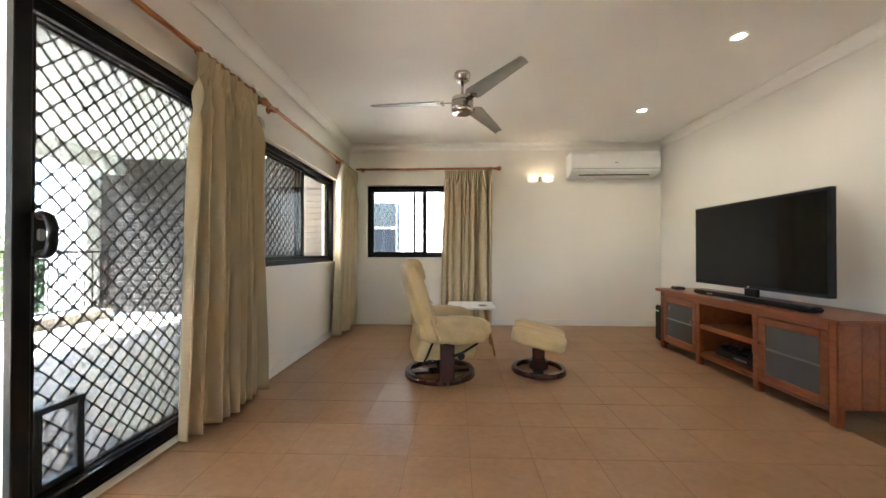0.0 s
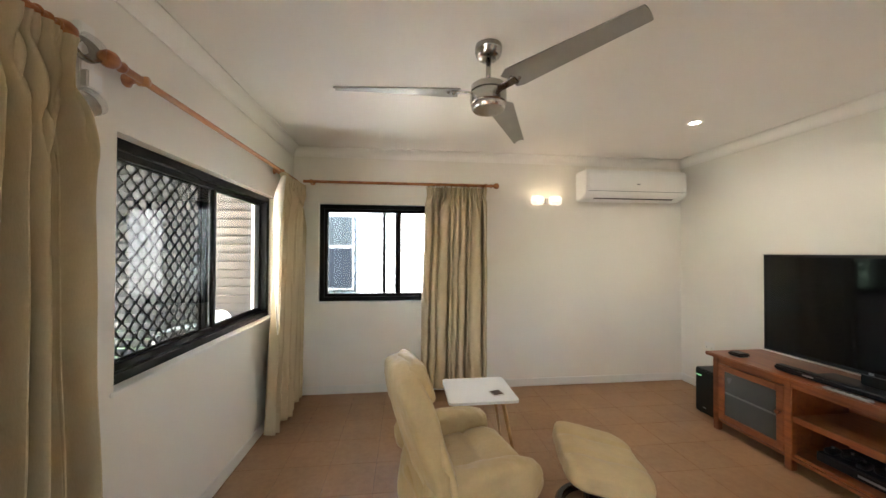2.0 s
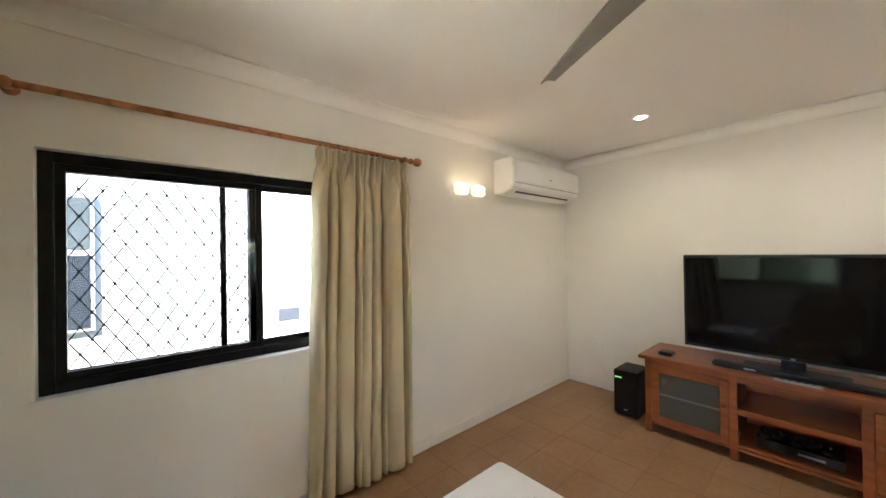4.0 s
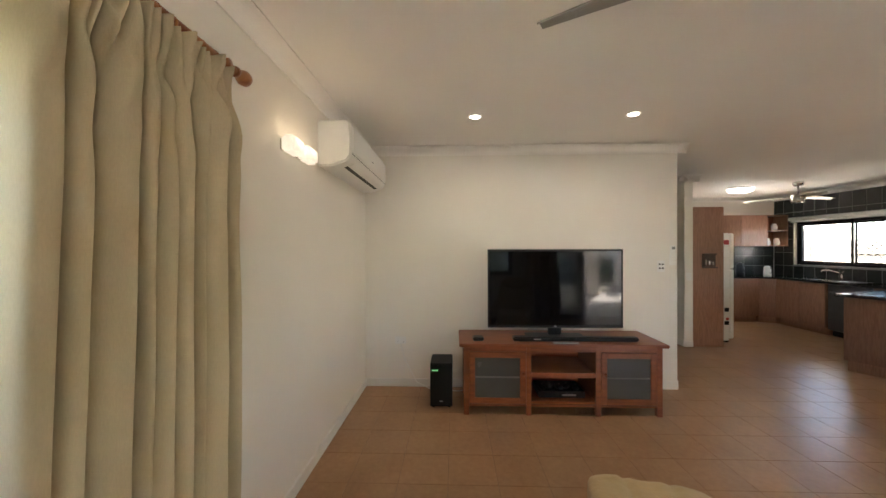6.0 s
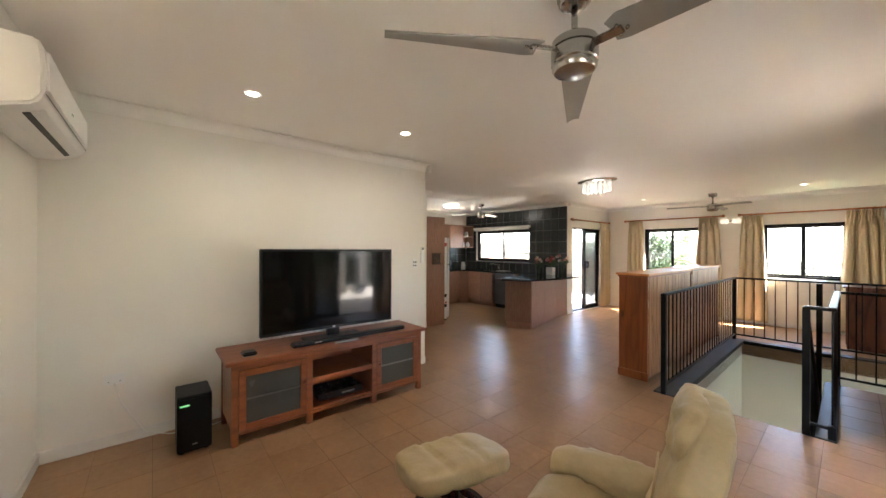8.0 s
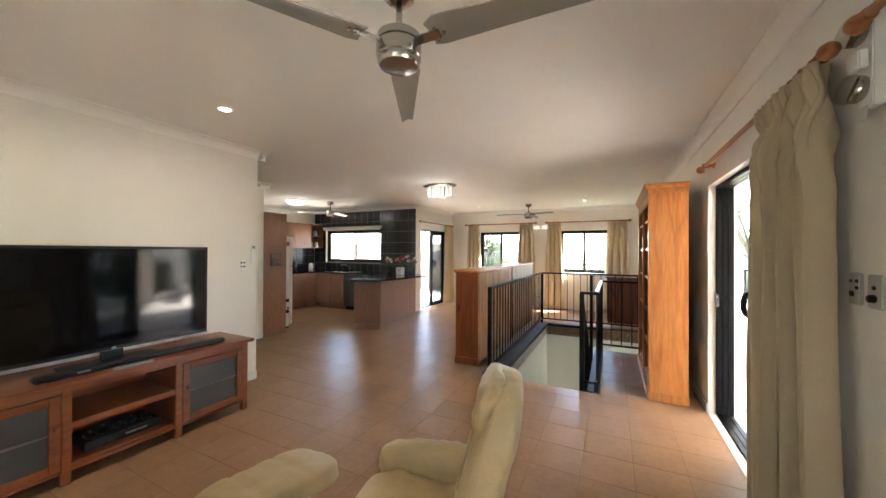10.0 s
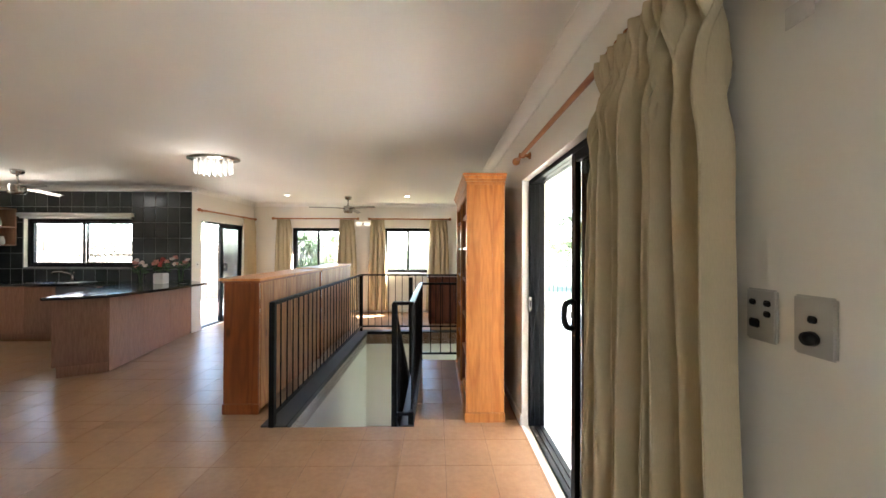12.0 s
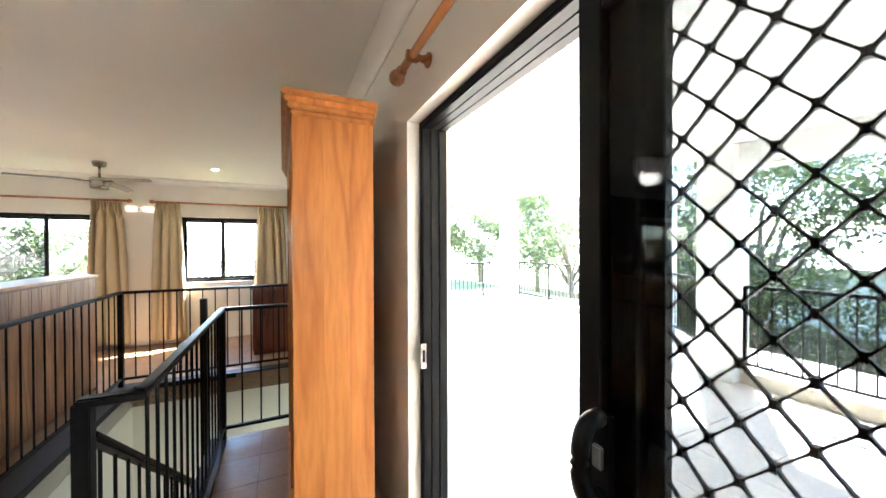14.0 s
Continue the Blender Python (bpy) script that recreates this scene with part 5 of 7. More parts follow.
part("back_button_seam", bm_sweep([lean @ Vector((0.098, y, 0.20 + 0.01 * math.cos(y * 9))) for y in (-0.2, -0.1, 0.0, 0.1, 0.2)], 0.004, 6), M["leather"], ch2)
part("lower_back", bm_pillow(0.30, 0.46, 0.12, 5, 10, 0.006, (), Matrix.Translation((-0.16, 0, 0.30)) @ Matrix.Rotation(radians(-80), 4, "Y")), M["leather"], ch2)
for s in (-1, 1):
    part("armrest", bm_pillow(0.55, 0.135, 0.205, 3.4, 26, 0.012, (-0.80, -0.62, -0.42, -0.20), Matrix.Translation((0.055, s * 0.27, 0.418)) @ Matrix.Rotation(radians(2), 4, "Y"), 12, 0.0, 0.06), M["leather"], ch2, "padded leather armrest")
for s in (-1, 1):
    part("tilt_lever", bm_sweep([(0.03, s * 0.292, 0.22), (0.12, s * 0.292, 0.25), (0.22, s * 0.285, 0.30), (0.28, s * 0.27, 0.34)], 0.010, 8), M["black"], ch2, smooth=True)
    part("tilt_knob", bm_cyl(0.028, 0.028, (0.10, s * 0.285, 0.225), (0.10, s * 0.315, 0.225), 18, 0.004), M["black"], ch2)
    part("rear_link", bm_sweep([(-0.10, s * 0.24, 0.33), (-0.15, s * 0.245, 0.22), (-0.18, s * 0.245, 0.16)], 0.008, 8), M["black"], ch2, smooth=True)

ot = thing("footstool", "cream leather footstool on a dark wooden ring base", "footstool", (1.11, 2.95, 0), turn=-14)
ring_base(ot, 0.225, 0.045, 0.04)
part("base_bar", bm_box(-0.04, 0.04, -0.19, 0.19, 0.01, 0.034, 0.006), M["darkwood"], ot)
part("post", bm_box(-0.05, 0.05, -0.03, 0.03, 0.03, 0.27, 0.008), M["darkwood"], ot)
part("bracket", bm_box(-0.075, 0.075, -0.08, 0.02, 0.03, 0.11, 0.012), M["darkwood"], ot)
part("cushion", bm_pillow(0.54, 0.43, 0.115, 5.5, 26, 0.007, (-0.36, 0.36), Matrix.Translation((0, -0.01, 0.305)) @ Matrix.Rotation(radians(11), 4, "Y") @ Matrix.Rotation(radians(90), 4, "Z"), 9), M["leather"], ot, "tufted cream leather cushion")

tb = thing("laptop_table", "small white-topped table with splayed wooden legs", "side table", (0.57, 3.56, 0))
corner = [(sx * 0.205 + 0.03 * math.cos(a0 + k * math.pi / 12), sy * 0.185 + 0.03 * math.sin(a0 + k * math.pi / 12)) for sx, sy, a0 in ((1, 1, 0), (-1, 1, math.pi / 2), (-1, -1, math.pi), (1, -1, 1.5 * math.pi)) for k in range(7)]
bm = bm_prism(corner, 0.445, 0.463)
part("tabletop", bm, M["white"], tb)
for sx in (-1, 1):
    for sy in (-1, 1):
        part("leg", bm_cyl(0.010, 0.016, (sx * 0.22, sy * 0.20, 0), (sx * 0.14, sy * 0.12, 0.445), 12), M["tablewood"], tb, smooth=True)
    part("stretcher", bm_box(sx * 0.14 - 0.012, sx * 0.14 + 0.012, -0.12, 0.12, 0.42, 0.4449, 0.002), M["tablewood"], tb)
ph_ = thing("coaster", "small dark square coaster with a pale edge on the table", "coaster", (0.68, 3.47, 0.463), turn=15)
part("base", bm_box(-0.04, 0.04, -0.04, 0.04, 0, 0.006, 0.001), M["paper"], ph_)
part("face", bm_box(-0.034, 0.034, -0.034, 0.034, 0.006, 0.008, 0), M["picture"], ph_)


# ---- stair rails ----
def baluster_panel(name, label, posts, top, bottom, bars, top_w=0.045, group="stair rails"):
    """A black rail: posts as (x, y, z0, z1), top and bottom polylines, bars as (x, y, z0, z1)."""
    r = thing(name, label, "railing", (0, 0, 0), group)
    for x, y, z0, z1 in posts:
        part("post", bm_box(x - 0.022, x + 0.022, y - 0.022, y + 0.022, z0, z1, 0.003), M["rail"], r)
    for path, w, h in ((top, top_w, 0.028), (bottom, 0.03, 0.022)):
        for a, b in path:
            a, b = Vector(a), Vector(b)
            d = b - a
            m = Matrix.Translation((a + b) / 2) @ d.to_track_quat("X", "Z").to_matrix().to_4x4()
            part("top_rail" if path is top else "bottom_rail", bm_box(-d.length / 2, d.length / 2, -w / 2, w / 2, -h / 2, h / 2, 0.006 if path is top else 0.003, 2, m), M["rail"], r)
    data = {}
    for x, y, z0, z1 in bars:
        key = round(z1 - z0, 3)
        if key not in data:
            o = part("baluster", bm_cyl(0.0062, 0.0062, (0, 0, 0), (0, 0, z1 - z0), 8), M["rail"], r)
            data[key] = o.data
        else:
            o = new("baluster", data[key])
            o.parent = r
        o.location = (x, y, z0)
    return r


RX = 0.93
n = 26
ys = [VY1 - 0.03 + (VY0 - 0.03 - VY1 + 0.03) * i / n for i in range(n + 1)]
baluster_panel("stair_rail", "black steel balustrade beside the stair opening", [(RX, VY1 - 0.01, 0.0, 0.985)],
               [((RX, VY1 + 0.012, 0.985), (RX, VY0 - 0.04, 0.985))], [((RX, VY1, 0.09), (RX, VY0 - 0.03, 0.09))],
               [(RX, y, 0.10, 0.972) for y in ys[1:]])
n = 17
xs = [RX + (WX - RX) * i / n for i in range(n + 1)]
FY = VY0 - 0.05
baluster_panel("stair_rail", "black steel balustrade across the far side of the stair", [(RX, FY, 0.0, 0.985), (WX + 0.03, FY, 0.0, 0.985)],
               [((RX + 0.02, FY, 0.985), (WX + 0.002, FY, 0.985))], [((RX, FY, 0.09), (WX + 0.002, FY, 0.09))],
               [(x, FY, 0.10, 0.972) for x in xs[1:-1]])
GX, NEAR = -0.175, VY1 - 0.03
n = 15
bars = [(GX, NEAR - 0.06 + (WALKY + 0.03 - NEAR + 0.06) * i / n, 0.10, 0.972) for i in range(n + 1)]
bars += [(GX + (WX - GX) * i / 7, WALKY + 0.03, 0.10, 0.972) for i in range(1, 7)]
baluster_panel("stair_rail", "black steel walkway balustrade turning beside the bookcase", [(GX, WALKY + 0.03, 0.0, 0.985), (GX, NEAR, 0.0, 0.11), (VX0 + 0.06, NEAR, -0.18, 0.985)],
               [((VX0 + 0.075, NEAR, 0.985), (GX - 0.022, NEAR, 0.985)), ((GX, NEAR + 0.022, 0.985), (GX, WALKY + 0.01, 0.985)), ((GX - 0.0, WALKY + 0.03, 0.985), (WX + 0.002, WALKY + 0.03, 0.985))],
               [((GX, NEAR, 0.09), (GX, WALKY + 0.03, 0.09)), ((GX, WALKY + 0.03, 0.09), (WX + 0.002, WALKY + 0.03, 0.09)), ((VX0 + 0.06, NEAR, 0.09), (GX, NEAR, 0.09))], bars)
# raked handrail that follows the flight
HX = VX0 + 0.06
slope = RISE / GO
run = 1.75
bars = []
for i in range(15):
    y = NEAR - 0.10 - i * 0.112
    if y > NEAR - run + 0.03:
        drop = (NEAR - y) * slope
        bars.append((HX, y, 0.02 - drop, 0.86 - drop))
baluster_panel("stair_handrail", "black steel raked handrail going down the stair", [(HX, NEAR - run, -RISE * STEPS - 0.18, 1.06)],
               [((HX, NEAR - 0.023, 0.87), (HX, NEAR - run + 0.023, 0.87 - run * slope))], [((HX, NEAR - 0.023, 0.02), (HX, NEAR - run + 0.023, 0.02 - run * slope))], bars)
for x0, x1, y0, y1, nm in ((VX1 - 0.012, RX + 0.09, VY0, VY1, "stone"), (WX, RX + 0.09, VY0 - 0.13, VY0 + 0.012, "stone"), (VX0 - 0.10, VX0 + 0.012, WALKY, VY1, "stone")):
    structure("trim", bm_box(x0, x1, y0, y1, -0.006, 0.012, 0.003), M["ledge"], "grey stone edging round the stair opening")
for x0, x1, y0, y1 in ((VX1 - 0.020, VX1 - 0.0125, VY0 + 0.02, VY1 - 0.002), (VX0, VX1 - 0.02, VY0 + 0.0125, VY0 + 0.02)):
    structure("trim", bm_box(x0, x1, y0, y1, -0.035, 0.016, 0.001), M["rail"], "black metal edge strip of the stair opening")


# ---- bookcases and sideboard ----
def low_bookcase(x0, x1, y0, y1, h, label):
    """Seen from the back and one end: board back, end panel, plinth and moulded top."""
    ox, oy_ = (x0 + x1) / 2, (y0 + y1) / 2
    b = thing("low_bookcase", label, "bookcase", (ox, oy_, 0), "low bookcases")

    def p(name, a0, a1, b0, b1, c0, c1, mat="pine", bevel=0.004):
        return part(name, bm_box(a0 - ox, a1 - ox, b0 - oy_, b1 - oy_, c0, c1, bevel), M[mat], b)
    for y in (y0, y1 - 0.022):
        p("end_panel", x0 + 0.012, x1, y, y + 0.022, 0.09, h - 0.032, "pine_red")
    for y in (y0 - 0.008, y1 - 0.019):
        p("end_plinth", x0 + 0.004, x1 + 0.008, y, y + 0.027, 0.0, 0.089, "pine_red")
    k = 12
    for i in range(k):
        w = (y1 - y0 - 0.05) / k
        p("back_board", x0 + 0.004, x0 + 0.0115, y0 + 0.025 + i * w + 0.0008, y0 + 0.025 + (i + 1) * w - 0.0008, 0.03, h - 0.033, "pine_pale", 0.002)
    for z in (0.07, 0.36, 0.64, 0.90):
        p("shelf", x0 + 0.012, x1 - 0.01, y0 + 0.022, y1 - 0.022, z, z + 0.02, "pine", 0.002)
    p("front_plinth", x1 - 0.012, x1 + 0.008, y0 + 0.02, y1 - 0.02, 0.0, 0.069)
    p("top_moulding", x0 - 0.004, x1 + 0.014, y0 - 0.012, y1 + 0.012, h - 0.032, h - 0.0145, "pine_red")
    p("top", x0 - 0.014, x1 + 0.028, y0 - 0.026, y1 + 0.026, h - 0.014, h + 0.008, "pine", 0.006)
    return b


low_bookcase(1.14, 1.45, -1.46, 0.07, 1.16, "low orange pine bookcase with its back to the stair")
low_bookcase(1.14, 1.45, -3.02, -1.515, 1.17, "low orange pine bookcase standing end to end with another")


def tall_bookcase(x0, x1, y0, y1, h):
    ox, oy_ = (x0 + x1) / 2, (y0 + y1) / 2
    b = thing("tall_bookcase", "tall orange pine bookcase with empty shelves", "bookcase", (ox, oy_, 0))

    def p(name, a0, a1, b0, b1, c0, c1, mat="pine", bevel=0.004):
        return part(name, bm_box(a0 - ox, a1 - ox, b0 - oy_, b1 - oy_, c0, c1, bevel), M[mat], b)
    for y in (y1 - 0.024, y0):
        p("end_panel", x0 + 0.006, x0 + 0.1052, y, y + 0.024, 0.08, h - 0.09, "pine", 0.0008)
        p("end_panel", x0 + 0.1053, x0 + 0.2047, y, y + 0.024, 0.08, h - 0.09, "pine", 0.0008)
        p("end_panel", x0 + 0.2048, x1, y, y + 0.024, 0.08, h - 0.09, "pine", 0.0008)
    p("end_plinth", x0, x1 + 0.010, y1 - 0.022, y1 + 0.010, 0, 0.0795)
    p("front_plinth", x1 - 0.012, x1 + 0.010, y0, y1 - 0.023, 0, 0.0795)
    mids = [y0 + (y1 - y0) * k / 2 for k in (0, 1, 2)]
    for y in (y0 + 0.0245, mids[1] - 0.02, y1 - 0.0645):
        p("face_stile", x1 - 0.018, x1 + 0.001, y, y + 0.04, 0.08, h - 0.09)
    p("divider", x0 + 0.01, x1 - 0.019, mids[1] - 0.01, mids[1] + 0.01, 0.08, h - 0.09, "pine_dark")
    for z in (0.09, 0.45, 0.78, 1.12, 1.42, 1.72):
        for a, c in ((y0 + 0.025, mids[1] - 0.011), (mids[1] + 0.011, y1 - 0.025)):
            p("shelf", x0 + 0.012, x1 - 0.02, a, c, z, z + 0.022, "pine", 0.002)
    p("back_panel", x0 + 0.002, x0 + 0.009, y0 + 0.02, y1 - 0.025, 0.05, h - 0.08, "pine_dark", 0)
    p("head_rail", x1 - 0.018, x1 + 0.001, y0 + 0.065, y1 - 0.065, h - 0.17, h - 0.09)
    for k in range(4):
        e = 0.004 + 0.011 * k
        p("crown_step", x0 - e * 0.2, x1 + e, y0 - e, y1 + e, h - 0.0895 + 0.0222 * k, h - 0.0675 + 0.0222 * k, "pine", 0.005)
    return b


tall_bookcase(-0.945, -0.625, -1.18, 0.225, 2.05)
sd = thing("sideboard", "dark red-brown timber sideboard against the wall", "sideboard", (-0.62, -3.78, 0))
part("top", bm_box(-0.43, 0.43, -0.24, 0.24, 0.88, 0.905, 0.006), M["sideboard"], sd)
part("body", bm_box(-0.41, 0.40, -0.22, 0.22, 0.06, 0.879, 0.004), M["sideboard"], sd)
for k in range(5):
    part("side_board", bm_box(-0.40 + k * 0.16 + 0.002, -0.24 + k * 0.16 - 0.002, 0.22, 0.228, 0.07, 0.87, 0.002), M["sideboard"], sd)
part("plinth", bm_box(-0.40, 0.39, -0.21, 0.21, 0, 0.0595, 0.003), M["sideboard"], sd)

# ---- kitchen ----
tiles_by_size = {}


def tile_obj(name, parent, sx, sy, sz, place, material, bevel=0.0015):
    key = (name, round(sx, 4), round(sy, 4), round(sz, 4))
    if key not in tiles_by_size:
        bm = bm_box(-sx / 2, sx / 2, -sy / 2, sy / 2, -sz / 2, sz / 2, 0)
        if bevel:
            bmesh.ops.bevel(bm, geom=bm.edges[:], offset=bevel, segments=1, affect="EDGES")
        me = bpy.data.meshes.new(name)
        bm.to_mesh(me)
        bm.free()
        me.materials.append(material)
        tiles_by_size[key] = me
    o = new(name, tiles_by_size[key])
    o.parent = parent
    o.location = place
    return o


bm = bmesh.new()
for x0, x1, z0, z1 in ((EX + 0.004, WIN_K[0], 0.0, CEIL - 0.086), (WIN_K[1], KX - 0.001, 0.0, CEIL - 0.086), (WIN_K[0], WIN_K[1], 0.0, WIN_K[2]), (WIN_K[0], WIN_K[1], WIN_K[3], CEIL - 0.086)):
    box(bm, x0, x1, KY + 0.0005, KY + 0.004, z0, z1)
splash = structure("wall_tiles_south", bm, M["tile_grout"], "dark slate-black glazed kitchen wall tiles")
tw, th = 0.2, 0.262
for i in range(16):
    for j in range(10):
        x0, z1 = EX + 0.006 + i * tw, CEIL - 0.088 - j * th
        x1, z0 = min(x0 + tw, KX - 0.012), max(z1 - th, 0.0)
        if z1 < 0.80 and x0 > 3.9:
            continue
        if x1 - x0 < 0.03 or z1 - z0 < 0.03:
            continue
        a0, a1, b0, b1 = x0, x1, z0, z1
        if x0 < WIN_K[1] and x1 > WIN_K[0] and z0 < WIN_K[3] and z1 > WIN_K[2]:
            if x0 < WIN_K[0] - 0.03 and z0 >= WIN_K[2] - 0.3 and z1 <= WIN_K[3] + 0.3:
                a1 = WIN_K[0]
            elif x1 > WIN_K[1] + 0.03:
                a0 = WIN_K[1]
            elif z1 > WIN_K[3] + 0.03:
                b0 = WIN_K[3]
            elif z0 < WIN_K[2] - 0.03:
                b1 = WIN_K[2]
            else:
                continue
        tile_obj("wall_tile", splash, a1 - a0 - 0.009, 0.006, b1 - b0 - 0.009, ((a0 + a1) / 2, KY + 0.0065, (b0 + b1) / 2), M["black_tile"])
bm = bmesh.new()
box(bm, KX - 0.004, KX - 0.0005, KY + 0.01, -0.6, 0.86, 1.47)
splash2 = structure("wall_tiles_east", bm, M["tile_grout"], "dark glazed splashback tiles")
for i in range(11):
    for j in range(3):
        tile_obj("wall_tile", splash2, 0.006, 0.195, 0.198, (KX - 0.0065, KY + 0.115 + i * 0.2, 0.965 + j * 0.203), M["black_tile"])

BH = 0.88


def base_unit(x0, x1, y0, y1, face, doors=1, label="beech laminate kitchen base cabinet", name="base_cabinet", mat="laminate"):
    """A floor cabinet with its doors on the side that face names."""
    ox, oy_ = (x0 + x1) / 2, (y0 + y1) / 2
    c = thing(name, label, "cabinet", (ox, oy_, 0), "kitchen base cabinets")
    hx, hy = (x1 - x0) / 2, (y1 - y0) / 2
    kx0, kx1, ky0, ky1 = -hx, hx, -hy, hy
    if face == "n":
        ky1 -= 0.06
    else:
        kx0 += 0.06
    part("kickboard", bm_box(kx0, kx1, ky0, ky1, 0, 0.119, 0), M[mat], c)
    part("body", bm_box(-hx, hx, -hy, hy, 0.12, BH - 0.035, 0.002), M[mat], c)
    for k in range(doors):
        if face == "n":
            w = 2 * hx / doors
            d = part("door", bm_box(-hx + k * w + 0.002, -hx + (k + 1) * w - 0.002, hy, hy + 0.017, 0.125, BH - 0.04, 0.002), M[mat], c)
        else:
            w = 2 * hy / doors
            d = part("door", bm_box(-hx - 0.017, -hx, -hy + k * w + 0.002, -hy + (k + 1) * w - 0.002, 0.125, BH - 0.04, 0.002), M[mat], c)
    return c


FRN = KY + 0.58
base_unit(5.45, 6.30, KY + 0.012, FRN, "n", 2)
base_unit(4.40, 4.79, KY + 0.012, FRN, "n", 1)
base_unit(6.43, 6.985, -2.05, -1.55, "w", 1)
cc = thing("corner_cabinet", "angled beech laminate corner cabinet", "cabinet", (6.6, -2.4, 0), "kitchen base cabinets")
pts = [(6.302, FRN), (6.43, -2.06), (6.985, -2.06), (6.985, KY + 0.012), (6.302, KY + 0.012)]
part("body", bm_prism([(x - 6.6, y + 2.4) for x, y in pts], 0.12, BH - 0.035, 0.002), M["laminate"], cc)
part("kickboard", bm_prism([(x - 6.6 + (0.05 if x < 6.9 else 0), y + 2.4 - (0.03 if y > -2.5 else 0)) for x, y in pts], 0.0, 0.119), M["laminate"], cc)
dw = thing("dishwasher", "dark grey built-in dishwasher under the bench", "dishwasher", (5.12, (KY + FRN) / 2, 0))
part("body", bm_box(-0.30, 0.30, -0.27, 0.27, 0.10, BH - 0.035, 0.003), M["grey"], dw)
part("door", bm_box(-0.295, 0.295, 0.271, 0.295, 0.11, 0.72, 0.005), M["darksteel"], dw)
part("control_panel", bm_box(-0.295, 0.295, 0.271, 0.297, 0.725, 0.842, 0.005), M["darksteel"], dw)
part("kickboard", bm_box(-0.29, 0.29, -0.27, 0.22, 0, 0.099, 0), M["black"], dw)
st = thing("stove", "white and black freestanding stove", "stove", (6.70, -1.24, 0))
part("body", bm_box(-0.27, 0.285, -0.29, 0.29, 0.04, 0.89, 0.006), M["white"], st)
part("oven_door", bm_box(-0.295, -0.271, -0.27, 0.27, 0.16, 0.62, 0.006), M["black"], st, "black glass oven door")
part("control_panel", bm_box(-0.295, -0.271, -0.285, 0.285, 0.74, 0.88, 0.004), M["black"], st)
part("towel", bm_box(-0.318, -0.296, -0.20, 0.16, 0.46, 0.70, 0.008, 3), M["white"], st, "white tea towel over the handle")
part("drawer", bm_box(-0.29, -0.271, -0.27, 0.27, 0.05, 0.15, 0.004), M["black"], st)
part("hob", bm_box(-0.26, 0.28, -0.28, 0.28, 0.8905, 0.90, 0.003), M["black"], st)
for x in (-0.12, 0.14):
    for y in (-0.14, 0.14):
        part("trivet", bm_lathe([(0.06, 0.90), (0.075, 0.90), (0.075, 0.92), (0.06, 0.92), (0.06, 0.90)], Matrix.Translation((x, y, 0)), 18), M["black"], st)
for k in range(4):
    part("knob", bm_cyl(0.018, 0.016, (-0.295, -0.2 + k * 0.13, 0.81), (-0.32, -0.2 + k * 0.13, 0.81), 14), M["white"], st)
wt = thing("worktop", "polished black granite kitchen worktop", "worktop", (6.0, -2.5, 0))
pts = [(4.36, KY + 0.011), (4.36, FRN + 0.03), (6.30, FRN + 0.03), (6.41, -2.06), (6.41, -1.54), (6.99, -1.54), (6.99, KY + 0.011)]
part("slab", bm_prism([(x - 6.0, y + 2.5) for x, y in pts], BH - 0.034, BH, 0.004), M["granite"], wt)
sk = thing("sink", "stainless steel sink set in the worktop", "sink", (5.55, KY + 0.32, BH))
part("rim", bm_box(-0.50, 0.50, -0.22, 0.22, 0.0, 0.006, 0.003), M["steel"], sk)
part("bowl", bm_box(-0.38, -0.06, -0.16, 0.16, 0.004, 0.0075, 0.002), M["darksteel"], sk)
part("drainer", bm_box(0.02, 0.46, -0.17, 0.17, 0.0055, 0.009, 0.002), M["steel"], sk)
tp = thing("tap", "chrome mixer tap behind the sink", "tap", (5.62, KY + 0.14, BH + 0.006))
part("body", bm_cyl(0.024, 0.02, (0, 0, 0), (0, 0, 0.10), 16, 0.003), M["steel"], tp, smooth=True)
part("spout", bm_sweep([(0, 0, 0.09), (0.03, 0.03, 0.13), (0.10, 0.10, 0.165), (0.15, 0.15, 0.16), (0.165, 0.165, 0.14)], 0.012, 10), M["steel"], tp, smooth=True)
part("lever", bm_sweep([(0, 0, 0.10), (-0.01, 0.0, 0.125), (-0.05, 0.02, 0.155)], 0.008, 8), M["steel"], tp, smooth=True)


def upper_unit(y0, y1, z0, z1, doors, label):
    ox, oy_ = KX - 0.17, (y0 + y1) / 2
    c = thing("wall_cabinet", label, "cabinet", (ox, oy_, z0), "kitchen wall cabinets")
    hy = (y1 - y0) / 2
    part("body", bm_box(-0.15, 0.162, -hy, hy, 0, z1 - z0, 0.002), M["laminate"], c)
    w = 2 * hy / doors
    for k in range(doors):
        part("door", bm_box(-0.168, -0.151, -hy + k * w + 0.002, -hy + (k + 1) * w - 0.002, 0.002, z1 - z0 - 0.002, 0.002), M["laminate"], c)
    return c


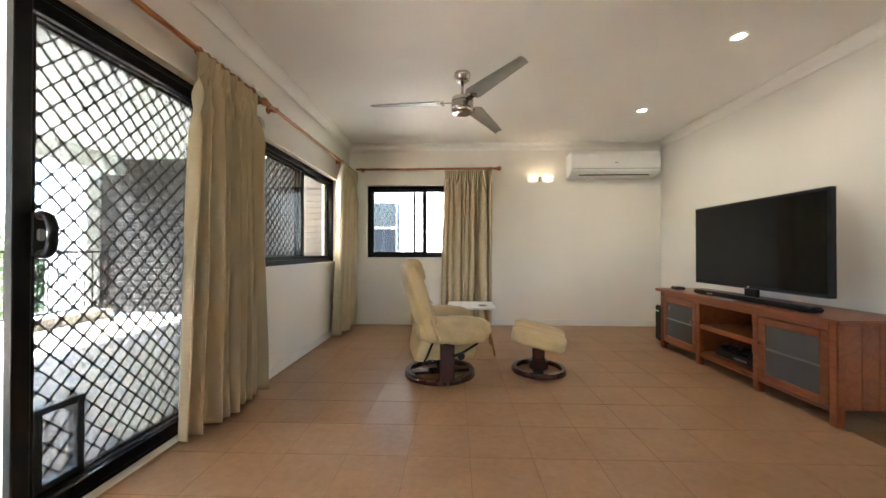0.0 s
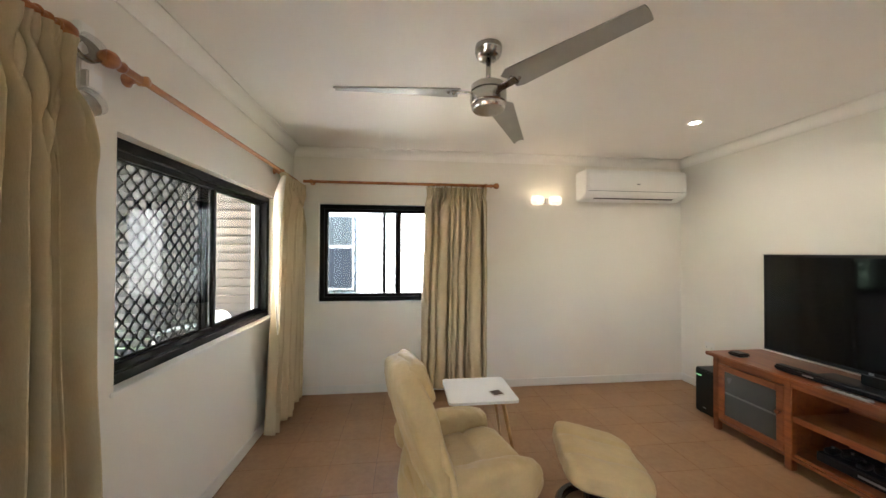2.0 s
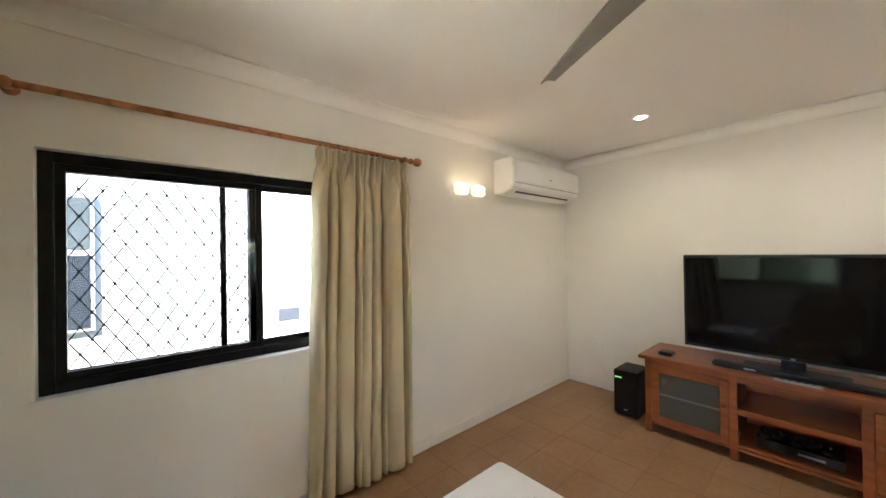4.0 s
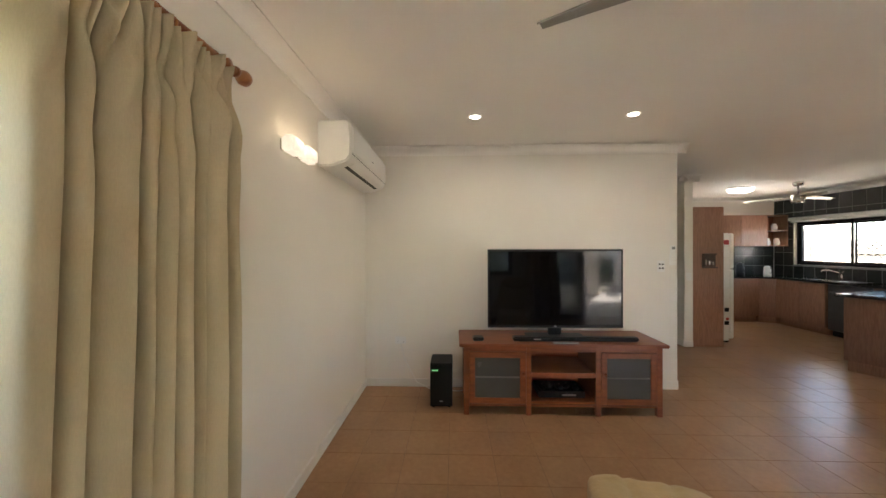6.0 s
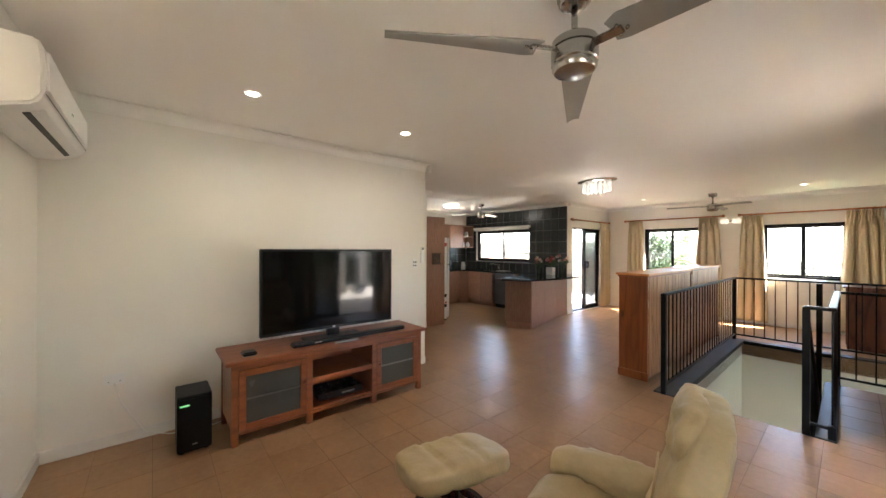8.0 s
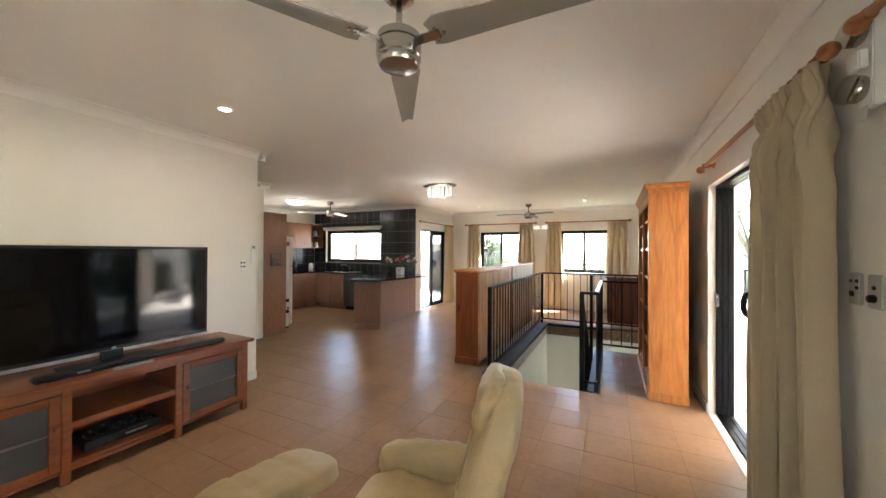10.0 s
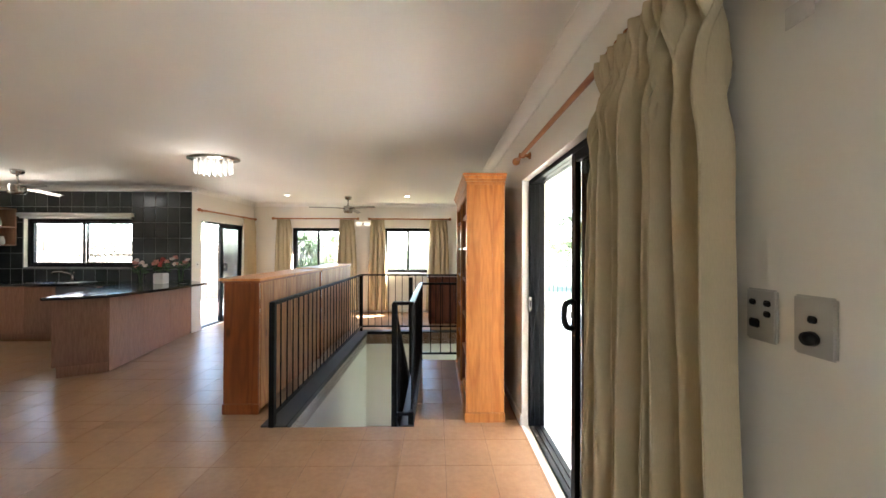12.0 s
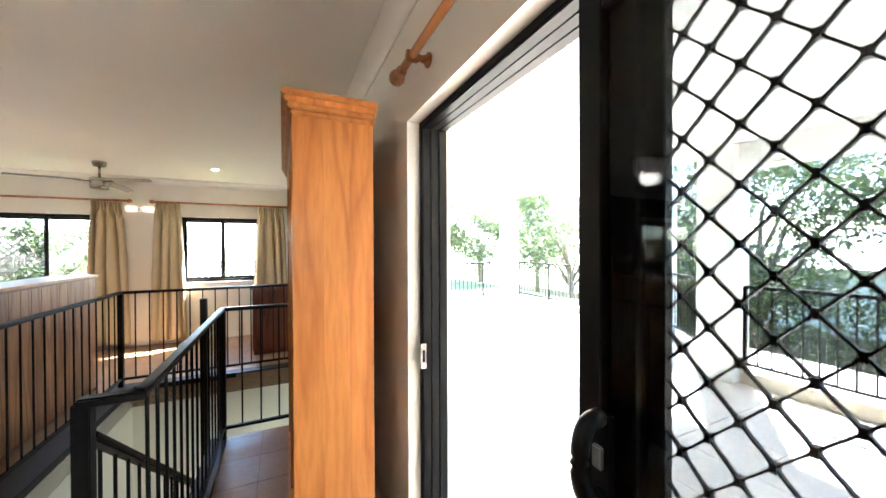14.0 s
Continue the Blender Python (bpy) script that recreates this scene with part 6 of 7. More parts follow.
upper_unit(-2.42, -1.42, 1.47, 2.09, 2, "beech laminate kitchen wall cabinet")
upper_unit(-1.415, -0.80, 1.47, 2.09, 1, "beech laminate kitchen wall cabinet over the stove")
sh = thing("open_shelf_unit", "beech laminate open corner shelf with crockery", "shelf", (KX - 0.17, -2.625, 1.47))
part("side", bm_box(-0.15, 0.162, 0.187, 0.203, 0, 0.62, 0.002), M["laminate"], sh)
part("side", bm_box(-0.15, 0.162, -0.21, -0.194, 0, 0.62, 0.002), M["laminate"], sh)
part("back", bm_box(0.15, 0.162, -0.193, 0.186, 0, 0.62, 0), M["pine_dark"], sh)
for z in (0.0, 0.30, 0.604):
    part("shelf", bm_box(-0.15, 0.149, -0.193, 0.186, z, z + 0.016, 0.002), M["laminate"], sh)
for k, (x, y, z) in enumerate(((-0.05, -0.08, 0.016), (0.0, 0.06, 0.016), (-0.03, -0.05, 0.316))):
    jg = thing("jug", "white ceramic jug on an open kitchen shelf", "jug", (KX - 0.17 + x, -2.625 + y, 1.47 + z), "crockery on the shelf")
    part("body", bm_lathe([(0, 0), (0.035, 0), (0.05, 0.03), (0.048, 0.08), (0.032, 0.12), (0.036, 0.14), (0.031, 0.138), (0.028, 0.12), (0, 0.02)], None, 18), M["ceramic"], jg, smooth=True)
    part("handle", bm_sweep([(0.033, 0, 0.12), (0.07, 0, 0.11), (0.075, 0, 0.07), (0.05, 0, 0.04)], 0.006, 6), M["ceramic"], jg, smooth=True)

pa = thing("pantry", "tall beech laminate pantry cupboard", "cupboard", (5.05, 0.12, 0))
part("side_panel", bm_box(-0.325, -0.305, -0.21, 0.228, 0, 2.03, 0.002), M["laminate"], pa)
part("body", bm_box(-0.304, -0.10, -0.20, 0.228, 0.0, 2.03, 0.002), M["laminate"], pa)
part("door", bm_box(-0.304, -0.10, -0.221, -0.201, 0.10, 2.025, 0.002), M["laminate"], pa)
fg = thing("fridge", "white upright fridge beside the pantry with small magnets", "fridge", (5.30, -0.06, 0))
part("body", bm_box(-0.345, 0.33, -0.29, 0.40, 0.03, 1.66, 0.008), M["white"], fg)
part("freezer_door", bm_box(-0.345, 0.33, -0.36, -0.296, 1.12, 1.655, 0.012, 3), M["white"], fg)
part("main_door", bm_box(-0.345, 0.33, -0.36, -0.296, 0.06, 1.11, 0.012, 3), M["white"], fg)
part("base_grille", bm_box(-0.33, 0.32, -0.29, -0.23, 0.0, 0.055, 0.003), M["black"], fg)
for z, mat, w in ((1.52, "red", 0.035), (0.50, "black", 0.03), (0.36, "red", 0.02), (0.30, "black", 0.03)):
    part("magnet", bm_box(-0.352, -0.3455, -0.28, -0.28 + w * 2.2, z - w, z + w, 0.003), M[mat], fg)
kr = thing("key_rack", "small dark framed key rack on the pantry side", "key rack", (4.724, 0.13, 1.25))
part("backing", bm_box(-0.022, 0, -0.09, 0.09, -0.10, 0.10, 0.003), M["picture"], kr)
part("shelf", bm_box(-0.06, -0.022, -0.10, 0.10, -0.105, -0.09, 0.003), M["picture"], kr)
part("cap", bm_box(-0.035, -0.0225, -0.10, 0.10, 0.085, 0.105, 0.003), M["picture"], kr)
for y in (-0.05, 0.0, 0.05):
    part("key", bm_box(-0.030, -0.0225, y - 0.012, y + 0.012, -0.06, 0.0 + y * 0.3, 0.002), M["steel"], kr)

# breakfast bar
bar = thing("breakfast_bar", "beech laminate breakfast bar with a black granite top", "breakfast bar", (3.7, -1.8, 0))
pts = [(3.37, -0.93), (3.77, -0.72), (4.33, -2.26), (4.33, KY + 0.012), (3.80, KY + 0.012)]
part("carcass", bm_prism([(x - 3.7, y + 1.8) for x, y in pts], 0.13, 0.865, 0.002), M["laminate"], bar)
part("kickboard", bm_prism([(x - 3.7 + (0.04 if k in (0,) else 0), y + 1.8 - (0.05 if k < 2 else 0)) for k, (x, y) in enumerate(pts)], 0, 0.129), M["laminate"], bar)
a, b = Vector((3.37 - 3.7, -0.93 + 1.8, 0)), Vector((3.80 - 3.7, KY + 0.012 + 1.8, 0))
for k in range(3):
    p0, p1 = a + (b - a) * (k / 3), a + (b - a) * ((k + 1) / 3)
    d = p1 - p0
    m = Matrix.Translation((p0 + p1) / 2) @ d.to_track_quat("X", "Z").to_matrix().to_4x4()
    part("front_panel", bm_box(-d.length / 2 + 0.0015, d.length / 2 - 0.0015, -0.016, -0.001, 0.02, 0.862, 0.001, 1, m), M["laminate"], bar)
top = [(3.33, -0.86), (3.78, -0.62), (4.36, -2.24), (4.355, KY + 0.012), (3.79, KY + 0.012), (3.62, -2.66), (3.20, -2.36), (3.20, -1.6)]
part("worktop", bm_prism([(x - 3.7, y + 1.8) for x, y in top], 0.867, 0.90, 0.004), M["granite"], bar, "polished black granite top")

rnd = random.Random(21)


def flower_vase(x, y, label, kind, petals, h=0.20, spread=0.10, n=7, w=0.055):
    v = thing("flower_vase", label, "vase", (x, y, 0.90), "vases of flowers")
    if kind == "glass":
        o = part("vase", bm_lathe([(0, 0.004), (w * 0.8, 0.004), (w * 0.8, 0.0), (w * 0.85, 0.0), (w, h), (w - 0.004, h), (w * 0.8, 0.01), (0, 0.01)], None, 20), M["clear"], v, smooth=True)
    else:
        part("vase", bm_box(-w, w, -w * 0.8, w * 0.8, 0, h * 0.75, 0.008), M[kind], v)
    for k in range(n):
        a, r = rnd.uniform(0, 6.28), rnd.uniform(0.03, spread)
        tip = Vector((r * math.cos(a), r * math.sin(a), h + rnd.uniform(0.05, 0.17)))
        part("stem", bm_sweep([(tip.x * 0.2, tip.y * 0.2, 0.02), (tip.x * 0.5, tip.y * 0.5, h), tip], 0.003, 5), M["stem"], v)
        bm = bmesh.new()
        for q in range(16):
            rr, aa = rnd.uniform(0.005, 0.03), rnd.uniform(0, 6.28)
            mm = Matrix.Translation(tip + Vector((rr * math.cos(aa), rr * math.sin(aa), rnd.uniform(-0.012, 0.022)))) @ Euler((rnd.uniform(-1.2, 1.2), rnd.uniform(-1.2, 1.2), aa)).to_matrix().to_4x4() @ Matrix.Diagonal((0.020, 0.015, 0.005, 1))
            bmesh.ops.create_icosphere(bm, subdivisions=1, radius=1, matrix=mm)
        part("blossom", bm, M[petals[k % len(petals)]], v, smooth=True)
    bm = bmesh.new()
    for q in range(40):
        a, r = rnd.uniform(0, 6.28), rnd.uniform(0.02, spread * 1.1)
        mm = Matrix.Translation((r * math.cos(a), r * math.sin(a), h + rnd.uniform(-0.02, 0.09))) @ Euler((rnd.uniform(-1, 1), rnd.uniform(-1, 1), a)).to_matrix().to_4x4() @ Matrix.Diagonal((0.035, 0.014, 0.003, 1))
        bmesh.ops.create_icosphere(bm, subdivisions=1, radius=1, matrix=mm)
    part("foliage", bm, M["stem"], v)
    return v


flower_vase(3.95, -2.05, "glass vase of pink roses on the granite top", "glass", ["petal", "petal_white"], 0.19, 0.09, 6)
flower_vase(3.78, -2.20, "white ceramic vase of red and pink flowers", "ceramic", ["petal_red", "petal"], 0.21, 0.09, 6, 0.075)
flower_vase(3.60, -2.36, "tall glass vase of pale pink flowers", "glass", ["petal_white", "petal"], 0.24, 0.12, 8)
for k, (x, y, h, r, mat, nm, lb) in enumerate(((6.80, -1.75, 0.22, 0.045, "steel", "kettle", "steel kettle on the worktop"), (6.80, -2.0, 0.26, 0.07, "black", "coffee_machine", "black coffee machine in the worktop corner"), (6.70, -2.45, 0.20, 0.06, "white", "toaster", "white toaster in the worktop corner"))):
    o = thing(nm, lb, nm.replace("_", " "), (x, y, BH))
    part("body", bm_lathe([(0, 0), (r, 0), (r * 1.05, h * 0.2), (r * 0.95, h * 0.75), (r * 0.7, h * 0.95), (0, h)], None, 20), M[mat], o, smooth=True)
    part("handle", bm_sweep([(-r * 0.9, 0, h * 0.8), (-r * 1.6, 0, h * 0.7), (-r * 1.6, 0, h * 0.35), (-r, 0, h * 0.25)], 0.008, 6), M["black"], o, smooth=True)
bl = thing("window_blind", "rolled white blind above the kitchen window", "blind", ((WIN_K[0] + WIN_K[1]) / 2, KY + 0.05, WIN_K[3] + 0.06))
part("roll", bm_cyl(0.035, 0.035, (-0.93, 0, 0), (0.93, 0, 0), 20), M["white"], bl, smooth=True)
part("bottom_rail", bm_box(-0.91, 0.91, -0.01, 0.01, -0.06, -0.03, 0.004), M["white"], bl)
for x in (-0.935, 0.935):
    part("bracket", bm_box(x - 0.004, x + 0.004, -0.04, 0.03, -0.03, 0.03, 0.001), M["white"], bl)

# ---- outside ----
def ground_height(x, y):
    s = max(0.0, min(1.0, (x - 2.0) / 1.7))
    t = max(0.0, min(1.0, (-y - 3.3) / 1.6)) if x > -7.5 else max(0.0, min(1.0, (-y - 3.3) / 1.6)) * max(0.0, 1 - (-7.5 - x) / 6)
    return -3.1 + 2.95 * max(s * s * (3 - 2 * s), t * t * (3 - 2 * t)) + (0.5 if x < -12 else 0.5 * max(0, (-x - 6) / 6))


gx = sorted(set([-1500, -400, -120, -60, -35, -24, -18, -14, -11, -9] + [-8 + 0.5 * k for k in range(36)] + [11, 14, 18, 30, 70, 200, 1500]))
gy = sorted(set([-1500, -300, -80, -30, -16, -10] + [-8 + 0.5 * k for k in range(32)] + [9, 12, 20, 40, 120, 1500]))
verts = [(x, y, ground_height(x, y)) for y in gy for x in gx]
nx_ = len(gx)
faces = [(j * nx_ + i, j * nx_ + i + 1, (j + 1) * nx_ + i + 1, (j + 1) * nx_ + i) for j in range(len(gy) - 1) for i in range(nx_ - 1)]
me = bpy.data.meshes.new("ground")
me.from_pydata(verts, [], faces)
me.materials.append(M["grass"])
tagged(new("ground", me), "green lawn round the house", "", "", "structure")

bm = bmesh.new()
box(bm, -6.7, WX - 0.2, -6.2, 5.75, -0.30, -0.045)
balcony = structure("floor_balcony", bm, M["slab"], "pale tiled balcony floor")
for i in range(11):
    for j in range(25):
        x0, y0 = -6.69 + i * 0.48, -6.19 + j * 0.478
        x1 = min(x0 + 0.48, WX - 0.201)
        if x1 - x0 > 0.03:
            tile_obj("paver", balcony, x1 - x0 - 0.004, 0.474, 0.015, ((x0 + x1) / 2, y0 + 0.239, -0.0425), M["paver"])
bm = bmesh.new()
box(bm, -5.45, WX - 0.2, -6.4, 5.95, 2.55, 2.68)
structure("ceiling_balcony", bm, M["render"], "white balcony soffit")
bm = bmesh.new()
box(bm, -5.30, -5.05, -0.35, 5.6, 2.28, 2.55)
structure("trim", bm, M["render"], "white rendered balcony beam")


def column(x, y, sx, sy, z0=-0.035, z1=2.55):
    c = thing("balcony_column", "square white rendered balcony column", "column", (x, y, z0), "balcony columns")
    part("shaft", bm_box(-sx / 2, sx / 2, -sy / 2, sy / 2, 0, z1 - z0, 0.01), M["render"], c)
    part("base", bm_box(-sx / 2 - 0.01, sx / 2 + 0.01, -sy / 2 - 0.01, sy / 2 + 0.01, 0, 0.08, 0.006), M["render"], c)
    return c


column(-5.10, -0.52, 0.34, 0.36)
column(-6.45, -2.05, 0.30, 0.30)
column(-5.75, -5.45, 0.36, 0.30)
column(-5.86, 5.50, 0.70, 0.35)


def balcony_rail(a, b):
    a, b = Vector(a), Vector(b)
    d = (b - a)
    L = d.length
    m = Matrix.Translation(a) @ d.to_track_quat("X", "Z").to_matrix().to_4x4()
    r = thing("balcony_rail", "black steel balcony railing with thin uprights", "railing", (0, 0, 0), "balcony railings")
    part("kerb", bm_box(0, L, -0.09, 0.09, -0.24, -0.0005 + 0.10, 0.006, 2, m), M["kerb"], r, "pale rendered kerb")
    part("top_rail", bm_box(0, L, -0.022, 0.022, 0.985, 1.02, 0.005, 2, m), M["rail"], r)
    part("lower_rail", bm_box(0, L, -0.012, 0.012, 0.15, 0.175, 0.003, 1, m), M["rail"], r)
    k = int(L / 0.115)
    bar_ = None
    for i in range(k + 1):
        p = m @ Vector((i * L / k, 0, 0.17))
        if bar_ is None:
            o = part("baluster", bm_cyl(0.008, 0.008, (0, 0, 0), (0, 0, 0.82), 6), M["rail"], r)
            bar_ = o.data
        else:
            o = new("baluster", bar_)
            o.parent = r
        o.location = p
    for i in range(0, k + 1, 10):
        p = m @ Vector((i * L / k, 0, 0))
        part("post", bm_box(p.x - 0.02, p.x + 0.02, p.y - 0.02, p.y + 0.02, p.z + 0.09, p.z + 1.0, 0.003), M["rail"], r)
    return r


bm = bmesh.new()
box(bm, EX + 0.21, 7.5, -7.3, KY - 0.21, -0.28, -0.05)
structure("pavement", bm, M["paver"], "pale paved patio outside the dining door")
balcony_rail((-5.15, -0.33, 0), (-5.15, 5.32, 0))
balcony_rail((-6.55, -6.1, 0), (-6.55, -2.2, 0))
balcony_rail((-6.55, -6.1, 0), (-1.4, -6.1, 0))
balcony_rail((-6.40, -1.90, 0), (-5.28, -0.62, 0))

ss = thing("slat_screen", "grey-brown horizontal slat screen closing the balcony end", "screen", (-3.4, 5.60, -0.035))
for x in (-2.06, -0.80, 0.52, 1.80):
    part("post", bm_box(x - 0.055, x + 0.055, -0.02, 0.05, 0, 2.58, 0.004), M["slat"], ss)
slat = None
for k in range(25):
    m = Matrix.Rotation(radians(24), 4, "X")
    if slat is None:
        o = part("slat", bm_box(-2.1, 1.84, -0.006, 0.006, -0.058, 0.058, 0.004, 1, m), M["slat"], ss)
        slat = o.data
    else:
        o = new("slat", slat)
        o.parent = ss
    o.location = (0, -0.06, 0.09 + k * 0.101)


def plastic_chair(x, y, turn):
    """A stackable white garden chair: dished seat, slotted round-topped back, arms and flared legs; it faces local +y."""
    c = thing("plastic_chair", "white plastic garden chair with a slotted back", "chair", (x, y, -0.035), "balcony chairs", turn)
    part("seat", bm_pillow(0.46, 0.44, 0.035, 6, 8, 0, (), Matrix.Translation((0, 0, 0.42))), M["white"], c)
    rake = Matrix.Translation((0, -0.21, 0.42)) @ Matrix.Rotation(radians(14), 4, "X")
    hoop = [rake @ Vector((0.215 * math.cos(a), 0, 0.20 + 0.20 * math.sin(a))) for a in [math.pi * k / 14 for k in range(15)]]
    hoop = [rake @ Vector((0.20, 0, -0.02))] + hoop + [rake @ Vector((-0.20, 0, -0.02))]
    part("back_frame", bm_sweep(hoop, 0.019, 8), M["white"], c, smooth=True)
    for k in range(5):
        u = -0.13 + 0.065 * k
        top = 0.20 + 0.20 * math.sqrt(max(0.0, 1 - (u / 0.215) ** 2))
        part("back_slat", bm_box(u - 0.019, u + 0.019, -0.006, 0.006, -0.01, top, 0.004, 2, rake), M["white"], c)
    for sx in (-1, 1):
        part("armrest", bm_sweep([(sx * 0.21, -0.27, 0.64), (sx * 0.255, -0.15, 0.655), (sx * 0.265, 0.05, 0.65), (sx * 0.26, 0.19, 0.63), (sx * 0.25, 0.22, 0.58)], 0.02, 8), M["white"], c, smooth=True)
        for sy in (-1, 1):
            part("leg", bm_sweep([(sx * 0.265, sy * 0.25, 0), (sx * 0.225, sy * 0.205, 0.42)] + ([(sx * 0.25, 0.22, 0.60)] if sy > 0 else []), 0.02, 8), M["white"], c, smooth=True)
    return c


plastic_chair(-2.12, 4.95, 150)
plastic_chair(-1.62, 4.30, 80)

# white neighbouring house to the north
nb = thing("neighbour_house", "white rendered neighbouring house with grey windows", "house", (2.5, 7.6, -3.1))
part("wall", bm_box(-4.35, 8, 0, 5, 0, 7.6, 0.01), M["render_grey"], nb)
part("roof", bm_prism([(-4.9, -0.7), (8.6, -0.7), (8.6, 5.7), (-4.9, 5.7)], 7.601, 7.9), M["roofing"], nb)
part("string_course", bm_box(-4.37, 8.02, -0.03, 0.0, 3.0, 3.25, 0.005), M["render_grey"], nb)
for x0, x1, z0, z1 in ((-1.44, -0.87, 0.75, 2.12), (1.23, 1.78, 1.20, 2.12), (0.80, 1.15, 0.55, 0.93), (1.20, 1.68, 0.50, 0.91), (3.2, 4.4, 0.9, 2.1)):
    w = part("window", bm_box(x0 - 2.5, x1 - 2.5, -0.03, 0.02, z0 + 3.1, z1 + 3.1, 0.004), M["grey"], nb)
    part("pane", bm_box(x0 - 2.46, x1 - 2.54, -0.036, -0.031, z0 + 3.14, z0 + 3.1 + (z1 - z0) * 0.55, 0), M["darkpane"], w)
    part("pane", bm_box(x0 - 2.46, x1 - 2.54, -0.036, -0.031, z0 + 3.1 + (z1 - z0) * 0.6, z1 + 3.06, 0), M["palepane"], w)


def fence(a, b, h, z, label, board=0.14, lattice=0.0):
    a, b = Vector((*a, z)), Vector((*b, z))
    d = b - a
    L = d.length
    m = Matrix.Translation(a) @ d.to_track_quat("X", "Z").to_matrix().to_4x4()
    f = thing("fence", label, "fence", (0, 0, 0), "garden fences")
    k = int(L / board)
    first = None
    for i in range(k):
        if first is None:
            o = part("board", bm_box(-board / 2 + 0.004, board / 2 - 0.004, -0.009, 0.009, 0, h, 0.002, 1), M["fence"], f)
            first = o.data
        else:
            o = new("board", first)
            o.parent = f
        o.matrix_local = m @ Matrix.Translation(((i + 0.5) * L / k, 0, 0))
    for zz in (0.3, h - 0.3):
        part("rail", bm_box(0, L, 0.0095, 0.05, zz, zz + 0.08, 0.003, 1, m), M["fence"], f)
    if lattice:
        bm = bmesh.new()
        s = 0.12
        q = -lattice
        while q < L:
            for sg in (1, -1):
                x0 = max(0, q)
                x1 = min(L, q + lattice)
                if x1 - x0 > 0.02:
                    t0, t1 = (x0 - q), (x1 - q)
                    za, zb = (t0, t1) if sg > 0 else (lattice - t0, lattice - t1)
                    p0, p1 = Vector((x0, 0.006 * sg, h + za)), Vector((x1, 0.006 * sg, h + zb))
                    dd = p1 - p0
                    mm = m @ Matrix.Translation((p0 + p1) / 2) @ dd.to_track_quat("X", "Y").to_matrix().to_4x4()
                    box(bm, -dd.length / 2, dd.length / 2, -0.016, 0.016, -0.005, 0.005, mm)
            q += s
        part("lattice", bm, M["fence"], f, "diagonal timber lattice")
        part("lattice_cap", bm_box(0, L, -0.02, 0.02, h + lattice, h + lattice + 0.03, 0.003, 1, m), M["fence"], f)
    return f


fence((7.6, -9.5), (7.6, -3.2), 1.75, -0.15, "pale weathered timber paling fence by the patio")
fence((1.2, -7.4), (7.6, -7.4), 1.45, -0.15, "pale timber fence with a lattice top", 0.14, 0.35)
fence((-2.4, -7.2), (1.1, -7.2), 0.95, -0.15, "low timber fence with a lattice top", 0.14, 0.32)
fence((-13.5, -16.0), (-13.5, 9.0), 1.8, -2.65, "long weathered timber paling fence behind the lawn", 0.16)


def tree(x, y, z, h, r, seed, label, n=14000, trunk=0.14, low=0.30, leaf=0.062):
    rnd = random.Random(seed)
    t = thing("tree", label, "tree", (x, y, z), "garden trees")
    limbs = []
    bm = bm_sweep([(0, 0, -0.2), (0.04 * h * rnd.uniform(-1, 1), 0.04 * h * rnd.uniform(-1, 1), h * low), (0.05 * h * rnd.uniform(-1, 1), 0.05 * h * rnd.uniform(-1, 1), h * 0.7)], [trunk, trunk * 0.75, trunk * 0.4], 9)
    part("trunk", bm, M["bark"], t, smooth=True)
    centres = []
    for k in range(11):
        a, e = k * 2.4 + rnd.uniform(-0.4, 0.4), rnd.uniform(0.15, 1.0)
        tip = Vector((r * rnd.uniform(0.45, 0.95) * math.cos(a), r * rnd.uniform(0.45, 0.95) * math.sin(a), h * (low + (1 - low) * e)))
        base = Vector((0, 0, h * (low * 0.8 + 0.3 * e * (1 - low))))
        part("limb", bm_sweep([base, base.lerp(tip, 0.5) + Vector((0, 0, 0.06 * h)), tip], [trunk * 0.4, trunk * 0.25, trunk * 0.08], 6), M["bark"], t, smooth=True)
        centres.append((tip, r * rnd.uniform(0.28, 0.5)))
    centres.append((Vector((0, 0, h * 0.92)), r * 0.45))
    verts, faces = [], []
    for i in range(n):
        c, cr = centres[rnd.randrange(len(centres))]
        d = Vector((rnd.gauss(0, 1), rnd.gauss(0, 1), rnd.gauss(0, 0.75))).normalized() * cr * rnd.random() ** 0.4
        p = c + d
        q = Euler((rnd.uniform(-1.1, 1.1), rnd.uniform(-1.1, 1.1), rnd.uniform(0, 6.28))).to_matrix()
        s = leaf * rnd.uniform(0.6, 1.4)
        b = len(verts)
        verts += [tuple(p + q @ Vector(v)) for v in ((-s, 0, 0), (0, -s * 0.45, s * 0.12), (s, 0, 0), (0, s * 0.45, s * 0.12))]
        faces += [(b, b + 1, b + 2), (b, b + 2, b + 3)]
    me = bpy.data.meshes.new("crown")
    me.from_pydata(verts, [], faces)
    me.materials.append(M["leaf"])
    o = new("crown", me)
    o.parent = t
    return t


for k, (x, y, z, h, r) in enumerate(((-9.8, -2.2, -2.9, 6.2, 2.3), (-11.0, 1.6, -2.7, 5.6, 2.1), (-10.2, -7.8, -1.6, 5.0, 2.2), (-12.2, -12.0, -1.2, 5.4, 2.6), (-15.5, -4.6, -2.6, 7.5, 3.0),
                                     (-16.5, 3.8, -2.6, 7.0, 2.8), (-9.5, 6.2, -2.7, 4.6, 1.8), (-8.6, -11.5, -0.6, 4.2, 2.0), (-17.0, -9.5, -2.4, 7.5, 3.2), (-5.0, -13.0, -0.2, 4.4, 2.2))):
    tree(x, y, z, h, r, 31 + k, "leafy green garden tree beyond the balcony")
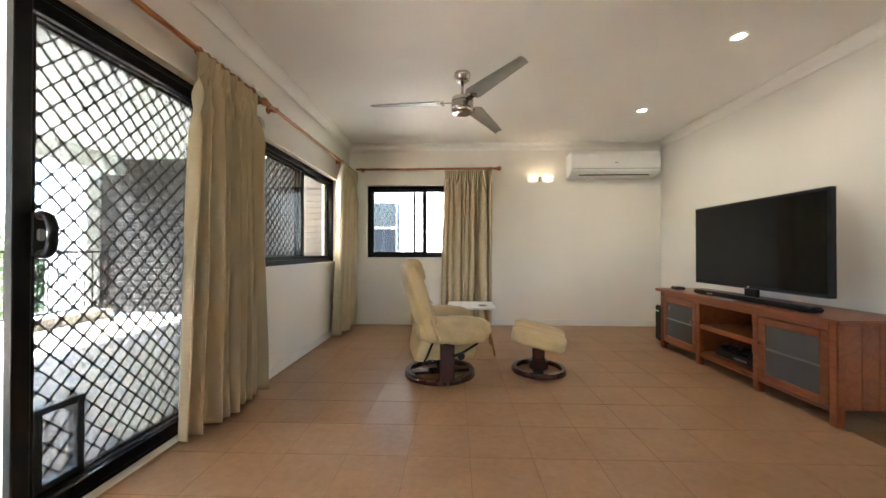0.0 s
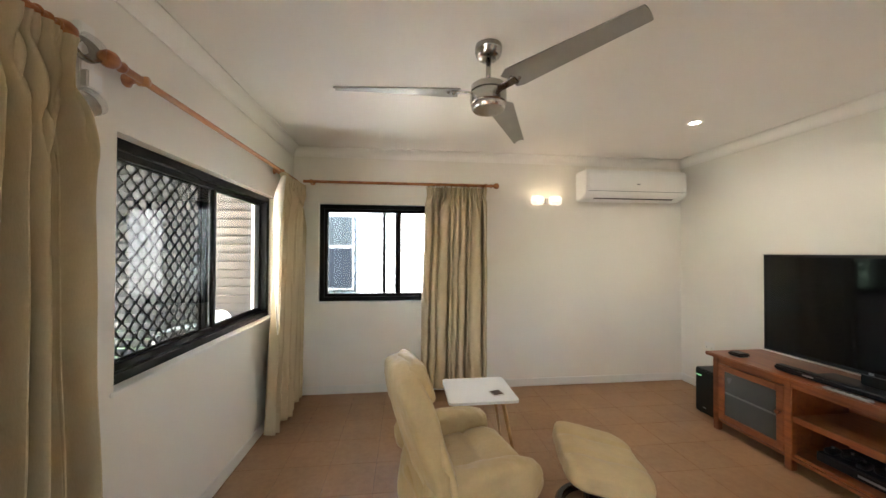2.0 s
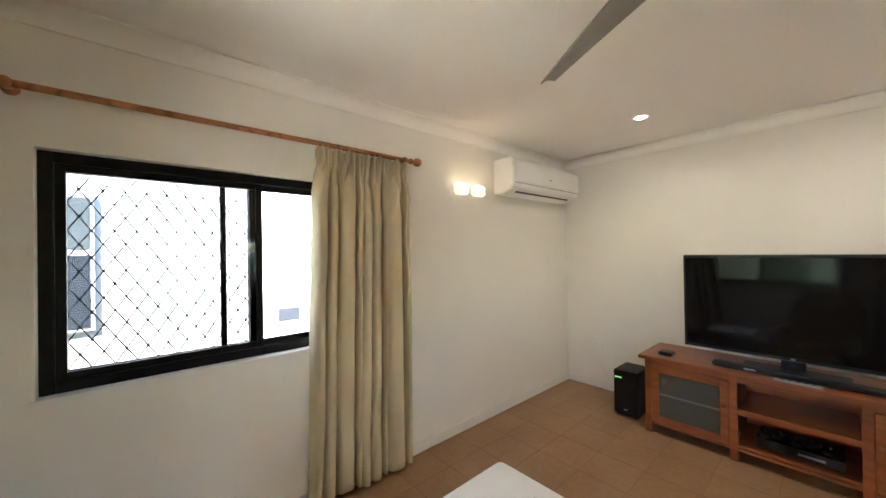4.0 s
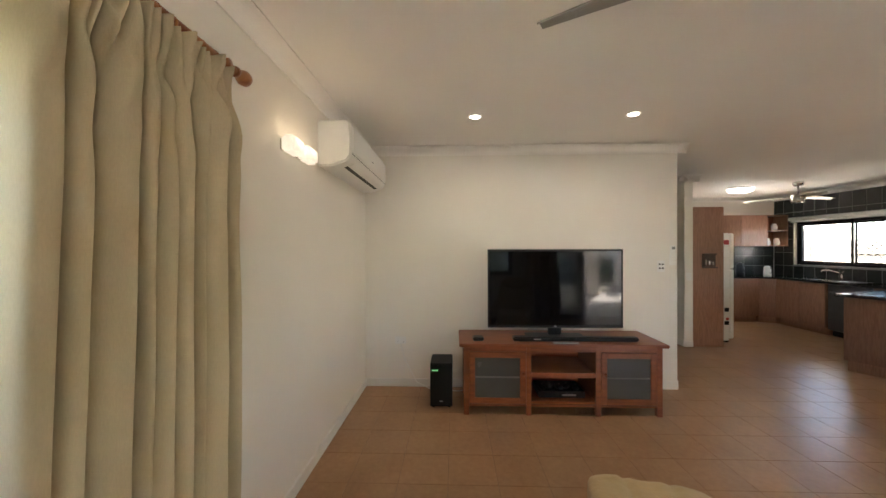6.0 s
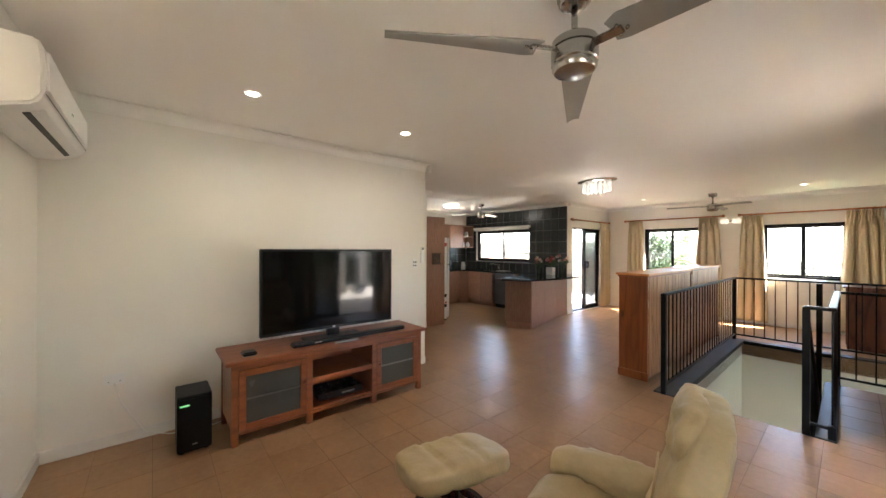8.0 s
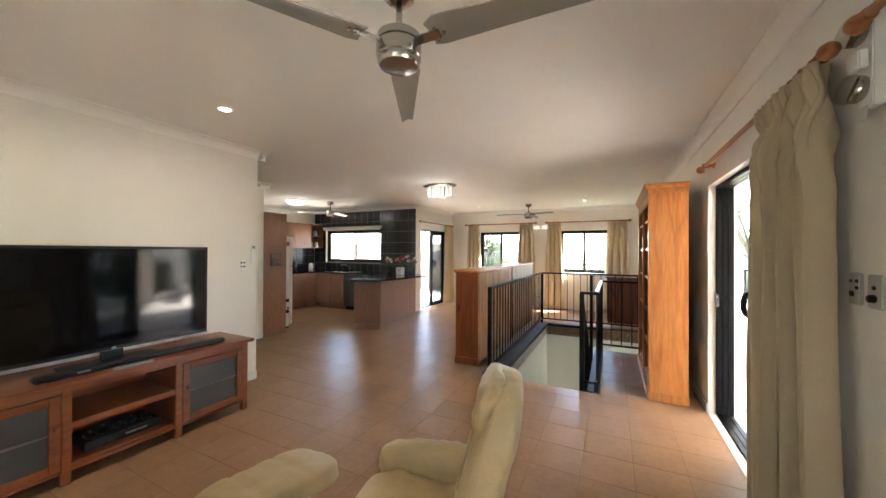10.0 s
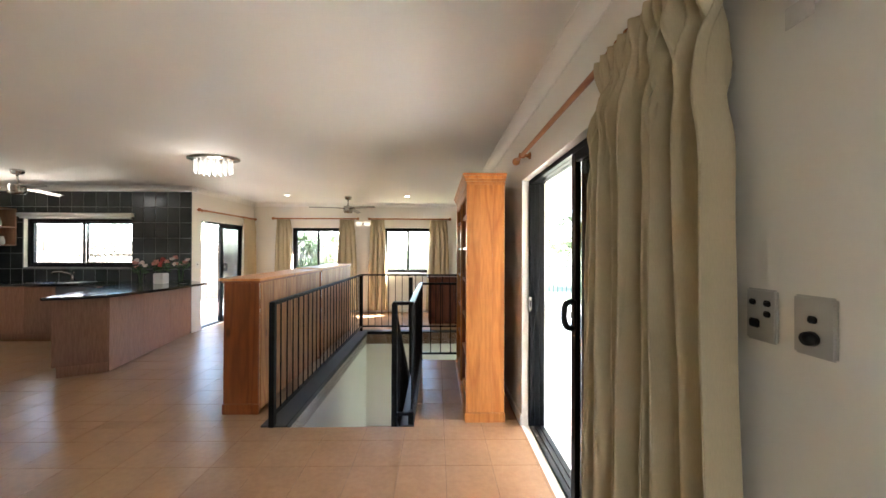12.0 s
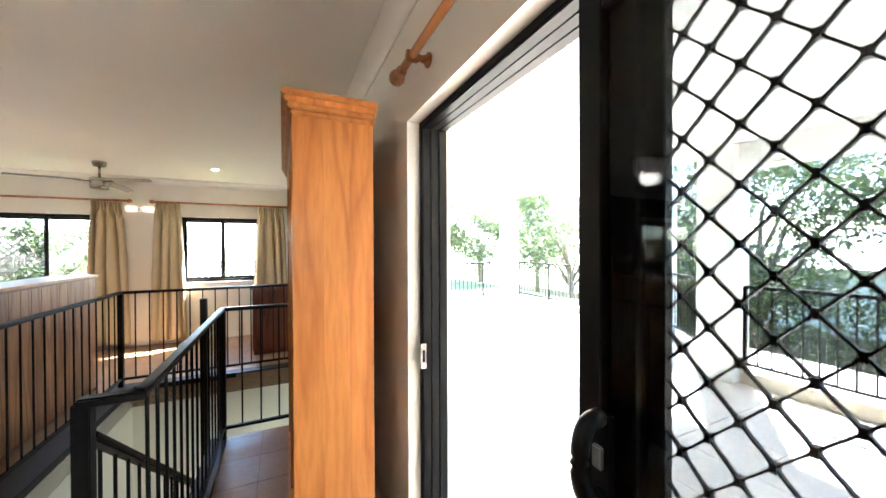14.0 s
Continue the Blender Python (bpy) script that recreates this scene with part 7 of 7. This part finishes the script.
tree(2.95, -6.4, -0.15, 1.9, 0.65, 71, "leafy shrub outside the dining window", 1800, 0.04, 0.3, 0.05)
tree(8.4, -9.0, -0.15, 4.5, 1.7, 72, "green tree behind the patio fence", 3000, 0.1, 0.4)

# distant house beyond the garden
nh = thing("neighbour_house", "distant house with a blue-grey roof beyond the trees", "house", (-26, -6, -2.6))
part("wall", bm_box(-3, 3, -5, 5, 0, 3.0, 0.01), M["render"], nh)
bm = bmesh.new()
va = [bm.verts.new(p) for p in ((-3.6, -5.6, 3.001), (3.6, -5.6, 3.001), (3.6, 5.6, 3.001), (-3.6, 5.6, 3.001), (0, -3, 4.8), (0, 3, 4.8))]
for f in ((0, 1, 2, 3), (0, 1, 4), (1, 2, 5, 4), (2, 3, 5), (3, 0, 4, 5)):
    bm.faces.new([va[i] for i in f])
bmesh.ops.recalc_face_normals(bm, faces=bm.faces)
part("roof", bm, M["roofing"], nh)
for y in (-3, 0, 3):
    part("window", bm_box(3.0, 3.04, y - 0.6, y + 0.6, 0.9, 2.1, 0.004), M["darkpane"], nh)

# ---- floor tiles last ----
P, GAP, TX, TY = 0.306, 0.0028, 0.17, 2.015


def in_room(x0, x1, y0, y1):
    """Clips a tile to the rooms and cuts out the stair opening; returns its rectangles."""
    out = []
    for a0, a1, b0, b1 in ((WX, TVX, VY1, NY), (RX + 0.09, EX, VY0 - 0.13, VY1), (WX, EX, SY, VY0 - 0.13), (WX, VX0 - 0.10, WALKY, VY1), (TVX, 8.2, VY1, TVEND), (EX, KX, KY, VY1)):
        c0, c1, d0, d1 = max(x0, a0), min(x1, a1), max(y0, b0), min(y1, b1)
        if c1 - c0 > 0.012 and d1 - d0 > 0.012:
            out.append((c0, c1, d0, d1))
    return out


rest = []
count = 0
for i in range(-5, 28):
    for j in range(-24, 10):
        x0, y0 = TX + i * P + GAP / 2, TY + j * P + GAP / 2
        for c0, c1, d0, d1 in in_room(x0, x0 + P - GAP, y0, y0 + P - GAP):
            near = d0 > 0.2 and c1 < TVX + 0.01
            if near and count < 300:
                tile_obj("tile", floor, c1 - c0, d1 - d0, 0.010, ((c0 + c1) / 2, (d0 + d1) / 2, -0.005 - 0.0002 * ((i * 7 + j * 3) % 3)), M["tile"], 0.0009)
                count += 1
            else:
                rest.append((c0, c1, d0, d1))
verts, faces = [], []
for c0, c1, d0, d1 in rest:
    b, e = len(verts), 0.0009
    verts += [(c0, d0, -0.010), (c1, d0, -0.010), (c1, d1, -0.010), (c0, d1, -0.010), (c0 + e, d0 + e, -0.0003), (c1 - e, d0 + e, -0.0003), (c1 - e, d1 - e, -0.0003), (c0 + e, d1 - e, -0.0003)]
    faces += [(b + 4, b + 5, b + 6, b + 7)] + [(b + q, b + (q + 1) % 4, b + 4 + (q + 1) % 4, b + 4 + q) for q in range(4)]
me = bpy.data.meshes.new("tile_field")
me.from_pydata(verts, [], faces)
me.materials.append(M["tile"])
tf = new("tile_field", me)
tf.parent = floor
tf["kind"] = "stuff"
